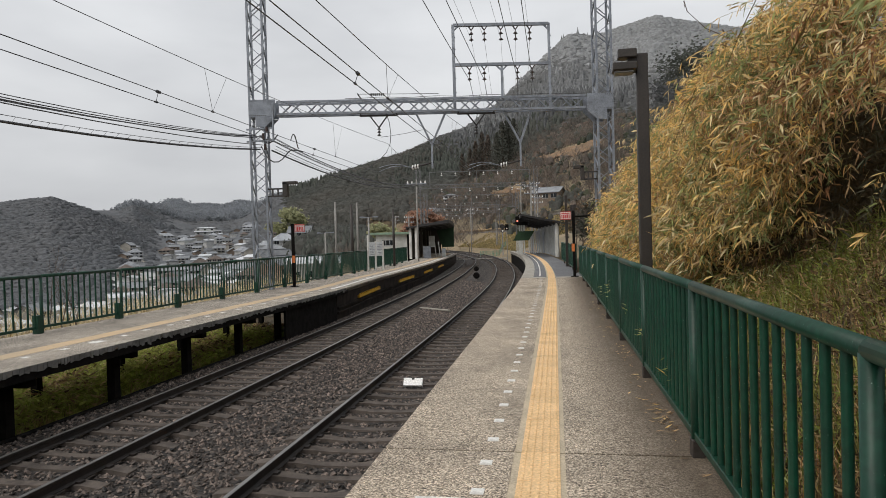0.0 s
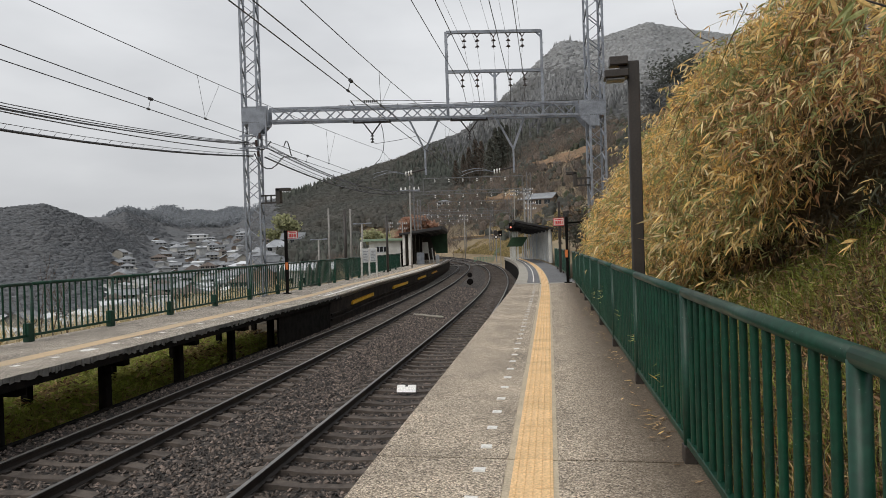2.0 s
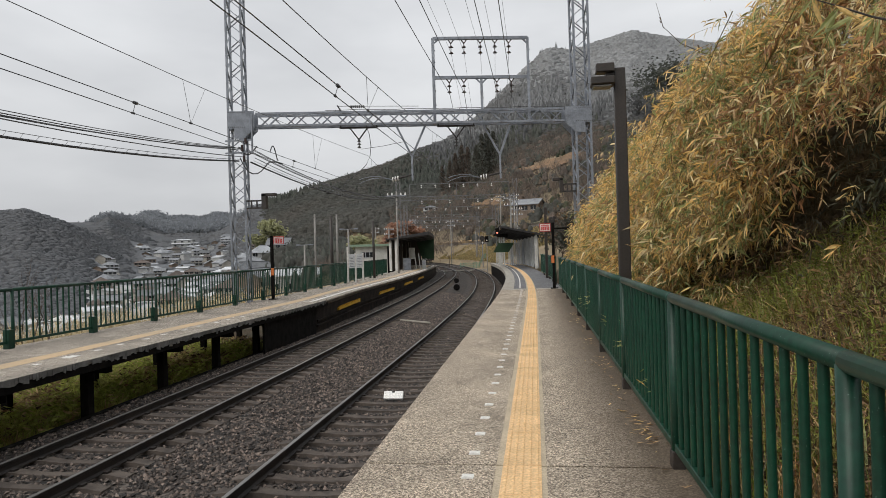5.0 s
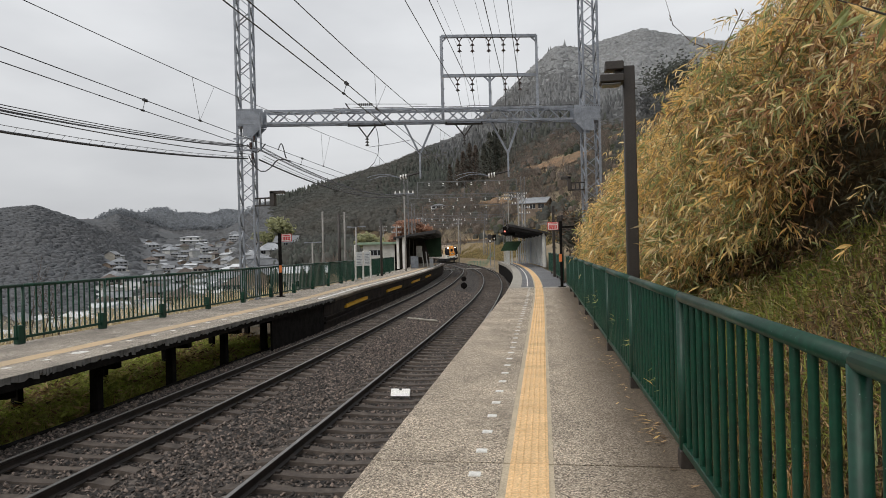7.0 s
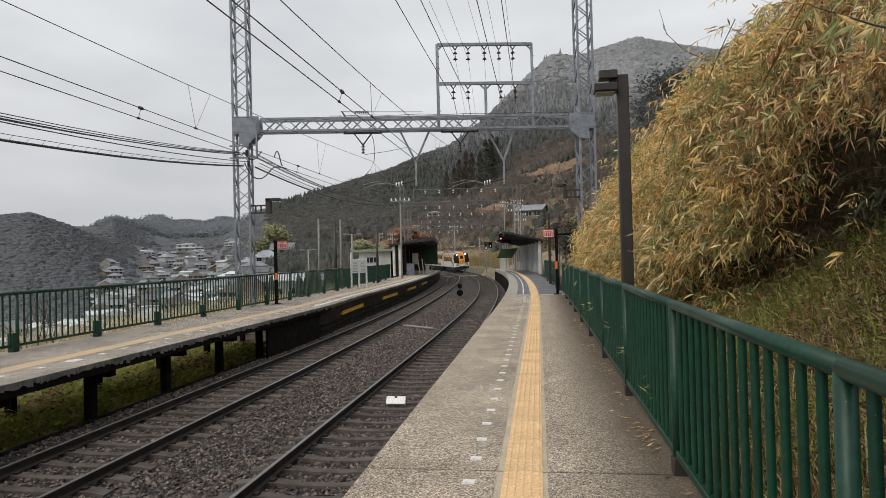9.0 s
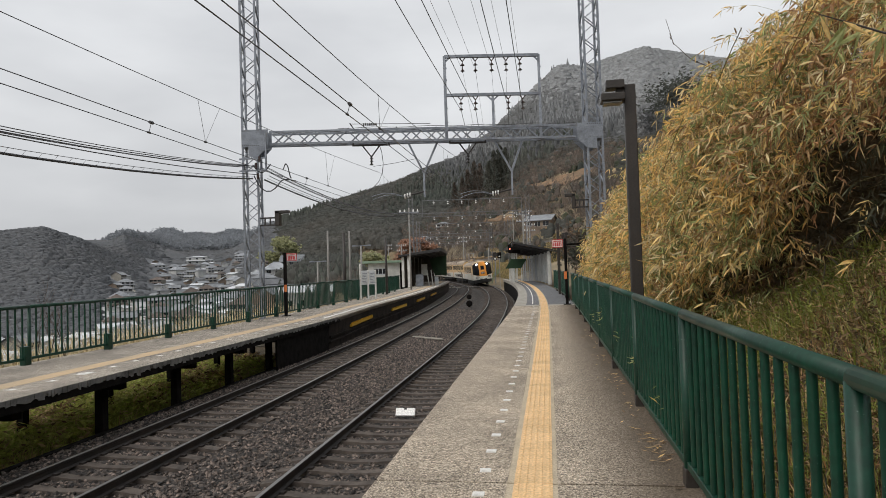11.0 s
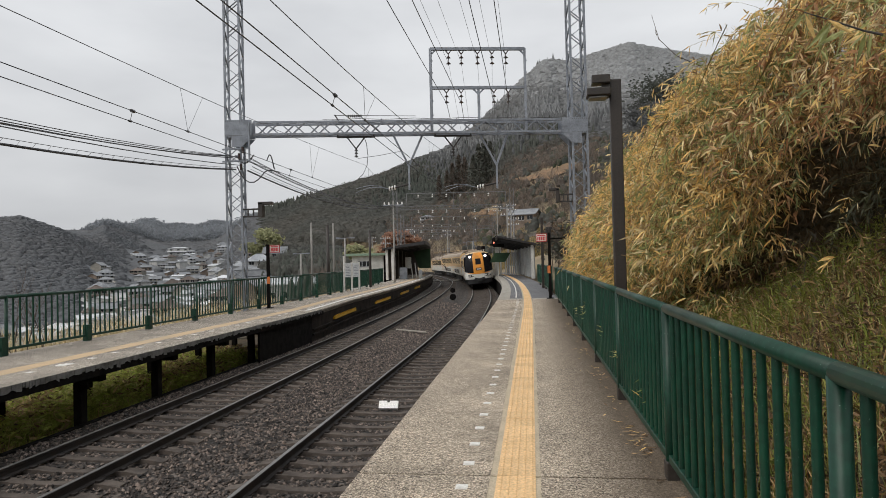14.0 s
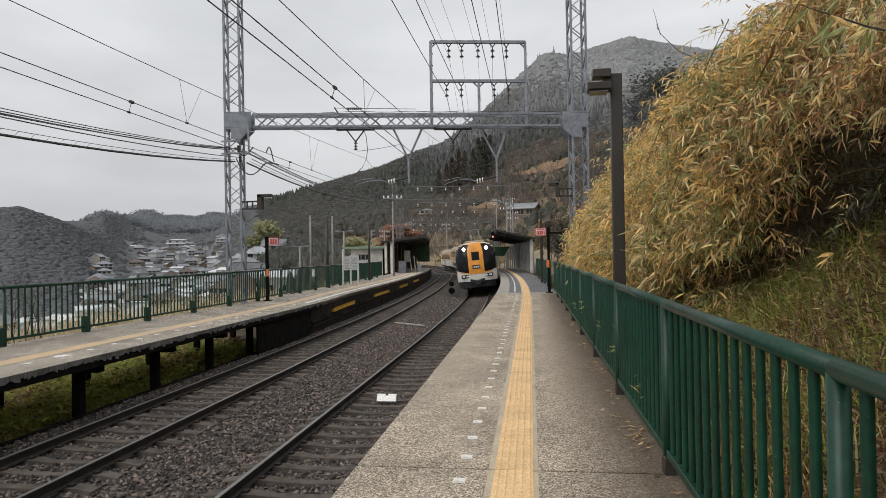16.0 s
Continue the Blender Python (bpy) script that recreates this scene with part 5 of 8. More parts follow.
def build_feeders():
    for z, ks, r, mt in ((10.0, (0.62, 0.658, 0.706, 0.749, 0.79), 0.006, "wire_light"), (8.3, (0.612, 0.655, 0.752, 0.795), 0.012, "wire")):
        for k in ks:
            p = along(k, z)
            top = thing("feeder_wire", "dark feeder wire running above the tracks" if r > 0.01 else "thin pale line wire running above the tracks", "wire", group="feeder wires")
            bm = bmesh.new()
            tube(bm, sagging(p, (p.x + 0.2, -26, z + 0.4), 0.5, 16), r, 5, cap=False)
            o = p.x - MID
            tube(bm, sagging(p, tp(64, o, z - 1.6), 0.4, 12), r, 5, cap=False)
            tube(bm, sagging(tp(64, o, z - 1.6), tp(100, o, z - 1.6), 0.4, 8), r, 5, cap=False)
            part("strand", bm, M[mt], top)
    # cables on the left tower
    rows = ((5.64, 1.5, 0.034, "wire", 0.0), (5.7, 1.42, 0.008, "wire_light", 0.12), (5.8, 1.25, 0.016, "wire_light", 0.2), (6.12, 1.46, 0.02, "wire", -0.1), (6.17, 1.5, 0.014, "wire", 0.05), (6.22, 1.4, 0.012, "wire_light", -0.2), (6.15, 1.6, 0.012, "wire", 0.16))
    for z, sag, r, mt, dx in rows:
        top = thing("aerial_cable", "heavy black aerial cable slung from the lattice tower" if r > 0.02 else "bundled aerial cable slung from the lattice tower", "cable", group="tower cables")
        bm = bmesh.new()
        p = Vector((GL.x + dx, GL.y, z))
        tube(bm, sagging(p, (GL.x + dx, GL.y - 42, z + 0.6), sag, 22), r, 6, cap=False)
        e = tp(58, -7.6 + dx * 0.3, 6.6 + (z - 5.4) * 0.25)
        tube(bm, sagging(p + Vector((0.3, 0.5, 0)), e, 0.74 if z < 5.9 else 0.72, 18), r * 1.05, 5, cap=False)
        part("sheath", bm, M[mt], top)
    top = thing("cable_lashing", "thin rings lashing the black cable to its carrier wire", "cable")
    a = sagging((GL.x, GL.y, 5.64), (GL.x, GL.y - 42, 6.24), 1.5, 85)
    b = sagging((GL.x + 0.12, GL.y, 5.7), (GL.x + 0.12, GL.y - 42, 6.3), 1.42, 85)
    for p, q in zip(a[1:44], b[1:44]):
        bm = bmesh.new()
        tube(bm, [p, q], 0.005, 4, cap=False)
        part("ring", bm, M["wire_light"], top)


build_feeders()


def build_tower_fittings():
    """Cross bars, drooping cable loops and jumpers about the left tower and under the beam."""
    top = thing("cable_bracket", "grey steel cross bars holding the cables on the lattice tower", "bracket", Matrix.Translation((GL.x, GL.y - 0.34, 0)))
    for z in (6.42, 5.92):
        bm = bmesh.new()
        bar(bm, (-0.4, 0, z), (0.78, 0, z), 0.075, 0.06)
        part("cross_bar", bm, M["steel"], top)
    bm = bmesh.new()
    bar(bm, (0.75, 0.02, 5.85), (0.75, 0.02, 7.45), 0.06)
    part("upright", bm, M["steel"], top)
    for x, z in ((0.35, 6.1), (0.5, 6.36), (0.42, 5.66)):
        bm = bmesh.new()
        tube(bm, [(x, -0.06, z + 0.12), (x, -0.06, z), (x, -0.06, z - 0.12)], 0.055, 8)
        part("spool_insulator", bm, M["brown_porcelain"], top, "small dark spool insulator")
    loops = (((-11.75, 24.8, 5.7), (-11.5, 24.9, 5.1), (-11.1, 25.0, 5.0), (-10.85, 25.2, 5.35), (-10.75, 25.4, 5.62), (-10.4, 25.9, 5.55)),
             ((-11.8, 24.8, 6.15), (-11.5, 24.9, 5.75), (-11.3, 25.0, 5.95), (-11.2, 25.2, 6.2)))
    for pts in loops:
        one = thing("cable_loop", "slack black cable loop hanging beside the tower", "cable", group="cable loops")
        bm = bmesh.new()
        fine = [Vector(pts[i]).lerp(Vector(pts[i + 1]), f) for i in range(len(pts) - 1) for f in (0, 0.5)] + [Vector(pts[-1])]
        fine = [fine[0]] + [(a + b * 2 + c) / 4 for a, b, c in zip(fine, fine[1:], fine[2:])] + [fine[-1]]
        tube(bm, fine, 0.026, 6)
        part("sheath", bm, M["wire"], one)
    # jumper arcs between the wires
    s0 = 16.6
    p = tp(s0, FAR + 0.05, 4.48)
    one = thing("jumper_wire", "bent jumper wire clipped between contact and carrier wires", "wire", group="jumper wires")
    bm = bmesh.new()
    tube(bm, [p + Vector((0, 0.55 * t, 0.26 * math.sin(math.pi * min(1, t * 1.15)) - 0.15 * t)) for t in np.linspace(0, 1, 10)], 0.016, 6)
    part("strand", bm, M["wire"], one)
    q = along(0.372, BEAM_LO)
    one = thing("jumper_wire", "slack jumper wire hanging in an arc under the gantry beam", "wire", group="jumper wires")
    bm = bmesh.new()
    tube(bm, [q + Vector((dx, 0, dz)) for dx, dz in ((-0.08, 0), (0.05, -0.4), (0.1, -0.9), (0.05, -1.3), (-0.12, -1.65), (-0.5, -2.0), (-1.0, -2.3), (-1.2, -2.75))], 0.014, 6)
    part("strand", bm, M["wire"], one)
    one = thing("pull_off_wire", "thin pull-off wire strung under the gantry beam", "wire")
    bm = bmesh.new()
    tube(bm, [along(0.35, BEAM_LO - 1.0), along(0.415, BEAM_LO - 0.88), along(0.475, BEAM_LO - 0.72)], 0.01, 5)
    part("strand", bm, M["wire_light"], one)


build_tower_fittings()


# ---- far gantries and poles down the line ----
GREY_DARK = mat("weathered_grey_steel", (0.2, 0.2, 0.205), (0.14, 0.14, 0.145), 0.6, 0.2, scale=1, fine=10, bump=0)


def far_gantry(s, oa, ob, h, label):
    top = thing("far_gantry", label, "gantry", group="far gantries")
    for o in (oa, ob):
        bm = bmesh.new()
        p = tp(s, o)
        for dx, dy in ((-0.25, -0.25), (0.25, -0.25), (0.25, 0.25), (-0.25, 0.25)):
            bar(bm, (p.x + dx, p.y + dy, -3), (p.x + dx, p.y + dy, h + 2.5), 0.06)
        n = 16
        for k in range(n):
            z0, z1 = -1 + (h + 3.5) * k / n, -1 + (h + 3.5) * (k + 1) / n
            sgn = 1 if k % 2 else -1
            bar(bm, (p.x - 0.25 * sgn, p.y - 0.25, z0), (p.x + 0.25 * sgn, p.y - 0.25, z1), 0.06)
            bar(bm, (p.x - 0.25, p.y - 0.25 * sgn, z0), (p.x - 0.25, p.y + 0.25 * sgn, z1), 0.06)
        part("tower", bm, GREY_DARK, top)
    bm = bmesh.new()
    truss(bm, tp(s, oa, h), tp(s, ob, h), 0.45, 0.4, 1.0, 0.055)
    part("beam", bm, GREY_DARK, top)
    for k in range(6):
        o = oa + (ob - oa) * (0.2 + 0.12 * k)
        for z in (h - 0.05, h + 2.0):
            bm = bmesh.new()
            disc_insulator(bm, tp(s, o, z), 0.45, 0.15, 2)
            part("insulator", bm, M["porcelain"], top, "white porcelain insulator")
    bm = bmesh.new()
    bar(bm, tp(s, oa + (ob - oa) * 0.1, h + 2.1), tp(s, oa + (ob - oa) * 0.95, h + 2.1), 0.08)
    for k in (0.1, 0.5, 0.95):
        bar(bm, tp(s, oa + (ob - oa) * k, h), tp(s, oa + (ob - oa) * k, h + 2.1), 0.07)
    part("insulator_bar", bm, GREY_DARK, top)


far_gantry(84, -9.8, 5.4, 8.4, "grey lattice gantry over the tracks by the shelters")
far_gantry(106, -9.5, 5.5, 6.8, "grey lattice gantry over the curving tracks")
far_gantry(132, -9.5, 6.0, 7.0, "distant grey lattice gantry over the curve")
far_gantry(165, -9.5, 6.0, 7.4, "distant grey lattice gantry beyond the station")


def utility_pole(m, h, r, mt, label, arms=0, lamp=False):
    top = thing("utility_pole", label, "pole", m)
    bm = bmesh.new()
    tube(bm, [(0, 0, -1.5), (0, 0, h * 0.5), (0, 0, h)], r, 8, r1=r * 0.7)
    part("shaft", bm, mt, top, smooth=True)
    for k in range(arms):
        bm = bmesh.new()
        z = h - 0.4 - 0.9 * k
        bar(bm, (-0.9, 0, z), (0.9, 0, z), 0.09)
        arm = part("crossarm", bm, M["steel"], top)
        for x in (-0.8, -0.4, 0.4, 0.8):
            bm = bmesh.new()
            tube(bm, [(x, 0, z + 0.05), (x, 0, z + 0.28)], 0.09, 6, r1=0.05)
            part("insulator", bm, M["porcelain"], arm)
    if lamp:
        bm = bmesh.new()
        bar(bm, (-0.9, 0, h), (0.9, 0, h + 0.05), 0.07)
        for x in (-0.9, 0.6):
            box(bm, x, -0.12, h - 0.02, x + 0.4, 0.12, h + 0.12)
        part("twin_lamp", bm, M["steel"], top, "twin street lamp head")
    return top


POLE = mat("pole_concrete", (0.33, 0.32, 0.3), (0.24, 0.23, 0.215), 0.85, scale=2, fine=40)
utility_pole(tpose(58, -7.6), 7.2, 0.09, POLE, "concrete utility pole with crossarms on the far platform", arms=1)
utility_pole(tpose(41.0, -10.6), 4.35, 0.085, POLE, "slim grey pole behind the far platform's fence")
utility_pole(tpose(44.0, -9.9), 4.45, 0.085, POLE, "slim grey pole with a small box behind the fence")
utility_pole(tpose(43.0, -10.05, LEFT - 1.0), 5.5, 0.135, M["brown_paint"], "dark brown lamp column on the far platform")
utility_pole(tpose(48.0, -8.1, LEFT), 4.3, 0.11, M["brown_paint"], "dark brown column near the white building")
utility_pole(tpose(72, -19.6, -3.6), 6.4, 0.12, POLE, "street lamp with two heads in the valley lane", lamp=True)
utility_pole(tpose(66, -13.6, -2.2), 6.4, 0.12, POLE, "street lamp with two heads beside the station", lamp=True)
utility_pole(tpose(104, 8.5, -1), 9.5, 0.16, POLE, "concrete pole with crossarms on the slope", arms=2)
utility_pole(tpose(86, 5.0, 0), 8.8, 0.15, POLE, "concrete pole with crossarms behind the shelter", arms=2)
utility_pole(tpose(118, -9, -2), 7.0, 0.12, POLE, "slim pole where the line bends away")
utility_pole(tpose(135, 6, -2), 7.5, 0.12, POLE, "slim pole on the grassy slope")
for s, o, h, n in ((112, 9.5, 10, 2), (150, 3, 10.5, 2), (146, 14, 11, 2), (172, -3, 12, 3), (118, -12.5, 8, 2), (158, -14, 9.5, 2)):
    q = tp(s, o)
    utility_pole(tpose(s, o, float(land(q.x, q.y))), h, 0.14, POLE, "tall concrete pole with insulators on crossarms by the curve", arms=n)


# ---- platform lamp, signs, small fittings ----
def build_column_lamp():
    top = thing("platform_lamp", "square dark brown lamp column with a boxy cantilevered head", "platform lamp", pose(1.32, 10.0, 0))
    bm = bmesh.new()
    box(bm, -0.085, -0.075, -0.5, 0.085, 0.075, 4.34, 0.012)
    part("column", bm, M["brown_paint"], top, "square brown steel column")
    bm = bmesh.new()
    box(bm, -0.35, -0.16, 4.27, -0.081, 0.06, 4.4, 0.012)
    box(bm, -0.2, -0.08, 4.2, -0.081, 0.05, 4.268)
    box(bm, -0.43, -0.2, 4.08, -0.081, 0.08, 4.198, 0.015)
    head = part("lamp_head", bm, M["brown_paint"], top)
    bm = bmesh.new()
    box(bm, -0.4, -0.17, 4.045, -0.13, 0.05, 4.078, 0.01)
    part("diffuser", bm, mat("frosted_diffuser", (0.2, 0.2, 0.19), (0.15, 0.15, 0.145), 0.35, bump=0), head, "frosted lamp diffuser, unlit")


build_column_lamp()
SIGN_RED = mat("sign_red", (0.62, 0.05, 0.05), (0.5, 0.045, 0.045), 0.5, bump=0)
SIGN_ORANGE = mat("sign_orange", (0.75, 0.22, 0.06), (0.6, 0.17, 0.05), 0.5, bump=0)


def stop_sign(m, side, label, h=2.72):
    top = thing("platform_sign", label, "sign", m)
    bm = bmesh.new()
    box(bm, -0.058, -0.058, 0, 0.058, 0.058, h, 0.01)
    box(bm, -0.15, -0.15, 0, 0.15, 0.15, 0.03)
    part("post", bm, M["wood_black"], top, "dark square post")
    bm = bmesh.new()
    a, b = sorted((side * 0.09, side * 0.54))
    box(bm, a, -0.02, h - 0.36, b, 0.02, h - 0.03, 0.004)
    plate = part("plate", bm, SIGN_RED, top, "red-bordered plate")
    bm = bmesh.new()
    box(bm, a + 0.025, -0.026, h - 0.335, b - 0.025, -0.021, h - 0.055)
    part("face", bm, M["white"], plate)
    x = a + 0.06
    for w in (0.04, 0.065, 0.065, 0.05, 0.04):
        bm = bmesh.new()
        box(bm, x, -0.031, h - 0.31, x + w, -0.0265, h - 0.15)
        part("legend_bar", bm, SIGN_RED, plate)
        x += w + 0.018
    bm = bmesh.new()
    box(bm, a + 0.06, -0.031, h - 0.12, b - 0.06, -0.0265, h - 0.085)
    part("legend_bar", bm, SIGN_RED, plate)
    bm = bmesh.new()
    c, d = sorted((-side * 0.02, side * 0.1))
    box(bm, c, -0.085, 1.05, d, -0.078, 1.36)
    part("notice", bm, SIGN_ORANGE, top, "small orange notice")
    return top


near_sign = stop_sign(pose(0.74, 27.1, 0), -1, "dark post with a red and white sign by the platform fence")
bm = bmesh.new()
bar(bm, (0.05, 0, 2.47), (1.75, 0, 2.5), 0.07)
part("arm", bm, M["wood_black"], near_sign, "black arm reaching towards the bank")
bm = bmesh.new()
tube(bm, [(0.06, -0.14, 2.9), (0.06, 0.14, 2.9)], 0.075, 10)
box(bm, -0.03, -0.06, 2.72, 0.1, 0.06, 2.86, 0.01)
part("spotlight", bm, M["steel_dark"], near_sign, "small round spotlight on top of the post")
stop_sign(pose(-11.27, 26.6, LEFT), 1, "dark post with a red and white sign on the far platform", 2.75)


def build_lamp_post(m, label):
    top = thing("lamp_post", label, "platform lamp", m)
    bm = bmesh.new()
    box(bm, -0.075, -0.075, 0, 0.075, 0.075, 3.95, 0.012)
    part("column", bm, M["brown_paint"], top)
    bm = bmesh.new()
    bar(bm, (0.12, 0, 2.6), (1.6, 0, 2.62), 0.07)
    box(bm, 0.2, -0.12, 2.72, 0.5, 0.12, 3.4, 0.02)
    tube(bm, [(0.16, -0.05, 2.75), (0.16, -0.3, 2.7)], 0.12, 8, r1=0.17)
    part("loudspeaker_arm", bm, M["steel_dark"], top, "arm with a loudspeaker")


build_lamp_post(tpose(36.4, 4.0), "dark brown column with an arm and loudspeaker beside the fence")


def build_board(m):
    top = thing("notice_board", "white timetable board on white legs on the far platform", "notice board", m)
    for x in (-0.55, 0.0, 0.55):
        bm = bmesh.new()
        box(bm, x - 0.05, -0.04, 0, x + 0.05, 0.04, 2.3 if x < 0 else 1.9, 0.008)
        part("leg", bm, M["white"], top)
    for x in (-0.28, 0.28):
        bm = bmesh.new()
        box(bm, x - 0.22, -0.06, 0.95, x + 0.22, 0.06, 1.85, 0.01)
        b = part("panel", bm, mat("board_panel", (0.72, 0.74, 0.75), (0.62, 0.64, 0.65), 0.4, bump=0), top, "pale notice panel")
        for k in range(7):
            bm = bmesh.new()
            box(bm, x - 0.17, -0.066, 1.05 + 0.1 * k, x + 0.17 - 0.05 * (k % 3), -0.061, 1.08 + 0.1 * k)
            part("legend_bar", bm, M["steel"], b)


build_board(tpose(41, -7.98, LEFT, 42))


def build_trackside():
    enamel = mat("white_enamel", (0.88, 0.88, 0.86), (0.84, 0.84, 0.82), 0.25, scale=6, fine=40, bump=0)
    top = thing("track_marker", "white marker board with a dark notch standing between the rails", "marker plate", tpose(13.2, 0.05, BED + 0.05) @ Matrix.Rotation(radians(-32), 4, "X"))
    bm = bmesh.new()
    box(bm, -0.205, -0.03, -0.02, 0.205, 0.03, 0.165, 0.006)
    plate = part("plate", bm, enamel, top, "white enamelled board")
    bm = bmesh.new()
    box(bm, -0.028, -0.034, 0.125, 0.028, 0.034, 0.17)
    part("notch", bm, M["steel_dark"], plate, "dark notch in the upper edge")
    bm = bmesh.new()
    box(bm, -0.205, -0.033, -0.02, 0.205, -0.031, 0.0)
    part("foot", bm, M["steel_dark"], plate)
    top = thing("track_rod", "pale steel rod lying on the ballast between the tracks", "rod", tpose(27.55, -2.1, BED + 0.1))
    bm = bmesh.new()
    tube(bm, [(-0.75, 0.62, 0), (0.75, -0.62, 0)], 0.042, 8)
    part("rod", bm, M["edge_concrete"], top)
    top = thing("dwarf_signal", "small dark round shunting signal standing between the tracks", "signal", tpose(48.6, -1.95, BED))
    bm = bmesh.new()
    tube(bm, [(0, 0, 0), (0, 0, 0.55)], 0.09, 8)
    part("stem", bm, M["steel_dark"], top)
    bm = bmesh.new()
    for z, r in ((0.35, 0.24), (0.85, 0.19)):
        tube(bm, [(0, -0.18, z), (0, -0.05, z), (0, 0.12, z)], r, 14)
        tube(bm, [(0, -0.34, z + 0.04), (0, -0.18, z + 0.04)], r * 0.7, 12)
    part("lamp_housing", bm, M["wood_black"], top, "round black lamp housings")
    for s, o in ((108, 3.2),):
        top = thing("railway_signal", "slim signal post with a round head beside the line", "signal", tpose(s, o, -1.2))
        bm = bmesh.new()
        tube(bm, [(0, 0, 0), (0, 0, 4.6)], 0.08, 8)
        part("post", bm, M["steel"], top)
        bm = bmesh.new()
        tube(bm, [(0, -0.1, 4.8), (0, 0.1, 4.8)], 0.42, 14)
        tube(bm, [(0, -0.1, 4.1), (0, 0.1, 4.1)], 0.3, 14)
        part("signal_head", bm, M["steel_dark"], top)
        bm = bmesh.new()
        tube(bm, [(0, -0.13, 4.1), (0, -0.11, 4.1)], 0.16, 10)
        part("lens", bm, M["porcelain"], top)


build_trackside()


# ---- shelters and the station building ----
WALL_WHITE = mat("plaster_white", (0.66, 0.66, 0.63), (0.52, 0.52, 0.49), 0.8, scale=1.2, fine=30, c=(0.42, 0.41, 0.38))
WALL_GREY = mat("grey_boarding", (0.56, 0.585, 0.625), (0.46, 0.485, 0.52), 0.75, scale=1.5, fine=30)
ROOF_DARK = mat("dark_roof", (0.035, 0.033, 0.034), (0.022, 0.021, 0.022), 0.6, scale=2, fine=30)
PANEL_GREEN = mat("green_canopy_board", (0.02, 0.06, 0.022), (0.012, 0.04, 0.016), 0.6, scale=1.5, fine=20)
TRIM_GREEN = mat("pale_green_trim", (0.24, 0.33, 0.24), (0.18, 0.26, 0.19), 0.6)
GLASS = mat("dark_window_glass", (0.02, 0.023, 0.027), (0.015, 0.018, 0.02), 0.08, scale=1, fine=5, bump=0)


def build_right_shelter():
    top = thing("platform_shelter", "open-fronted platform shelter with dark sloping roof and grey walls", "shelter", tpose(58, 0))
    a = tpose(58, 0).inverted()

    def loc(bm):
        for v in bm.verts:
            v.co = a @ v.co
        return bm
    bm = bmesh.new()
    sweep(bm, [(1.6, 3.5), (1.6, 3.64), (4.8, 2.92), (4.8, 2.76)], 53.5, 74, 2.0)
    roof = part("roof", loc(bm), ROOF_DARK, top, "dark mono-pitch roof")
    bm = bmesh.new()
    sweep(bm, [(1.52, 3.36), (1.52, 3.68), (1.6, 3.68), (1.6, 3.36)], 53.5, 74, 2.0)
    part("eaves_board", loc(bm), M["brown_paint"], roof)
    for s in (54, 58, 62, 66, 70, 73.5):
        for o, z in ((4.5, 2.8), (2.35, 3.2)):
            if o < 4 and s < 66:
                continue
            bm = bmesh.new()
            p = tp(s, o)
            box(bm, p.x - 0.08, p.y - 0.08, 0, p.x + 0.08, p.y + 0.08, z)
            part("frame_post", loc(bm), WALL_WHITE, top, "white roof post")
        bm = bmesh.new()
        bar(bm, tp(s, 1.65, 3.36), tp(s, 4.75, 2.66), 0.12, 0.2)
        part("rafter", loc(bm), ROOF_DARK, top, "dark rafter")
    bm = bmesh.new()
    sweep(bm, [(4.62, 0), (4.62, 2.7), (4.7, 2.7), (4.7, 0)], 54.2, 73.8, 2.0)
    part("back_wall", loc(bm), WALL_GREY, top, "pale grey boarded back wall")
    for k in range(19):
        bm = bmesh.new()
        sweep(bm, [(4.56, 0.15), (4.56, 2.65), (4.619, 2.65), (4.619, 0.15)], 54.6 + 1.0 * k, 54.6 + 1.0 * k + (0.3 if k % 3 == 0 else 0.14), 0.3)
        part("batten", loc(bm), WALL_WHITE, top)
    bm = bmesh.new()
    sweep(bm, [(4.35, 0), (4.35, 2.75), (4.6, 2.68), (4.6, 0)], 53.9, 54.0, 0.15)
    part("end_screen", loc(bm), WALL_WHITE, top, "white end screen")
    bm = bmesh.new()
    sweep(bm, [(2.9, 0.95), (2.9, 1.05), (4.55, 1.05), (4.55, 0.95)], 68.02, 68.2, 0.3)
    sweep(bm, [(2.9, 2.2), (2.9, 2.3), (4.55, 2.3), (4.55, 2.2)], 68.02, 68.2, 0.3)
    screen = part("wind_screen", loc(bm), WALL_WHITE, top, "slatted pale wind screen")
    for k in range(8):
        bm = bmesh.new()
        o = 2.9 + 0.21 * k
        sweep(bm, [(o, 0.02), (o, 2.35), (o + 0.13, 2.35), (o + 0.13, 0.02)], 67.9, 68.01, 0.2)
        part("slat", loc(bm), WALL_WHITE if k % 3 == 0 else WALL_GREY, screen)
    for s0, s1 in ((62.5, 69),):
        bm = bmesh.new()
        sweep(bm, [(1.1, 1.4), (1.62, 2.3), (3.15, 2.3), (2.6, 1.4)], s0, s0 + 0.12, 0.12)
        part("hanging_board", loc(bm), PANEL_GREEN, top, "dark green boarded canopy edge")
    for k in range(6):
        bm = bmesh.new()
        p = tp(63 + 2.0 * k, 1.95)
        box(bm, p.x - 0.04, p.y - 0.04, 0, p.x + 0.04, p.y + 0.04, 1.5)
        part("rail_post", loc(bm), WALL_WHITE, top, "white post below the canopy")
    bm = bmesh.new()
    p = tp(60, 1.9, 2.95)
    box(bm, p.x - 0.5, p.y - 0.15, p.z - 0.14, p.x + 0.5, p.y + 0.15, p.z + 0.14, 0.02)
    part("departure_display", loc(bm), M["wood_black"], top, "dark hanging display box")
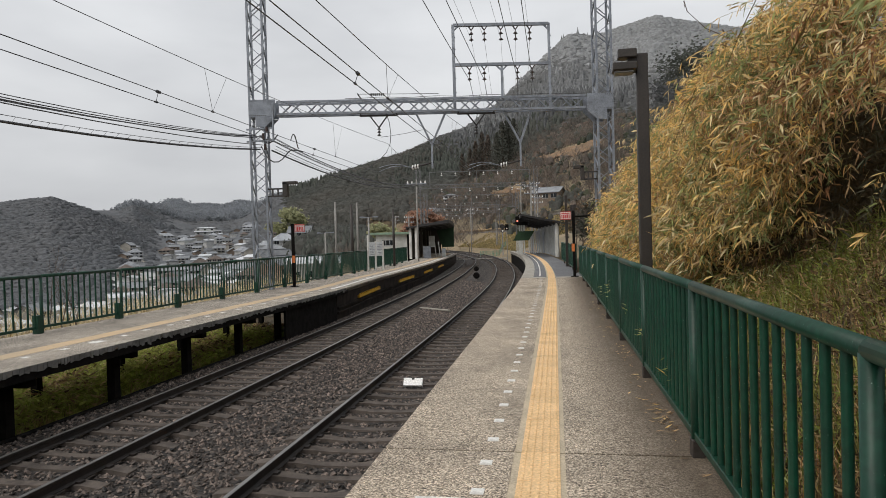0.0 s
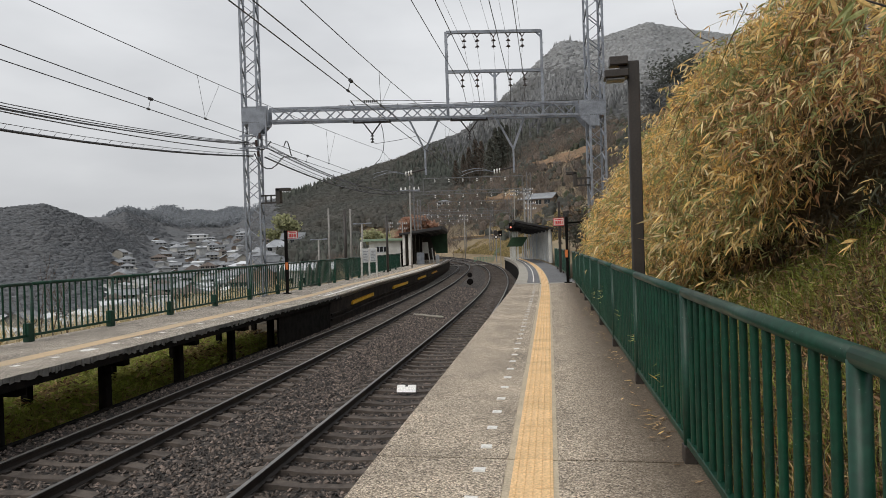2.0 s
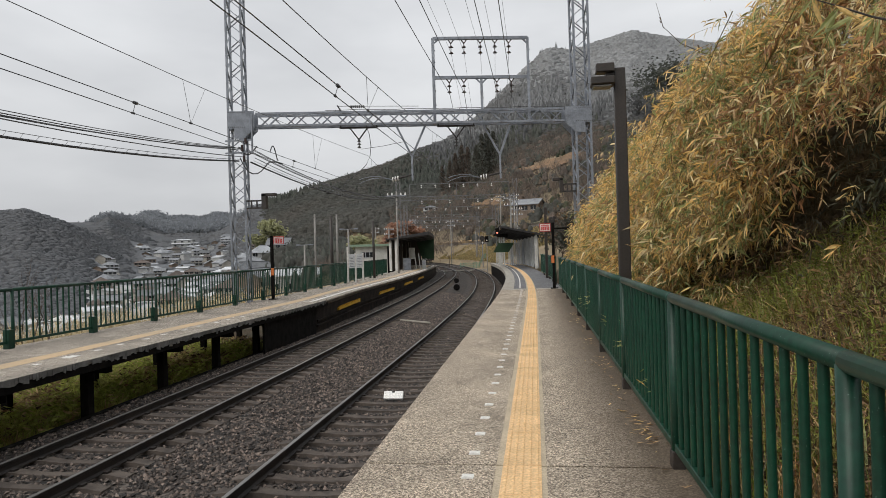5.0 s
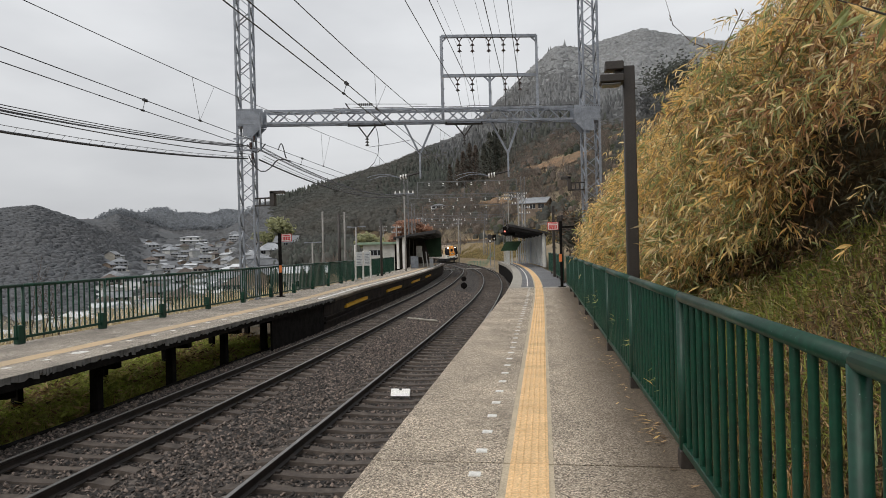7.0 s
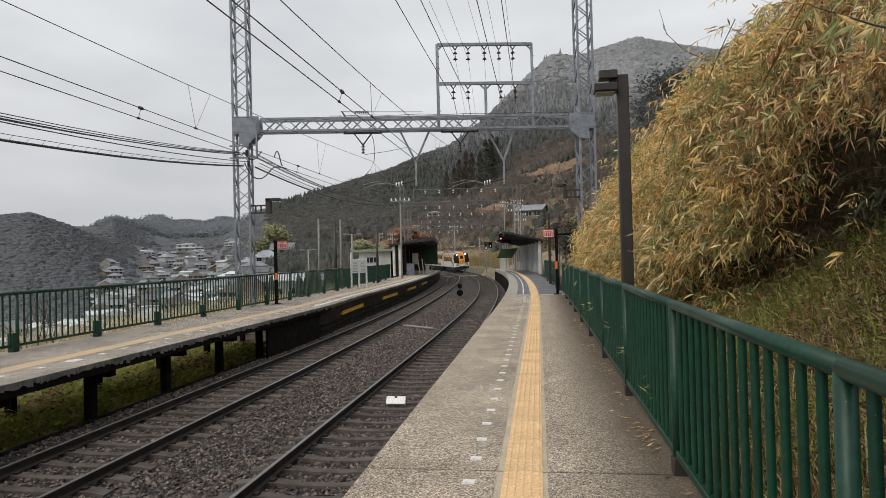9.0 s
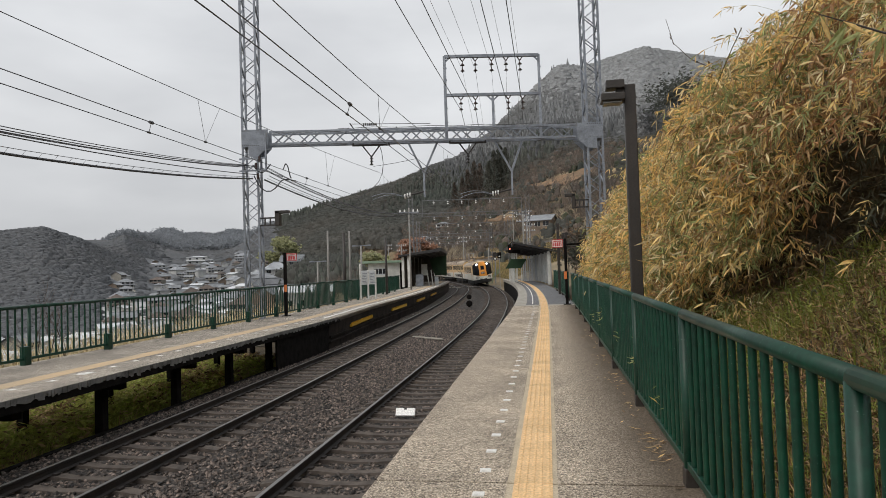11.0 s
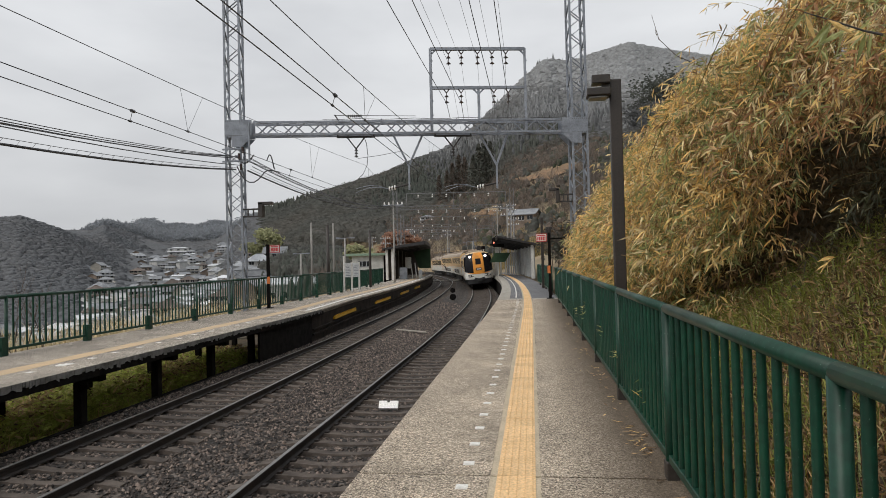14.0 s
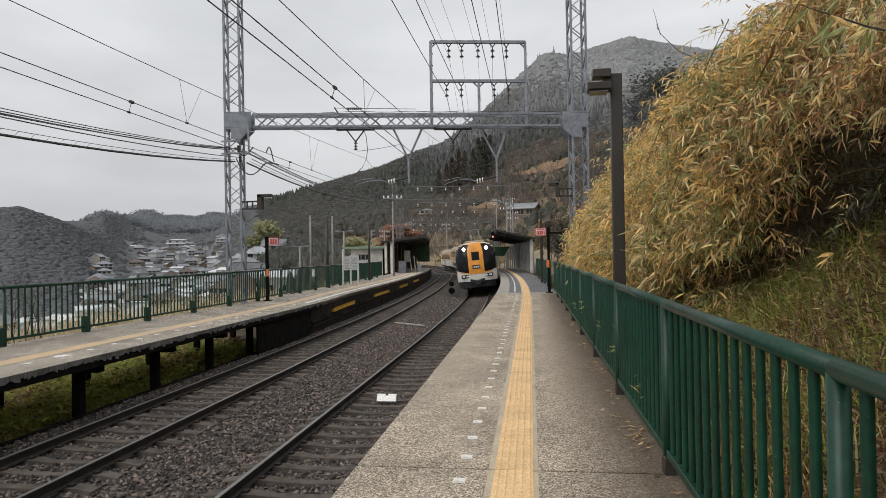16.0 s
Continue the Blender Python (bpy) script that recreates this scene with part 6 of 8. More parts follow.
    lampm = bpy.data.materials.new("red_signal_glow")
    lampm.use_nodes = True
    pr = lampm.node_tree.nodes["Principled BSDF"]
    pr.inputs["Base Color"].default_value = (0.5, 0.05, 0.04, 1)
    pr.inputs["Emission Color"].default_value = (1, 0.3, 0.2, 1)
    pr.inputs["Emission Strength"].default_value = 1.2
    sg = thing("repeater_signal", "lit red departure signal hung under the shelter roof", "signal", tpose(54.4, 1.3, 3.12))
    bm = bmesh.new()
    box(bm, -0.16, -0.1, -0.34, 0.16, 0.1, 0.34, 0.03)
    bar(bm, (0, 0, 0.3), (0.3, 0, 0.6), 0.06)
    part("housing", bm, M["wood_black"], sg)
    bm = bmesh.new()
    tube(bm, [(0, -0.12, -0.05), (0, -0.1, -0.05)], 0.075, 12)
    part("lens", bm, lampm, sg, "glowing red lens")


build_right_shelter()


def build_post_signal():
    top = thing("post_signal", "slim grey signal post with a dark lamp head", "signal", tpose(90, 2.0, 0))
    bm = bmesh.new()
    tube(bm, [(0, 0, -1.6), (0, 0, 3.6)], 0.06, 8)
    part("post", bm, POLE, top)
    bm = bmesh.new()
    box(bm, -0.26, -0.12, 2.75, 0.26, 0.1, 3.6, 0.06)
    head = part("lamp_head", bm, M["wood_black"], top)
    bm = bmesh.new()
    tube(bm, [(0, -0.14, 3.0), (0, -0.125, 3.0)], 0.09, 10)
    part("lens", bm, M["porcelain"], head, "pale lens")
    # low green mesh fence at the foot of the grassy mound
    f = thing("mesh_fence", "low pale green mesh fence below the grassy mound", "fence")
    pts = []
    for k in range(9):
        az, r = radians(-6.6 + 0.28 * k), 116 + 0.6 * k
        x, y = r * math.sin(az), r * math.cos(az)
        pts.append(Vector((x, y, float(land(x, y)) - 0.1)))
    for p in pts:
        bm = bmesh.new()
        bar(bm, p, p + Vector((0, 0, 1.25)), 0.06)
        part("post", bm, MESH_GREEN, f)
    for p, q in zip(pts, pts[1:]):
        bm = bmesh.new()
        for j in range(7):
            a = p + (q - p) * (j + 0.5) / 7
            bar(bm, a + Vector((0, 0, 0.15)), a + Vector((0, 0, 1.15)), 0.03)
        for z in (0.15, 0.65, 1.15):
            bar(bm, p + Vector((0, 0, z)), q + Vector((0, 0, z)), 0.03)
        part("mesh_panel", bm, MESH_GREEN, f)


MESH_GREEN = mat("pale_green_mesh", (0.2, 0.36, 0.27), (0.15, 0.28, 0.21), 0.6, scale=2, fine=10)
build_post_signal()


def build_left_station():
    a = tpose(64, 0).inverted()

    def loc(bm):
        for v in bm.verts:
            v.co = a @ v.co
        return bm
    top = thing("platform_shelter", "dark-roofed waiting shelter with white posts on the far platform", "shelter", tpose(64, 0))
    bm = bmesh.new()
    sweep(bm, [(-9.7, 2.95), (-9.7, 3.1), (-5.3, 3.75), (-5.3, 3.4)], 66, 104, 2.0)
    roof = part("roof", loc(bm), ROOF_DARK, top, "dark mono-pitch roof")
    bm = bmesh.new()
    sweep(bm, [(-9.76, 2.84), (-9.76, 3.14), (-9.66, 3.14), (-9.66, 2.84)], 66, 93, 2.0)
    part("gutter", loc(bm), M["brown_paint"], roof)
    for s in (66.5, 72, 78, 84, 90, 97):
        for o, z in ((-9.35, 2.95), (-8.75, 3.05)):
            bm = bmesh.new()
            p = tp(s, o)
            box(bm, p.x - 0.12, p.y - 0.12, LEFT, p.x + 0.12, p.y + 0.12, z)
            part("post", loc(bm), WALL_WHITE if s < 70 else M["brown_paint"], top, "white-painted post" if s < 70 else "dark brown post")
        bm = bmesh.new()
        bar(bm, tp(s, -9.65, 2.88), tp(s, -5.7, 3.42), 0.12, 0.2)
        part("rafter", loc(bm), ROOF_DARK, top)
    bm = bmesh.new()
    sweep(bm, [(-9.65, LEFT), (-9.65, 2.9), (-9.55, 2.9), (-9.55, LEFT)], 68, 93, 2.0)
    part("back_wall", loc(bm), M["brown_paint"], top, "dark timber back wall")
    bm = bmesh.new()
    sweep(bm, [(-6.9, 0.75), (-7.6, 2.9), (-5.35, 3.3), (-5.35, 0.75)], 84, 84.2, 0.2)
    part("hanging_board", loc(bm), PANEL_GREEN, top, "dark green hanging board")
    bm = bmesh.new()
    sweep(bm, [(-8.2, LEFT), (-8.2, 1.05), (-7.4, 1.05), (-7.4, LEFT)], 68, 68.2, 0.2)
    part("wind_screen", loc(bm), M["steel"], top, "grey metal wind screen")
    bm = bmesh.new()
    sweep(bm, [(-7.9, 0.9), (-7.9, 2.15), (-7.25, 2.15), (-7.25, 0.9)], 72, 72.2, 0.2)
    part("partition", loc(bm), WALL_WHITE, top, "white partition panel")
    bm = bmesh.new()
    sweep(bm, [(-9.5, LEFT), (-9.5, 2.95), (-5.9, 3.3), (-5.9, 2.3), (-7.2, 2.3), (-7.2, LEFT)], 92, 92.2, 0.2)
    part("end_wall", loc(bm), M["brown_paint"], top, "dark timber end wall")
    for k in range(2):
        bm = bmesh.new()
        p = tp(70, -6.95 + 0.3 * k)
        bar(bm, (p.x + 0.12 * k, p.y, LEFT), (p.x - 0.25 + 0.2 * k, p.y, 2.0 - 0.5 * k), 0.09)
        part("stair_rail", loc(bm), WALL_WHITE, top, "white slanting stair rail")
    # ticket gate cabinets
    for o in (-6.75,):
        g = thing("platform_cabinet", "small white cabinet under the shelter", "cabinet", tpose(70.5, o + 0.6, LEFT))
        bm = bmesh.new()
        box(bm, -0.2, -0.2, 0, 0.2, 0.2, 0.95, 0.02)
        part("body", bm, WALL_WHITE, g)
        bm = bmesh.new()
        box(bm, -0.16, -0.21, 0.45, 0.16, -0.201, 0.85)
        part("door", bm, WALL_GREY, g)
    # the white station building behind
    b = thing("station_building", "low white plastered station building with pale green eaves", "building", tpose(80, -11.9, 0.45, 2))
    bm = bmesh.new()
    box(bm, -2.7, -4, -4.5, 1.0, 6, 2.0)
    part("wall", bm, WALL_WHITE, b)
    bm = bmesh.new()
    box(bm, -3.4, -4.6, 2.0, 2.6, 6.5, 2.28, 0.02)
    roof = part("roof", bm, TRIM_GREEN, b, "flat roof with pale green fascia")
    for x0, x1 in ((-2.0, -0.55),):
        bm = bmesh.new()
        box(bm, x0, -4.03, 0.75, x1, -3.98, 1.35)
        w = part("window", bm, GLASS, b, "dark window")
        bm = bmesh.new()
        for k in range(4):
            box(bm, x0 + (x1 - x0) * k / 3 - 0.03, -4.06, 0.7, x0 + (x1 - x0) * k / 3 + 0.03, -4.031, 1.4)
        box(bm, x0 - 0.05, -4.06, 0.66, x1 + 0.05, -4.031, 0.72)
        part("window_frame", bm, WALL_GREY, w)
    # solid black block: the opening's unlit inside is put into its colour
    bm = bmesh.new()
    box(bm, 1.0, -3.6, -4.5, 2.3, 5.8, 2.0)
    part("doorway", bm, M["wood_black"], b, "doorway filled with a black block for its unlit inside")


build_left_station()


def build_walkway():
    """Planks across both tracks beyond the platforms' ends, edged with white."""
    top = thing("track_crossing", "plank walkway across the tracks beyond the platform ends", "crossing", kind="structure")
    for o0, o1 in ((-6.3, -4.82), (-4.62, -3.34), (-3.14, -0.84), (-0.64, 0.64), (0.84, 2.6)):
        for k in range(4):
            bm = bmesh.new()
            z = RAIL - 0.02
            sweep(bm, [(o0, z - 0.1), (o0, z), (o1, z), (o1, z - 0.1)], 96.2 + 0.5 * k, 96.66 + 0.5 * k, 0.5)
            part("plank", bm, M["edge_concrete"] if k in (0, 3) else M["sleeper"], top)


build_walkway()


# ---- the town, the woods ----
# tile colours lifted to carry the sky's reflection on wet roofs
ROOFS = [mat("grey_roof_tile", (0.19, 0.2, 0.21), (0.13, 0.137, 0.147), 0.4, scale=0.6, fine=4, spread=0.35), mat("blue_grey_roof_tile", (0.3, 0.315, 0.335), (0.2, 0.213, 0.23), 0.4, scale=0.6, fine=4, spread=0.3), mat("brown_roof_tile", (0.12, 0.092, 0.076), (0.085, 0.066, 0.056), 0.6, scale=0.6, fine=4, spread=0.3), mat("pale_sheet_roof", (0.6, 0.62, 0.64), (0.48, 0.5, 0.52), 0.4, scale=0.6, fine=4, spread=0.2)]
WALLS = [mat("cream_wall", (0.33, 0.31, 0.27), (0.25, 0.235, 0.205), 0.8, scale=0.5, fine=6, spread=0.25), mat("white_wall", (0.5, 0.5, 0.49), (0.38, 0.38, 0.37), 0.8, scale=0.5, fine=6, spread=0.2), mat("brown_wall", (0.22, 0.17, 0.13), (0.15, 0.115, 0.09), 0.8, scale=0.5, fine=6, spread=0.25)]


def house(w, d, h, pitch, roof, wall, storeys, hip, label):
    """A gabled or hipped house with eaves, windows on each storey and a ridge."""
    top = thing("house", label, "house", group="houses of the town")
    bm = bmesh.new()
    box(bm, -w / 2, -d / 2, -2.5, w / 2, d / 2, h)
    if not hip:
        for x in (-w / 2, w / 2 - 0.02):
            a = [bm.verts.new(p) for p in ((x, -d / 2, h), (x, d / 2, h), (x, 0, h + pitch * 0.93))]
            b = [bm.verts.new((p.co.x + 0.02, p.co.y, p.co.z)) for p in a]
            bm.faces.new(a)
            bm.faces.new(b[::-1])
    part("wall", bm, wall, top)
    bm = bmesh.new()
    e, t = 0.55, 0.16
    inset = d / 2 if hip else -e
    for zo in (0, 1):
        z = t * zo
        q = [bm.verts.new(p) for p in ((-w / 2 - e, -d / 2 - e, h - 0.18 + z), (w / 2 + e, -d / 2 - e, h - 0.18 + z), (w / 2 + e, d / 2 + e, h - 0.18 + z), (-w / 2 - e, d / 2 + e, h - 0.18 + z), (-w / 2 + inset, 0, h + pitch + z), (w / 2 - inset, 0, h + pitch + z))]
        fs = ((0, 1, 5, 4), (2, 3, 4, 5), (1, 2, 5), (3, 0, 4)) if hip else ((0, 1, 5, 4), (2, 3, 4, 5))
        for f in fs:
            bm.faces.new([q[i] for i in (f if zo else f[::-1])])
        if zo == 0:
            low = q
        else:
            ring = (0, 1, 2, 3) if hip else (0, 1, 5, 2, 3, 4)
            for i in range(len(ring)):
                a, b = ring[i], ring[(i + 1) % len(ring)]
                bm.faces.new((low[a], low[b], q[b], q[a]))
    rf = part("roof", bm, roof, top)
    bm = bmesh.new()
    bar(bm, (-w / 2 + inset, 0, h + pitch + t), (w / 2 - inset, 0, h + pitch + t), 0.3, 0.22)
    part("ridge", bm, roof, rf)
    if storeys == 2:
        bm = bmesh.new()
        for y0, y1 in ((-d / 2 - 1.3, -d / 2),):
            q = [bm.verts.new(p) for p in ((-w / 2 - 0.4, y0, h * 0.46), (w / 2 + 0.4, y0, h * 0.46), (w / 2 + 0.4, y1, h * 0.46 + 0.5), (-w / 2 - 0.4, y1, h * 0.46 + 0.5))]
            r = [bm.verts.new(v.co + Vector((0, 0, 0.12))) for v in q]
            bm.faces.new(q[::-1])
            bm.faces.new(r)
            for i in range(4):
                bm.faces.new((q[i], q[(i + 1) % 4], r[(i + 1) % 4], r[i]))
        part("porch_roof", bm, roof, top)
    for st in range(storeys):
        z0 = 0.9 + st * (h / storeys)
        for k in range(3):
            x = -w / 2 + w * (k + 0.5) / 3
            bm = bmesh.new()
            box(bm, x - 0.75, -d / 2 - 0.04, z0, x + 0.75, -d / 2 + 0.02, z0 + 1.1)
            win = part("window", bm, GLASS, top)
            bm = bmesh.new()
            box(bm, x - 0.82, -d / 2 - 0.07, z0 - 0.08, x + 0.82, -d / 2 - 0.041, z0)
            box(bm, x - 0.03, -d / 2 - 0.06, z0, x + 0.03, -d / 2 - 0.041, z0 + 1.1)
            part("sill", bm, WALLS[1], win)
    return top


def build_town():
    rng = random.Random(12)
    kinds = [house(7.5, 6, 4.4, 2.2, ROOFS[0], WALLS[0], 2, False, "two-storey house with grey tiled gable roof and cream walls"),
             house(8.5, 6.5, 4.4, 2.3, ROOFS[1], WALLS[1], 2, True, "two-storey white house with blue-grey hipped tile roof"),
             house(9, 6, 3.0, 1.8, ROOFS[0], WALLS[2], 1, False, "low house with dark grey tiled roof and brown walls"),
             house(7, 6, 4.3, 2.0, ROOFS[2], WALLS[0], 2, True, "two-storey house with brown tiled hipped roof"),
             house(10, 6.5, 3.6, 1.0, ROOFS[3], WALLS[1], 1, False, "low white shed with pale sheet-metal roof")]
    spots = []

    def put(az, r, kind, rz, lift=0.0):
        x, y = r * math.sin(radians(az)), r * math.cos(radians(az))
        grow = rng.uniform(0.62, 0.95)
        m = Matrix.Translation((x, y, float(land(x, y)) + lift)) @ Matrix.Rotation(radians(rz), 4, "Z")
        spots.append((x, y))
        if not kind.get("placed"):
            kind["placed"] = 1
            kind.matrix_basis = m
            return kind
        ob = copy_thing(kind, m)
        ob.scale = (grow * rng.uniform(0.85, 1.2), grow, grow * rng.uniform(0.82, 1.05))
        return ob

    kinds.append(house(7, 5, 2.4, 1.3, ROOFS[1], WALLS[2], 1, False, "small low house with blue-grey roof on the terraced slope"))
    kinds.append(house(7, 5.5, 4.8, 1.3, ROOFS[0], WALLS[1], 2, True, "small white house with grey hipped roof among trees"))
    put(-23.9, 150, kinds[2], 75)
    put(-21.4, 130, kinds[4], 25)
    put(-23.7, 225, kinds[1], 30)
    put(-22.3, 236, kinds[0], 10)
    big = house(15, 8, 5.5, 0.5, ROOFS[3], WALLS[1], 2, True, "large flat white building among the houses")
    x, y = 530 * math.sin(radians(-30)), 530 * math.cos(radians(-30))
    big.matrix_basis = Matrix.Translation((x, y, float(land(x, y)) + 1)) @ Matrix.Rotation(radians(20), 4, "Z")
    spots.append((x, y))
    tries = 0
    while len(spots) < 128 and tries < 9000:
        tries += 1
        az, r = rng.uniform(-46, -24.5), rng.uniform(125, 300)
        if az < -36.5 and r > 190:
            continue
        x, y = r * math.sin(radians(az)), r * math.cos(radians(az))
        if min(math.hypot(x - a, y - b) for a, b in spots) < 8.6 or abs(az + 34.2) < 0.9:
            continue
        put(az, r, rng.choice((kinds[0], kinds[1], kinds[2], kinds[3], kinds[4], kinds[4], kinds[4], kinds[6])), rng.choice((20, 35, 110, 70, -40, 150)) + rng.uniform(-15, 15))
    put(-0.5, 172, kinds[5], -20)
    put(-9.1, 288, kinds[6], 10)
    put(-10.4, 250, kinds[5], 25)
    tries = 0
    while len(spots) < 205 and tries < 9000:
        tries += 1
        az, r = rng.uniform(-45, -23), 295 + 230 * rng.random() ** 0.8
        if az < -36.3 or (az < -34 and r > 400) or (az > -26.5 and r > 330):
            continue
        x, y = r * math.sin(radians(az)), r * math.cos(radians(az))
        if min(math.hypot(x - a, y - b) for a, b in spots) < 10.5 or (abs(az + 34.2) < 0.9):
            continue
        put(az, r, rng.choice(kinds), rng.choice((20, 35, 110, 65, -55, 140)) + rng.uniform(-15, 15))
    for k in kinds:
        if k.get("placed"):
            del k["placed"]
    # the lane through the valley
    bm = bmesh.new()
    prev = None
    for r in range(120, 430, 10):
        az = radians(-34.2 + 1.1 * math.sin(r / 70))
        row = []
        for dx in (-2.6, 2.6):
            x, y = r * math.sin(az) + dx, r * math.cos(az) + dx * 0.5
            row.append(bm.verts.new((x, y, float(land(x, y)) + 0.35)))
        if prev:
            bm.faces.new((prev[0], prev[1], row[1], row[0]))
        prev = row
    tagged(finish("road", bm, M["edge_concrete"]), "pale lane running through the valley town", "road", kind="structure")
    return spots


SPOTS = build_town()


def field_front(az, which):
    """How far off the lower edge of a dry field lies, by bearing."""
    if which == 0:
        return np.interp(az, (-2.2, -0.5, 1.5, 4.2), (252, 219, 203, 196))
    return np.interp(az, (-5.6, -4.5, -3), (225, 208, 195))


def in_field(az, r):
    """The dry fields on the slope, kept clear of trees."""
    a, b = field_front(az, 0), field_front(az, 1)
    return ((az > -2.4) & (az < 4.4) & (r > a - 3) & (r < a + 21)) | ((az > -5.8) & (az < -2.7) & (r > b - 9) & (r < b + 13))


def build_woods():
    """Crowns of the wooded hills, each a small uneven clump or cone."""
    rng = np.random.RandomState(77)
    extra = 26000
    n = 75000 + extra
    az = np.concatenate([rng.uniform(-47, 19, n - extra), rng.uniform(-47, -33, extra)])
    r = np.sqrt(rng.uniform(90 ** 2, 790 ** 2, n))
    x, y = r * np.sin(np.radians(az)), r * np.cos(np.radians(az))
    keep = np.ones(n, bool)
    keep &= ~((az > -45) & (az < -23.5) & (r < np.interp(az, (-45, -38, -36, -30, -24), (232, 232, 360, 470, 400))) & ((rng.uniform(0, 1, n) > 0.2) | (r < 190)))
    keep &= ~((az > -24) & (az < -12) & (r < np.interp(az, (-24, -19, -12), (165, 150, 130))) & (rng.uniform(0, 1, n) > 0.1))
    keep &= ~((az > -12) & (r < 330) & (rng.uniform(0, 1, n) > 0.75))
    keep &= ~in_field(az, r)
    keep &= ~((az > 3) & (r < 130)) & ~((az > -13) & (r < 142))
    keep &= ~((r > 470) & (rng.uniform(0, 1, n) < 0.3))
    hs = np.array(SPOTS)
    d2 = ((x[:, None] - hs[None, :, 0]) ** 2 + (y[:, None] - hs[None, :, 1]) ** 2).min(1)
    keep &= d2 > 8 ** 2
    # clear of the railway
    rho = np.hypot(x - (MID - RADIUS), y - BEND) - RADIUS
    keep &= ~((rho > -15) & (rho < 12) & (y > 0) & (y < 300))
    x, y, az, r = x[keep], y[keep], az[keep], r[keep]
    k = len(x)
    z = land(x, y)
    patch = np.sin(x * 0.021 + 2) + np.sin(y * 0.017 + x * 0.009) + rng.normal(0, 0.55, k)
    conifer = np.where(az < -23.5, patch > 9, np.where((az < -8) & (r < 420), patch > 1.3, patch > 1.2))
    terrace = (az > -13) & (r < 330)
    conifer &= ~terrace | (rng.uniform(0, 1, k) < 0.06)
    size = rng.uniform(0.75, 1.3, k) * np.interp(r, (90, 300, 780), (0.5, 0.62, 0.85)) * np.where(terrace, rng.uniform(0.28, 0.62, k), 1.0)
    soft = (r > 330) | (az < -23.5)
    size = np.where(az < -33, size * 0.62, size)
    hgt = np.where(conifer, np.where(az < -3, 8.5, 9.5), np.where(soft, 7.0, 8.0)) * size
    wid = np.where(conifer, 2.7, np.where(soft, 4.8, 3.9)) * size
    m = 9
    wid = np.where(soft & ~conifer, wid * 1.3, wid)
    z = z - np.where(soft & ~conifer, rng.uniform(0.42, 0.7, k) * hgt, 0)
    t = rng.uniform(0.08, 1.0, (k, m))
    lim = np.where(conifer[:, None], 1.08 - t, np.sqrt(np.clip(1.02 - (t * 1.6 - 0.75) ** 2, 0.05, 1)))
    a = rng.uniform(0, 6.28, (k, m))
    q = rng.uniform(0.75, 1.12, (k, m)) * lim * wid[:, None]
    centre = np.stack([x[:, None] + np.cos(a) * q, y[:, None] + np.sin(a) * q, z[:, None] + t * hgt[:, None]], -1)
    reach = (wid * np.where(soft, np.where(az < -23.5, 0.17, 0.12), 0.2))[:, None, None, None]
    v = centre[:, :, None, :] + rng.normal(0, 0.6, (k, m, 3, 3)) * reach * np.array((1, 1, 1.25))
    # the crown's uneven body: two rings and a tip
    body = np.empty((k, 13, 3))
    turn0 = rng.uniform(0, 6.28, k)
    for j, (tc_, tr_, cone, round_) in enumerate(((0.1, 0.14, 0.95, 0.9), (0.58, 0.68, 0.48, 0.8))):
        tt = np.where(conifer, tc_, tr_)
        for i in range(6):
            ang = turn0 + i * 1.047 + rng.normal(0, 0.14, k) + 0.5 * j
            rad = wid * np.where(conifer, cone, round_) * rng.uniform(0.68, 1.15, k)
            body[:, j * 6 + i] = np.stack([x + np.cos(ang) * rad, y + np.sin(ang) * rad, z + hgt * (tt + rng.normal(0, 0.06, k))], -1)
    body[:, 12] = np.stack([x + rng.normal(0, 0.12, k) * wid, y + rng.normal(0, 0.12, k) * wid, z + hgt * np.where(conifer, 1.05, 0.92)], -1)
    nv = m * 3 + 13
    v = np.concatenate([body, v.reshape(k, m * 3, 3)], 1)
    quads = []
    for i in range(6):
        o = (i + 1) % 6
        quads += [(i, o, 6 + o), (i, 6 + o, 6 + i), (6 + i, 6 + o, 12)]
    quads += [(13 + 3 * i, 14 + 3 * i, 15 + 3 * i) for i in range(m)]
    # paler wood colours with height and towards the right peak: painted mist
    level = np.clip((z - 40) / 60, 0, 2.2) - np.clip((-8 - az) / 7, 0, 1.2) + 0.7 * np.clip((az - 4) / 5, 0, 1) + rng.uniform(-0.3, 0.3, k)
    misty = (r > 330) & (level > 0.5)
    zones = (("valley_woods", az < -23.5, [M["valley_woods"], M["woods"]], "winter woods on the valley hills, greyed with painted haze"),
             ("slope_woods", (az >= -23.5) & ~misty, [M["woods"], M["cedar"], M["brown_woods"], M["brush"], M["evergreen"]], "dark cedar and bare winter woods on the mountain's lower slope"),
             ("mountain_woods", (az >= -23.5) & misty, [M["dim_woods"], M["haze_tinted_woods"], M["mist_tinted_woods"]], "mountain-top woods with mist painted into their pale colour"))
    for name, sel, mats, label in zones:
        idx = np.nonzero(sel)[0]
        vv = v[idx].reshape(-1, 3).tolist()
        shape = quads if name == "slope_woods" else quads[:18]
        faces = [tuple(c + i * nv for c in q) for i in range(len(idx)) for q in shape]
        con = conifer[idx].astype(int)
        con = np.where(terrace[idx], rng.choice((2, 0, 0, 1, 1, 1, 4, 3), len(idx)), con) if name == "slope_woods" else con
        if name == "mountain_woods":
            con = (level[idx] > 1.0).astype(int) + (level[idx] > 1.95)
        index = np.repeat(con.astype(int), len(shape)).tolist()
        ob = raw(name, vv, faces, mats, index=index)
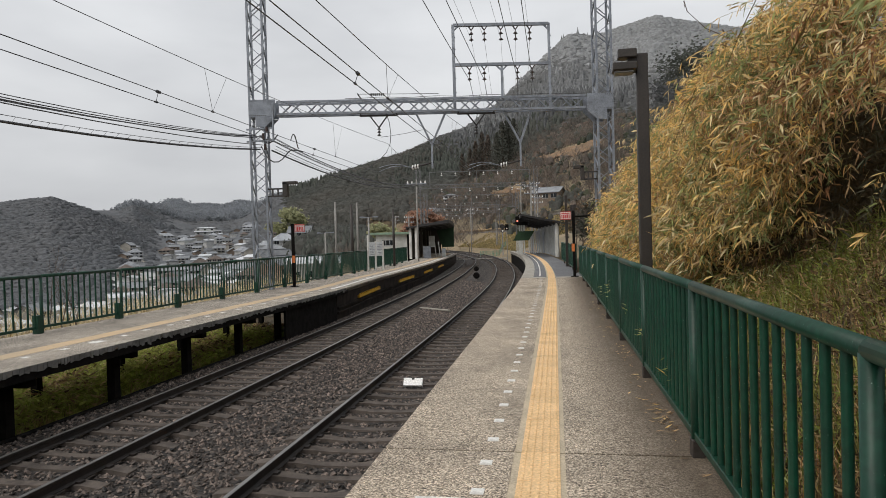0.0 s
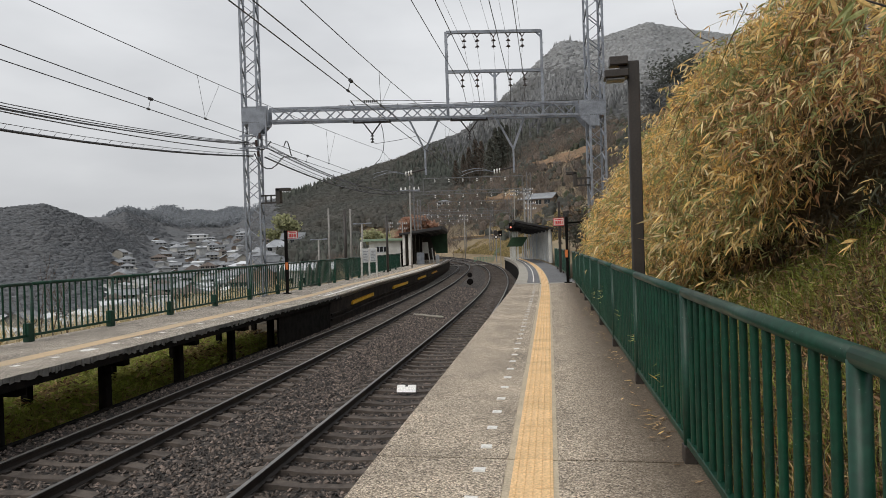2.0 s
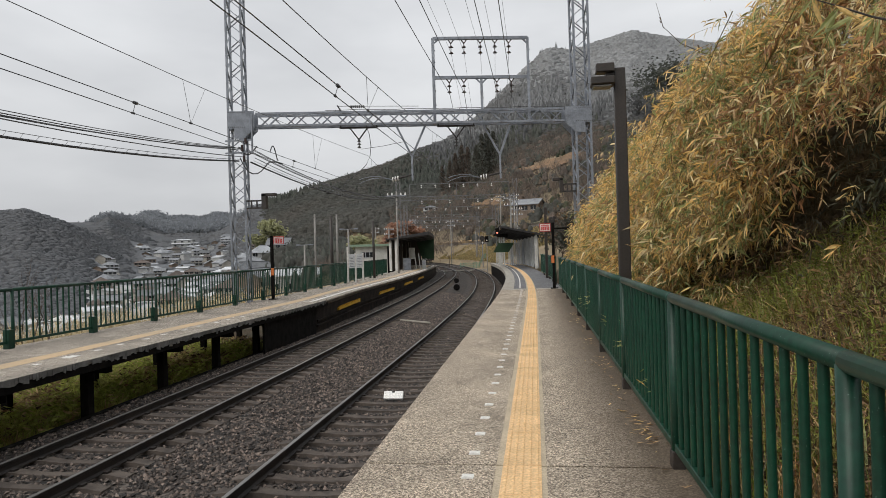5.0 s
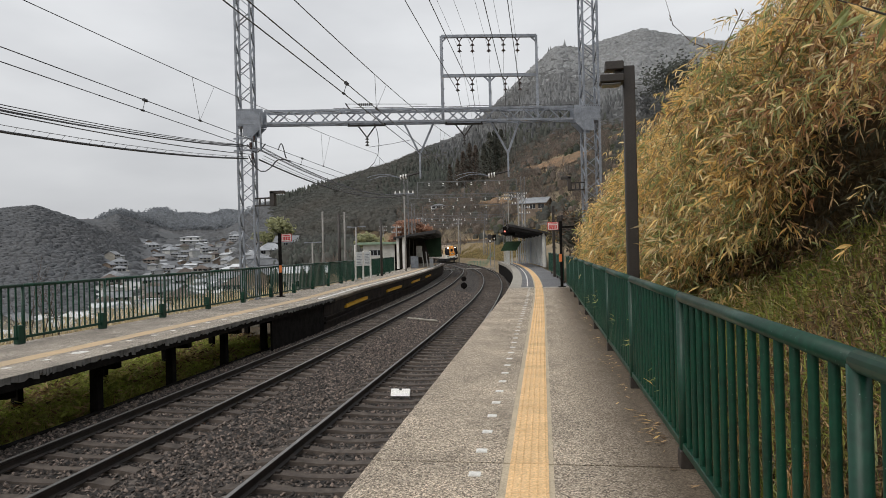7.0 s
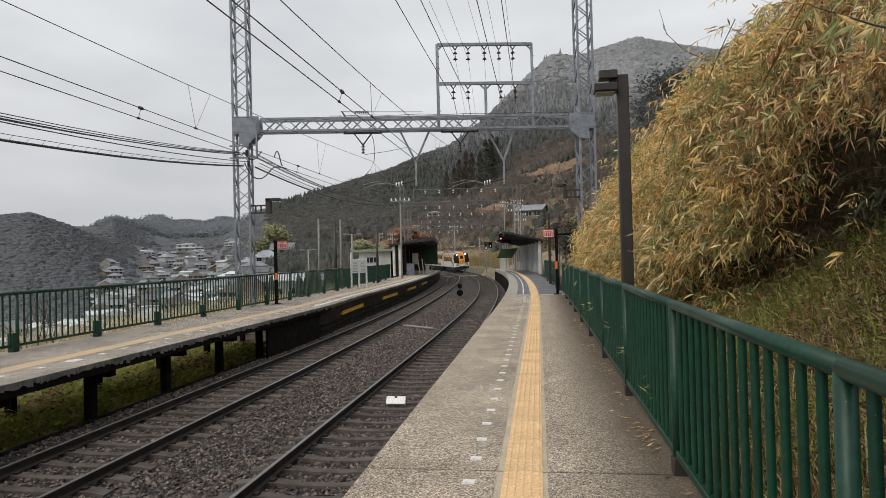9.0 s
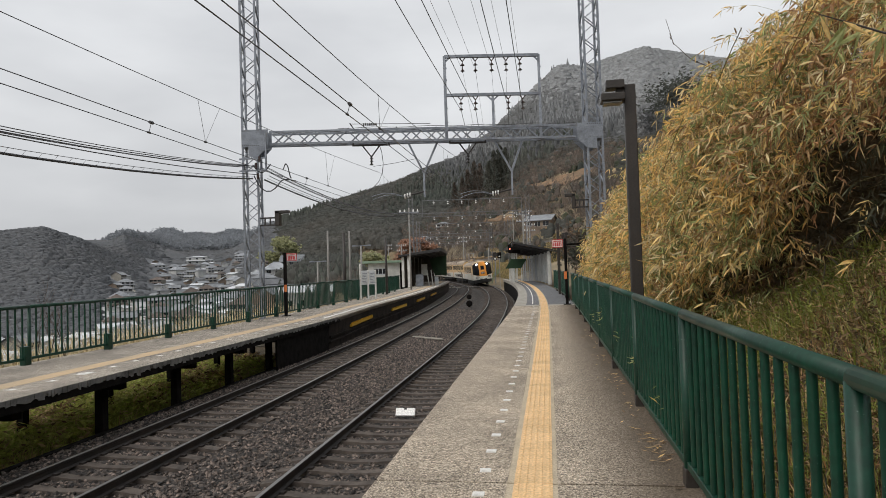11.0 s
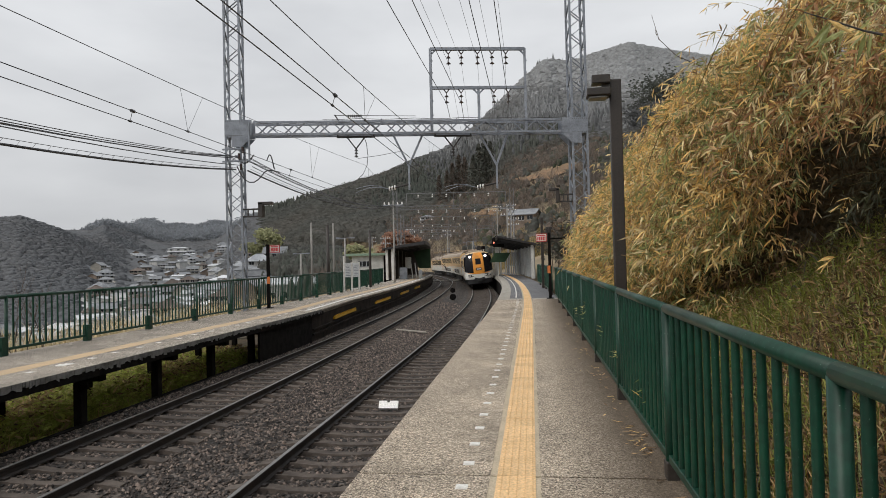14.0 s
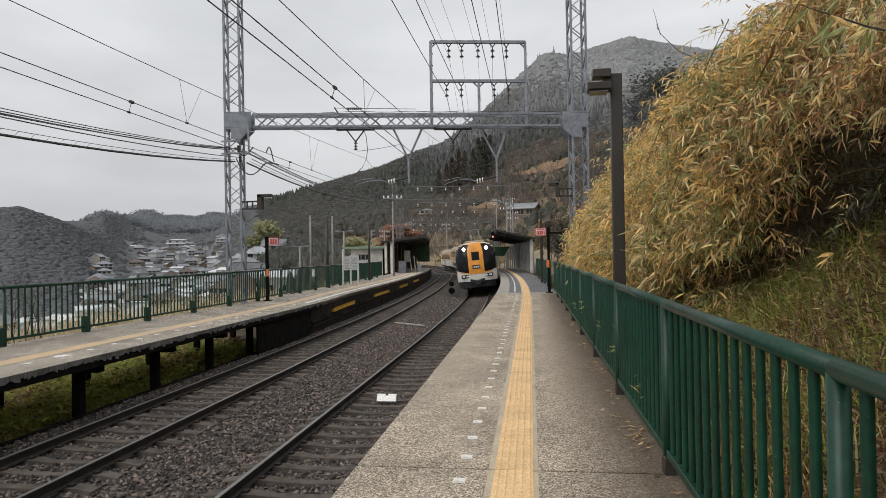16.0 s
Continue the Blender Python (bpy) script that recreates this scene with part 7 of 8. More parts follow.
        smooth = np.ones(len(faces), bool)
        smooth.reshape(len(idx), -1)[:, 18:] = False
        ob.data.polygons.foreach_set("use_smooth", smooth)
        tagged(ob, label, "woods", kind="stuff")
    # the farthest ridge behind the town, its haze put into a pale colour
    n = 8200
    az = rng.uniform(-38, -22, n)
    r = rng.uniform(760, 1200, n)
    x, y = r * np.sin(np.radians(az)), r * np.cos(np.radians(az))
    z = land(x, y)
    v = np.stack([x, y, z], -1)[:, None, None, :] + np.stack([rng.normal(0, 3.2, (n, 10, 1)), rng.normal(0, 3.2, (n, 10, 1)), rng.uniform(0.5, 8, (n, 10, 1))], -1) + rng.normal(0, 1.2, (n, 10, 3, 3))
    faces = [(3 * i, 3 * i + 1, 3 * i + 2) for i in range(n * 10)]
    tagged(raw("ridge_woods", v.reshape(-1, 3).tolist(), faces, [M["far_hill"]]), "wooded ridge beyond the town, pale with painted haze", "woods", kind="stuff")


build_woods()


def tree(m, h, spread_, leaf, n_clumps, seed, label, trunk=None, bare=False, leaf_size=0.3):
    """A tapered trunk, forking limbs and a crown of small leaf clumps."""
    rng = random.Random(seed)
    top = thing("tree", label, "tree", m)
    bm = bmesh.new()
    tips = []

    def limb(p, d, ln, r, depth):
        pts, q = [p], p
        for _ in range(3):
            d = (d + Vector((rng.uniform(-0.25, 0.25), rng.uniform(-0.25, 0.25), 0.08))).normalized()
            q = q + d * ln / 3
            pts.append(q)
        tube(bm, pts, r, 5, cap=False, r1=r * 0.55)
        if depth == 0:
            tips.append(q)
            return
        for _ in range(rng.choice((2, 3, 3))):
            a = rng.uniform(0, 6.28)
            nd = (d * 0.8 + Vector((math.cos(a) * spread_, math.sin(a) * spread_, rng.uniform(-0.1, 0.5)))).normalized()
            limb(pts[rng.choice((2, 3))], nd, ln * rng.uniform(0.6, 0.8), r * 0.55, depth - 1)
    limb(Vector((0, 0, -0.8)), Vector((0.02, 0, 1)), h * 0.42, h * (0.0105 if bare else 0.016), 4 if bare else 3)
    part("trunk", bm, trunk or M["bare"], top)
    if not bare:
        verts, faces = [], []
        for _ in range(n_clumps):
            c = rng.choice(tips) + Vector((rng.gauss(0, h * 0.07), rng.gauss(0, h * 0.07), rng.gauss(0, h * 0.05)))
            for _ in range(7):
                p = c + Vector((rng.gauss(0, 0.3), rng.gauss(0, 0.3), rng.gauss(0, 0.25)))
                u = Vector((rng.uniform(-1, 1), rng.uniform(-1, 1), rng.uniform(-0.6, 0.6))).normalized() * leaf_size
                w = u.cross(Vector((rng.uniform(-1, 1), rng.uniform(-1, 1), 1))).normalized() * leaf_size * 0.6
                i = len(verts)
                verts += [tuple(p - u), tuple(p + w), tuple(p + u), tuple(p - w)]
                faces.append((i, i + 1, i + 2, i + 3))
        raw("crown", verts, faces, [leaf], parent=top)
    return top


def rooted(az, r, dz=0.0):
    x, y = r * math.sin(radians(az)), r * math.cos(radians(az))
    return Matrix.Translation((x, y, float(land(x, y)) + dz))


for az, h, seed in ((-24.3, 12, 1), (-23.4, 15, 2), (-22.7, 12.5, 3)):
    tree(rooted(az, 258), h, 0.6, M["yellow_green"], 520, seed, "rounded yellow-green tree among the valley houses", leaf_size=0.5)
for i, (az, r, h) in enumerate(((-12.4, 160, 12), (-11.3, 162, 12.5))):
    tree(rooted(az, r), h, 0.9, M["orange_shrub"], 700, 10 + i, "tree with rust-brown withered leaves behind the station", leaf_size=0.4)
for i, (az, r, h) in enumerate(((-15.2, 140, 8.5),)):
    tree(rooted(az, r), h, 0.8, M["yellow_green"], 260, 20 + i, "olive-green tree behind the station building", leaf_size=0.4)
for i, (x, y, h) in enumerate(((2.6, 31, 4.6), (3.4, 34, 5.2), (2.4, 38, 4.8), (3.6, 29, 5.4), (3.4, 43, 5.6), (3.0, 36, 5.0))):
    tree(Matrix.Translation((x, y, float(land(x, y)))), h, 0.75, None, 0, 30 + i, "leafless grey-twigged tree on the bank behind the tower", bare=True)
for i in range(34):
    rr = random.Random(500 + i)
    tree(rooted(rr.uniform(-11, 4), rr.uniform(100, 260)), rr.uniform(6, 10), 0.85, None, 0, 60 + i, "bare brown winter tree on the terraced slope", bare=True)


def cedar(m, h, seed, leaf):
    """A tall dark conifer: straight trunk, drooping fans of needles that narrow to the top."""
    rng = random.Random(seed)
    top = thing("cedar_tree", "tall dark cedar standing on the mountain slope", "tree", m, group="cedars")
    bm = bmesh.new()
    tube(bm, [(0, 0, -1), (0, 0, h * 0.6), (0.1, 0, h)], h * 0.014, 6, r1=0.03)
    part("trunk", bm, M["bare"], top)
    verts, faces = [], []
    for _ in range(1000):
        t = rng.random() ** 0.85
        r = (1.04 - t) ** 0.75 * h * 0.2 * rng.uniform(0.15, 1.15)
        a = rng.uniform(0, 6.28)
        p = Vector((math.cos(a) * r, math.sin(a) * r, h * (0.12 + 0.88 * t)))
        d = Vector((math.cos(a), math.sin(a), -0.7)).normalized() * h * 0.034 * rng.uniform(0.6, 1.3)
        w = Vector((-math.sin(a), math.cos(a), rng.uniform(-0.3, 0.3))) * h * 0.017
        i = len(verts)
        verts += [tuple(p - d * 0.3), tuple(p + w), tuple(p + d), tuple(p - w)]
        faces.append((i, i + 1, i + 2, i + 3))
    raw("crown", verts, faces, [leaf], parent=top)


CEDAR_BROWN = mat("browned_cedar_needles", (0.13, 0.095, 0.075), (0.1, 0.085, 0.065), 0.9, scale=0.2, fine=3, bump=0, island=0.2, thin=0.3)
CEDAR_DARK = mat("cedar_needles", (0.085, 0.092, 0.074), (0.105, 0.1, 0.078), 0.9, scale=0.2, fine=3, bump=0, island=0.25, thin=0.3)
for i, (az, r, h) in enumerate(((-7.3, 338, 17), (-6.8, 332, 20), (-6.2, 336, 22), (-5.7, 330, 20), (-4.9, 312, 20), (-4.4, 308, 24), (-3.9, 314, 25), (-3.4, 310, 22), (-8.0, 345, 15))):
    cedar(rooted(az, r), h, 300 + i, CEDAR_BROWN if az < -5.2 else CEDAR_DARK)
for which, (deep, a0, a1) in enumerate(((19, -2.2, 4.2), (8, -5.6, -3.0))):
    bm = bmesh.new()
    grid = []
    for r in np.linspace(0, deep, 9):
        grid.append([])
        for az in np.linspace(a0, a1, 14):
            rr = float(field_front(az, which)) + r + 1.5 * math.sin(az * 2.3) + 0.8 * math.sin(az * 6.1 + r)
            x, y = rr * math.sin(radians(az)), rr * math.cos(radians(az))
            grid[-1].append(bm.verts.new((x, y, float(land(x, y)) + 0.5 + 0.25 * math.sin(r * 0.9 + az * 3))))
    for u, v in zip(grid, grid[1:]):
        for i in range(13):
            bm.faces.new((u[i], u[i + 1], v[i + 1], v[i]))
    tagged(finish("terraced_field", bm, M["dry_field"]), "orange-brown terraced field on the hillside", "field", kind="structure")


def build_overhang():
    """A green bamboo branch that hangs in from the thicket's top, and one bare arching shoot."""
    top = thing("bamboo_branch", "leaning bamboo branch with long green leaves over the bank", "bamboo")
    rng = np.random.RandomState(90)
    pts = [Vector(p) for p in ((2.8, 5.5, 3.37), (2.69, 5.54, 3.42), (2.48, 5.6, 3.54), (2.27, 5.63, 3.64))]
    bm = bmesh.new()
    tube(bm, pts, 0.011, 7, r1=0.004)
    part("cane", bm, M["brown_paint"], top, "dark bare cane")
    for k in range(16):
        f = rng.uniform(0.15, 1) * 3
        i = min(int(f), 2)
        p = pts[i].lerp(pts[i + 1], f - i)
        d = Vector((rng.uniform(-0.7, 0.4), rng.uniform(-0.6, 0.4), rng.uniform(-1.0, -0.15))).normalized()
        w = d.cross(Vector((rng.normal(), rng.normal(), 0.3))).normalized()
        ln = rng.uniform(0.18, 0.34)
        bm = bmesh.new()
        half = ln * 0.075
        mid = bm.verts.new(p + d * ln * 0.45 - d.cross(w) * half * 0.4)
        a, l, t, r = (bm.verts.new(q) for q in (p, p + d * ln * 0.4 + w * half, p + d * ln, p + d * ln * 0.4 - w * half))
        for q in ((a, l, mid), (l, t, mid), (t, r, mid), (r, a, mid)):
            bm.faces.new(q)
        part("leaf", bm, M["leaf_green"] if k % 4 else M["leaf_straw"], top)
    shoot = thing("bare_shoot", "thin bare shoot arching over the thicket against the sky", "twig")
    bm = bmesh.new()
    tube(bm, [Vector(p) for p in ((4.3, 14.0, 5.4), (3.87, 13.98, 5.5), (3.56, 14.03, 5.62), (3.13, 14.06, 5.86), (2.78, 14.02, 6.22), (2.62, 13.89, 6.7))], 0.014, 6, r1=0.004)
    part("stem", bm, M["bare"], shoot)
    bm = bmesh.new()
    for t in ((2.79, 14.02, 6.2), (2.74, 14.0, 6.3), (2.73, 13.98, 6.36)):
        tube(bm, [Vector(t), Vector(t) + Vector((-0.03, 0, 0.06))], 0.014, 5, r1=0.004)
    part("bud", bm, M["bare"], shoot)


build_overhang()
for i, (az_, r_, tan_) in enumerate(((12.4, 62, 0.262), (13.4, 64, 0.278), (14.4, 60, 0.27), (15.6, 58, 0.275), (11.6, 66, 0.235))):
    x_, y_ = r_ * math.sin(radians(az_)), r_ * math.cos(radians(az_))
    g_ = float(land(x_, y_))
    tree(Matrix.Translation((x_, y_, g_)), max(4.0, 1.7 + tan_ * r_ - g_), 0.7, M["cedar"] if i % 2 else M["dim_woods"], 1500, 820 + i, "dark evergreen tree on the ridge behind the bamboo", leaf_size=0.17)


TERRACE_GRASS = [mat("terrace_ochre_grass", (0.36, 0.24, 0.115), (0.24, 0.17, 0.09), 0.95, scale=0.2, fine=2, bump=0.5, dist=0.15, c=(0.24, 0.22, 0.1)),
                 mat("terrace_olive_grass", (0.23, 0.205, 0.125), (0.16, 0.15, 0.09), 0.95, scale=0.2, fine=2, bump=0.5, dist=0.15, c=(0.34, 0.25, 0.12))]
TERRACE_WALL = mat("terrace_stone_wall", (0.24, 0.22, 0.2), (0.15, 0.135, 0.12), 0.9, scale=0.5, fine=2.5, bump=0.5, dist=0.1)


def terrace_step(az0, az1, level, deep, tone):
    """A level shelf that follows the slope's contour: a stone retaining wall in front, rough grass on top."""
    top = thing("terrace_step", "narrow grassed terrace with a low stone retaining wall", "terrace", group="hillside terraces")
    reach = np.arange(105.0, 330.0, 0.5)
    line = []
    for az in np.linspace(az0, az1, 13):
        sx, cy = math.sin(radians(az)), math.cos(radians(az))
        above = np.nonzero(land(reach * sx, reach * cy) > level)[0]
        if len(above):
            q = float(reach[above[0]]) + 0.5 * math.sin(az * 5.3)
            line.append(((q * sx, q * cy), ((q + deep) * sx, (q + deep) * cy)))
    wall, sod = bmesh.new(), bmesh.new()
    z = level + 1.1
    front = [(wall.verts.new((*u[0], level - 2.5)), wall.verts.new((*u[0], z))) for u in line]
    for u, v in zip(front, front[1:]):
        wall.faces.new((u[0], v[0], v[1], u[1]))
    shelf = [[sod.verts.new(p) for p in ((*u[0], z), (*u[1], z + 0.5), (*u[1], z), (*u[0], z - 0.5))] for u in line]
    for u, v in zip(shelf, shelf[1:]):
        for i in range(4):
            sod.faces.new((u[i], v[i], v[(i + 1) % 4], u[(i + 1) % 4]))
    part("retaining_wall", wall, TERRACE_WALL, top)
    part("sod", sod, TERRACE_GRASS[tone], top)


for step in ((-8.6, -4.2, 3.0, 6, 0), (-5.2, 0.5, 6.5, 7, 1), (-3.2, 2.6, 10.0, 6, 0), (-9.4, -4.6, 9.0, 6, 1), (-6.2, -0.8, 14.0, 7, 0), (-2.0, 2.8, 18.0, 7, 1), (-8.4, -3.4, 20.0, 7, 0), (-11.6, -7.4, 13.0, 6, 0), (-5.0, -0.6, 25.0, 7, 1)):
    terrace_step(*step)


def build_brush():
    """Leafless brown scrub over the terraced slope behind the station."""
    rng = np.random.RandomState(41)
    n, k = 2600, 24
    az = rng.uniform(-20, 6, n)
    r = rng.uniform(95, 340, n)
    x, y = r * np.sin(np.radians(az)), r * np.cos(np.radians(az))
    rho = np.hypot(x - (MID - RADIUS), y - BEND) - RADIUS
    ok = ~in_field(az, r) & ~((rho > -13) & (rho < 30) & (y < 172)) & ~((rho > -11) & (rho < 5) & (y < 260)) & ~((az < -12) & (r < 130))
    x, y = x[ok], y[ok]
    z = land(x, y)
    verts, faces = [], []
    for px, py, pz in zip(x, y, z):
        h = rng.uniform(2.4, 6.5)
        for _ in range(k):
            a, q = rng.uniform(0, 6.28), rng.uniform(0.15, 0.5)
            b = np.array((px + rng.normal(0, 0.5), py + rng.normal(0, 0.5), pz + h * rng.uniform(0, 0.4)))
            t = b + np.array((math.cos(a) * q * h, math.sin(a) * q * h, h * rng.uniform(0.3, 0.65)))
            i = len(verts)
            verts += [tuple(b - (0.055, 0, 0)), tuple(b + (0.055, 0, 0)), tuple(t)]
            faces.append((i, i + 1, i + 2))
    tagged(raw("winter_brush", verts, faces, [M["brush"]]), "leafless brown scrub on the terraced slope", "scrub", kind="stuff")


build_brush()


def build_bushes():
    """Twiggy brown bushes on the valley side of the far platform."""
    rng = np.random.RandomState(52)
    verts, faces, index = [], [], []
    for _ in range(34):
        y = 9 + 38 * rng.uniform(0, 1)
        x = -14.4 - 13 * rng.uniform(0, 1) ** 1.5 - max(0, y - 24) * 0.12
        z = float(land(x, y))
        h = rng.uniform(0.6, 1.5)
        kk = 1 if rng.uniform() < 0.3 else 0
        for _ in range(70):
            a, q = rng.uniform(0, 6.28), rng.uniform(0.1, 0.5)
            b = np.array((x + rng.normal(0, 0.2), y + rng.normal(0, 0.2), z + h * rng.uniform(0, 0.6)))
            t = b + np.array((math.cos(a) * q * h, math.sin(a) * q * h, h * rng.uniform(0.1, 0.5)))
            i = len(verts)
            verts += [tuple(b - (0.008, 0, 0)), tuple(b + (0.008, 0, 0)), tuple(t)]
            faces.append((i, i + 1, i + 2))
            index.append(0)
            for _ in range(3 if kk else 1):
                p = b + (t - b) * rng.uniform(0.3, 1)
                d, w = rng.normal(0, 0.05, 3), rng.normal(0, 0.03, 3)
                i = len(verts)
                verts += [tuple(p - d), tuple(p + w), tuple(p + d), tuple(p - w)]
                faces.append((i, i + 1, i + 2, i + 3))
                index.append(1 + kk)
    tagged(raw("valley_bushes", verts, faces, [M["bare"], M["leaf_brown"], M["yellow_green"]], index=index), "brown twiggy bushes on the valley slope behind the far fence", "bushes", kind="stuff")


build_bushes()
def mound(r, n):
    """Places on the grassy rise along the outside of the curve."""
    s, o = r.uniform(98, 176, n), 4.2 + 22 * r.uniform(0, 1, n) ** 1.2
    a = (s - BEND) / RADIUS
    return MID - RADIUS * (1 - np.cos(a)) + o * np.cos(a), BEND + RADIUS * np.sin(a) + o * np.sin(a)


blades("slope_grass", 36000, mound, [M["grass_gold"], M["mound_olive"], M["mound_olive"]], "ochre and olive dry grass on the slope beyond the tracks", (0.12, 0.36), 35, width=0.06)
tree(Matrix.Translation((-12.75, 15.4, float(land(-12.75, 15.4)))), 3.9, 0.25, None, 0, 99, "thin leafless sapling behind the far fence", bare=True)


for i, (s_, o_, h_) in enumerate(((40, 6.3, 3.6), (44, 6.8, 4.4), (48, 6.2, 4.0), (53, 6.6, 4.4), (58, 6.9, 4.2), (64, 7.2, 4.6))):
    q = tp(s_, o_)
    tree(Matrix.Translation((q.x, q.y, float(land(q.x, q.y)))), h_, 0.9, M["leaf_dead_dark"] if i % 2 else CEDAR_DARK, 330, 700 + i, "dark evergreen shrub on the bank behind the shelter" if i % 2 == 0 else "brown-leaved shrub on the bank behind the shelter", leaf_size=0.11)


# ---- the train ----
IVORY = mat("ivory_paint", (0.78, 0.77, 0.72), (0.7, 0.69, 0.64), 0.35, scale=0.7, fine=20, bump=0.05)
ORANGE = mat("orange_paint", (0.82, 0.33, 0.04), (0.79, 0.31, 0.036), 0.35, scale=0.7, fine=1.5, bump=0)
BUFF = mat("pale_orange_paint", (0.74, 0.52, 0.28), (0.68, 0.46, 0.23), 0.4, scale=0.7, fine=20, bump=0.05)
TRAIN_GLASS = mat("train_glass", (0.012, 0.012, 0.014), (0.009, 0.009, 0.011), 0.14, scale=1, fine=5, bump=0, spec=0.16)
CAR_ROOF = mat("train_roof", (0.4, 0.32, 0.24), (0.3, 0.24, 0.19), 0.7, scale=1, fine=20)
UNDER = mat("underframe", (0.03, 0.03, 0.032), (0.02, 0.02, 0.021), 0.7, scale=2, fine=20)
lamp_on = bpy.data.materials.new("headlamp_glow")
lamp_on.use_nodes = True
lamp_p = lamp_on.node_tree.nodes["Principled BSDF"]
lamp_p.inputs["Base Color"].default_value = (0.9, 0.9, 0.85, 1)
lamp_p.inputs["Emission Color"].default_value = (1, 0.97, 0.9, 1)
lamp_p.inputs["Emission Strength"].default_value = 9
CAR, GAP = 20.5, 0.55


def body_half(z, tall):
    """Half width of the body at height z above the rail."""
    t = tall
    return float(np.interp(z, (0.9, 1.1, 2.7, t - 0.62, t - 0.36, t - 0.18, t - 0.06, t), (1.36, 1.4, 1.4, 1.37, 1.27, 1.06, 0.7, 0.0)))


def side_skin(bm, y0, y1, zs, tall, front=None, side=None):
    """Skin of both sides between y0 and y1; front(z) sets the forward end."""
    for sg in (-1, 1) if side is None else (side,):
        rows = []
        for z in zs:
            e = y1 if front is None else front(z)
            rows.append((bm.verts.new((sg * body_half(z, tall), y0, z)), bm.verts.new((sg * body_half(z, tall), e, z))))
        for a, b in zip(rows, rows[1:]):
            f = (a[0], a[1], b[1], b[0])
            bm.faces.new(f if sg < 0 else f[::-1])


def nose(z):
    """Forward end of the cab at height z: upright below, raked back above."""
    return CAR / 2 - 0.12 * max(0.0, (1.2 - z)) - 0.55 * max(0.0, (z - 1.7) / 2.0) ** 1.7


def cab_patch(bm, a0, a1, zs, tall, push=0.0, n=8, lift=0.0):
    """A piece of the rounded cab front between two bearings; lift raises its lower edge towards the sides."""
    rows = []
    for level in zs:
        row = []
        for i in range(n + 1):
            a = radians(a0 + (a1 - a0) * i / n)
            z = level + lift * max(0.0, abs(math.degrees(a)) - 17) / 62 * (zs[-1] + 0.05 - level) / (zs[-1] + 0.05 - zs[0])
            w = max(body_half(z, tall), 0.02) + push
            sx = math.copysign(abs(math.sin(a)) ** 0.72, math.sin(a))
            row.append(bm.verts.new((w * sx, nose(z) + push - 1.15 * (1 - abs(math.cos(a)) ** 0.75), z)))
        rows.append(row)
    for u, v in zip(rows, rows[1:]):
        for i in range(n):
            bm.faces.new((u[i + 1], u[i], v[i], v[i + 1]))


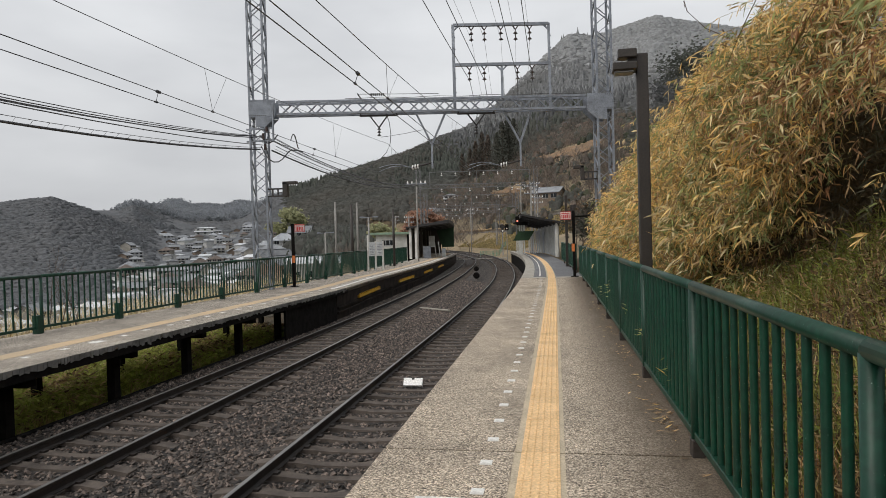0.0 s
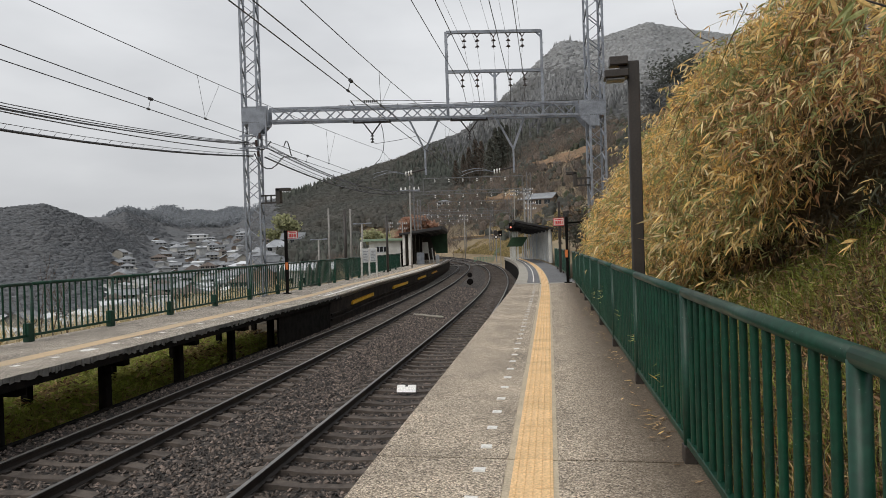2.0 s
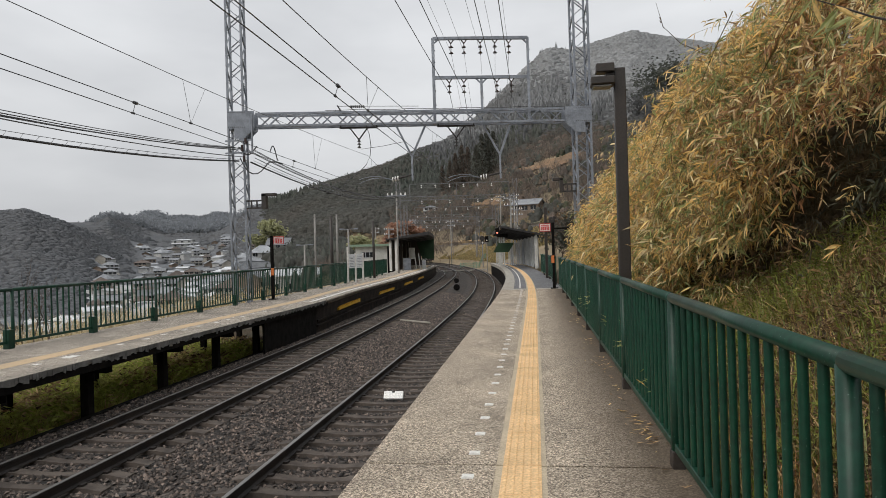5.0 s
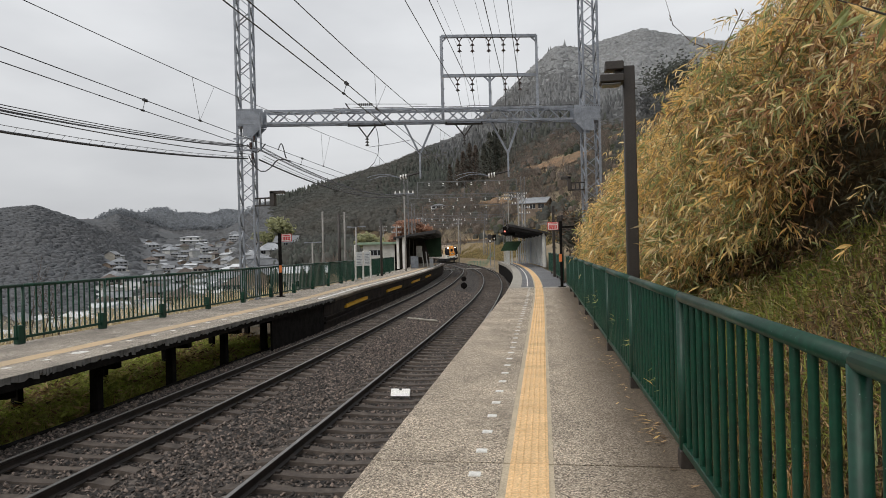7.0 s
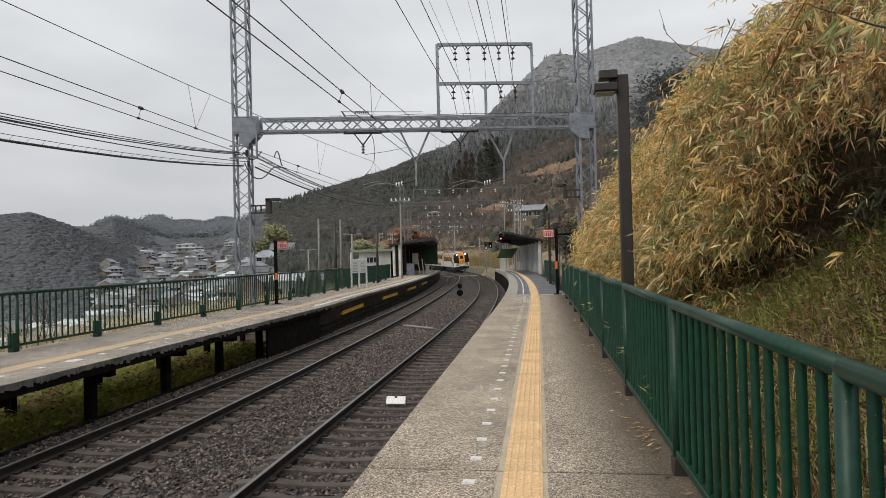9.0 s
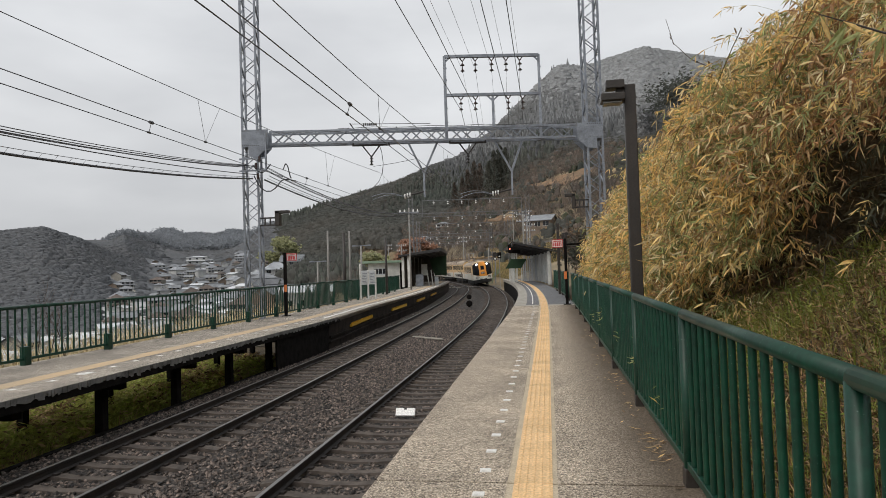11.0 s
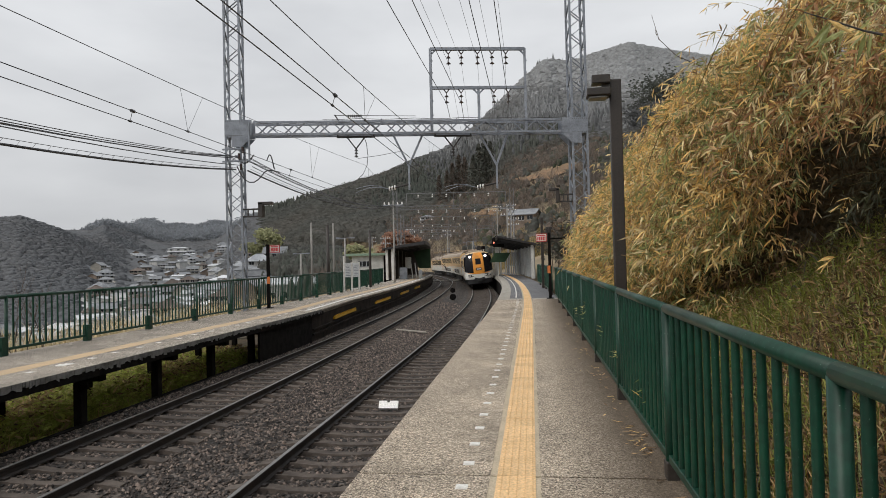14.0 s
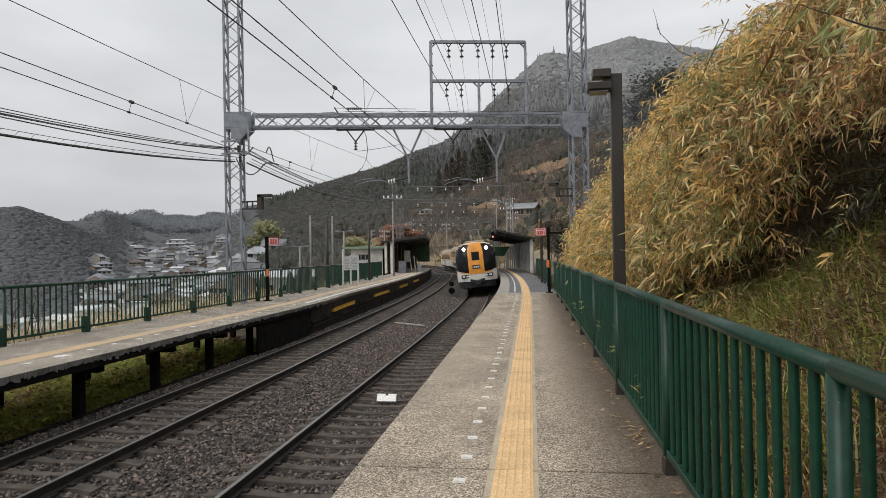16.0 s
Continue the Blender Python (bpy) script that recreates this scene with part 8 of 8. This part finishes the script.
def build_car(cab, deck, label):
    tall = 4.05 if deck else 3.68
    top = thing("train_car", label, "train", group="cars of the train")
    back = -CAR / 2
    fwd = (lambda z: nose(z) - 1.15) if cab else None
    end = CAR / 2
    rows_low, rows_up = (0.9, 1.1, 1.5, 1.98), (1.98, 2.3, 2.9, tall - 0.62)
    bm = bmesh.new()
    side_skin(bm, back, end, rows_low, tall, fwd)
    part("lower_body", bm, IVORY, top, "ivory lower body side")
    bm = bmesh.new()
    side_skin(bm, back, end, rows_up, tall, fwd)
    part("upper_body", bm, BUFF, top, "pale orange upper body side")
    bm = bmesh.new()
    side_skin(bm, back, end, (tall - 0.62, tall - 0.36, tall - 0.18, tall - 0.06, tall), tall, fwd)
    roof = part("roof", bm, CAR_ROOF, top, "orange-brown roof", smooth=True)
    for y in (back,) + (() if cab else (end,)):
        bm = bmesh.new()
        zs = [0.9 + (tall - 0.9) * i / 10 for i in range(11)]
        ring = [bm.verts.new((body_half(z, tall), y, z)) for z in zs] + [bm.verts.new((-body_half(z, tall), y, z)) for z in zs[-2::-1]]
        bm.faces.new(ring if y < 0 else ring[::-1])
        part("end_wall", bm, BUFF, top)
        bm = bmesh.new()
        s = -1 if y < 0 else 1
        a, b = sorted((y + s * 0.02, y + s * 0.25))
        box(bm, -0.55, a, 1.0, 0.55, b, 3.1)
        part("gangway", bm, UNDER, top, "dark gangway bellows")
    bm = bmesh.new()
    box(bm, -1.3, back + 0.1, 0.82, 1.3, end - (1.3 if cab else 0.1), 0.92)
    for y0, y1 in ((-6.0, -3.0), (-2.4, 0.4), (1.0, 3.2), (3.8, 5.8)):
        box(bm, -1.2, y0, 0.3, 1.2, y1, 0.82, 0.03)
    part("underframe", bm, UNDER, top, "dark underfloor equipment")
    # side windows
    if deck:
        spec = [(-8.4 + 2.1 * k, 1.85, 2.5, 3.3) for k in range(9)] + [(-5.2 + 1.75 * k, 1.35, 1.15, 1.7) for k in range(7)]
    else:
        spec = [(-8.2 + 1.95 * k, 1.72, 2.06, 2.92) for k in range(8)]
    for sg in (-1, 1):
        for y, w, z0, z1 in spec:
            bm = bmesh.new()
            side_skin(bm, y - w / 2, y + w / 2, (z0, (z0 + z1) / 2, z1), tall, None, sg)
            for v in bm.verts:
                v.co.x += sg * 0.006
            part("window", bm, TRAIN_GLASS, top)
        for z in (1.86, 1.98):
            bm = bmesh.new()
            side_skin(bm, back, end - (1.7 if cab else 0), (z, z + 0.045), tall, None, sg)
            for v in bm.verts:
                v.co.x += sg * 0.005
            part("stripe", bm, ORANGE if z < 1.9 else IVORY, top)
        y = 6.9 if cab else -9.2
        bm = bmesh.new()
        side_skin(bm, y - 0.42, y + 0.42, (1.05, 1.9, 2.9), tall, None, sg)
        for v in bm.verts:
            v.co.x += sg * 0.008
        part("door", bm, BUFF, top, "folding passenger door")
    for y in (-6.9, 6.9):
        bm = bmesh.new()
        for x in (-1.0, 0.9):
            box(bm, x, y - 1.5, 0.38, x + 0.1, y + 1.5, 0.62)
        box(bm, -1.0, y - 0.25, 0.4, 1.0, y + 0.25, 0.7)
        bogie = part("bogie", bm, UNDER, top)
        for q in (-1.05, 1.05):
            for x in (-0.75, 0.75):
                bm = bmesh.new()
                tube(bm, [(x - 0.065, y + q, 0.43), (x + 0.065, y + q, 0.43)], 0.43, 18)
                part("wheel", bm, M["rail_side"], bogie, smooth=False)
    bm = bmesh.new()
    for y in ((-6, -1, 4) if not deck else (-8, 7.6)):
        box(bm, -0.75, y - 1.3, tall - 0.16, 0.75, y + 1.3, tall + 0.16, 0.06)
    part("air_conditioner", bm, CAR_ROOF, roof)
    if cab:
        bm = bmesh.new()
        cab_patch(bm, -90, 90, (0.98, 1.05, 1.15, 1.4, 1.8), tall, 0, 20)
        part("nose_panel", bm, IVORY, top, "white lower front")
        bm = bmesh.new()
        cab_patch(bm, -90, 90, (1.8, 2.0, 2.4, 2.8, 3.0), tall, 0, 20)
        part("front_wall", bm, BUFF, top)
        bm = bmesh.new()
        cab_patch(bm, -90, 90, (3.0, tall - 0.36, tall - 0.18, tall - 0.06, tall), tall, 0, 20)
        part("brow", bm, BUFF, top, "pale orange brow above the windscreen", smooth=True)
        for sg in (-1, 1):
            bm = bmesh.new()
            a, b = sorted((sg * 14.5, sg * 78))
            cab_patch(bm, a, b, (1.58, 1.85, 2.25, 2.65, 3.05, 3.34, 3.52), tall, 0.012, 12, 0.22)
            part("windscreen", bm, TRAIN_GLASS, top, "large black wraparound windscreen", smooth=True)
            bm = bmesh.new()
            a, b = sorted((sg * 14, sg * 80))
            cab_patch(bm, a, b, (1.5, 1.58), tall, 0.016, 12, 0.22)
            part("screen_stripe", bm, ORANGE, top)
            bm = bmesh.new()
            x = sg * 0.76
            tube(bm, [(x, nose(3.2) - 0.3, 3.2), (x, nose(3.2) - 0.03, 3.2)], 0.12, 14)
            part("headlight", bm, lamp_on, top, "lit white headlight")
            bm = bmesh.new()
            a, b = sorted((sg * 0.55, sg * 1.08))
            box(bm, a, nose(1.35) - 0.35, 1.22, b, nose(1.35) - 0.035, 1.46, 0.03)
            low = part("lower_lamp", bm, UNDER, top, "dark recessed lamp pair")
            bm = bmesh.new()
            for q in (0.66, 0.92):
                box(bm, sg * q - 0.09, nose(1.35) - 0.08, 1.28, sg * q + 0.09, nose(1.35) - 0.02, 1.4, 0.02)
            part("lens", bm, M["white"], low, "pale lamp lens")
        bm = bmesh.new()
        cab_patch(bm, -15, 15, (1.48, 1.7, 2.0, 2.4, 2.8, 3.1, tall - 0.36, tall - 0.18, tall - 0.12), tall, 0.02, 6)
        door = part("front_door", bm, ORANGE, top, "orange gangway door in the middle of the front", smooth=True)
        bm = bmesh.new()
        cab_patch(bm, -5.5, 5.5, (2.4, 2.7, 2.98), tall, 0.03, 4)
        part("door_window", bm, TRAIN_GLASS, door)
        bm = bmesh.new()
        cab_patch(bm, -5.5, 5.5, (1.82, 2.08), tall, 0.03, 4)
        part("destination_plate", bm, UNDER, door, "dark plate with a pale legend")
        for x in (-0.2, -0.06, 0.08):
            bm = bmesh.new()
            box(bm, x, nose(1.9) + 0.03, 1.9, x + 0.11, nose(1.9) + 0.055, 2.0)
            part("legend_bar", bm, M["porcelain"], door)
        bm = bmesh.new()
        cab_patch(bm, -74, 74, (0.55, 0.7, 0.98), tall, -0.06, 14)
        skirt = part("skirt", bm, UNDER, top, "dark front skirt")
        bm = bmesh.new()
        box(bm, -0.2, CAR / 2 - 0.5, 0.72, 0.2, CAR / 2 + 0.22, 1.04, 0.03)
        box(bm, -0.5, CAR / 2 - 0.2, 0.86, 0.5, CAR / 2 - 0.02, 1.16, 0.03)
        part("coupler", bm, UNDER, skirt, "dark automatic coupler")
        for y in (-8.4,):
            bm = bmesh.new()
            bar(bm, (-0.75, y, tall + 0.14), (0.75, y, tall + 0.14), 0.1)
            part("pantograph_base", bm, M["steel"], roof)
            for x in (-0.5, 0.5):
                for a, b, w in (((x, y, tall + 0.15), (x * 0.9, y + 0.95, tall + 0.62), 0.07), ((x * 0.9, y + 0.95, tall + 0.62), (x * 0.8, y + 0.05, 5.16), 0.06)):
                    bm = bmesh.new()
                    bar(bm, a, b, w)
                    part("pantograph_arm", bm, M["steel"], roof)
            for q in (-0.12, 0.12):
                bm = bmesh.new()
                bar(bm, (-0.85, y + 0.05 + q, 5.18), (0.85, y + 0.05 + q, 5.18), 0.05)
                part("contact_strip", bm, M["steel"], roof, "pantograph contact strip")
    return top


CARS = [build_car(True, False, "orange and ivory express train's leading car with lit headlights"),
        build_car(False, True, "double-deck middle car of the orange and ivory express train"),
        build_car(False, True, "second double-deck car of the orange and ivory express train"),
        build_car(True, False, "trailing car of the orange and ivory express train")]


def train_front(t):
    """Where the train's nose is along the line; it brakes towards the platform."""
    u = 16.0 - t
    return 44.0 + 9.3 * u + 0.15 * u * u


def motions():
    for i, car in enumerate(CARS):
        rows = []
        for k in range(33):
            t = 0.5 * k
            mid = train_front(t) + CAR / 2 + i * (CAR + GAP)
            a, b = (tp(q, ease_near(q), RAIL + 0.75 * cant(q)) for q in (mid - 6.9, mid + 6.9))
            d = (a - b).normalized()
            flip = i == 3
            turn_z = math.degrees(math.atan2(-d.x, d.y)) + (180 if flip else 0)
            c = (a + b) / 2
            lean = math.degrees(cant(mid)) * (-1 if flip else 1)
            rows.append((t, pose(c.x, c.y, c.z, 0, lean, turn_z)))
        walk(car, rows)


motions()
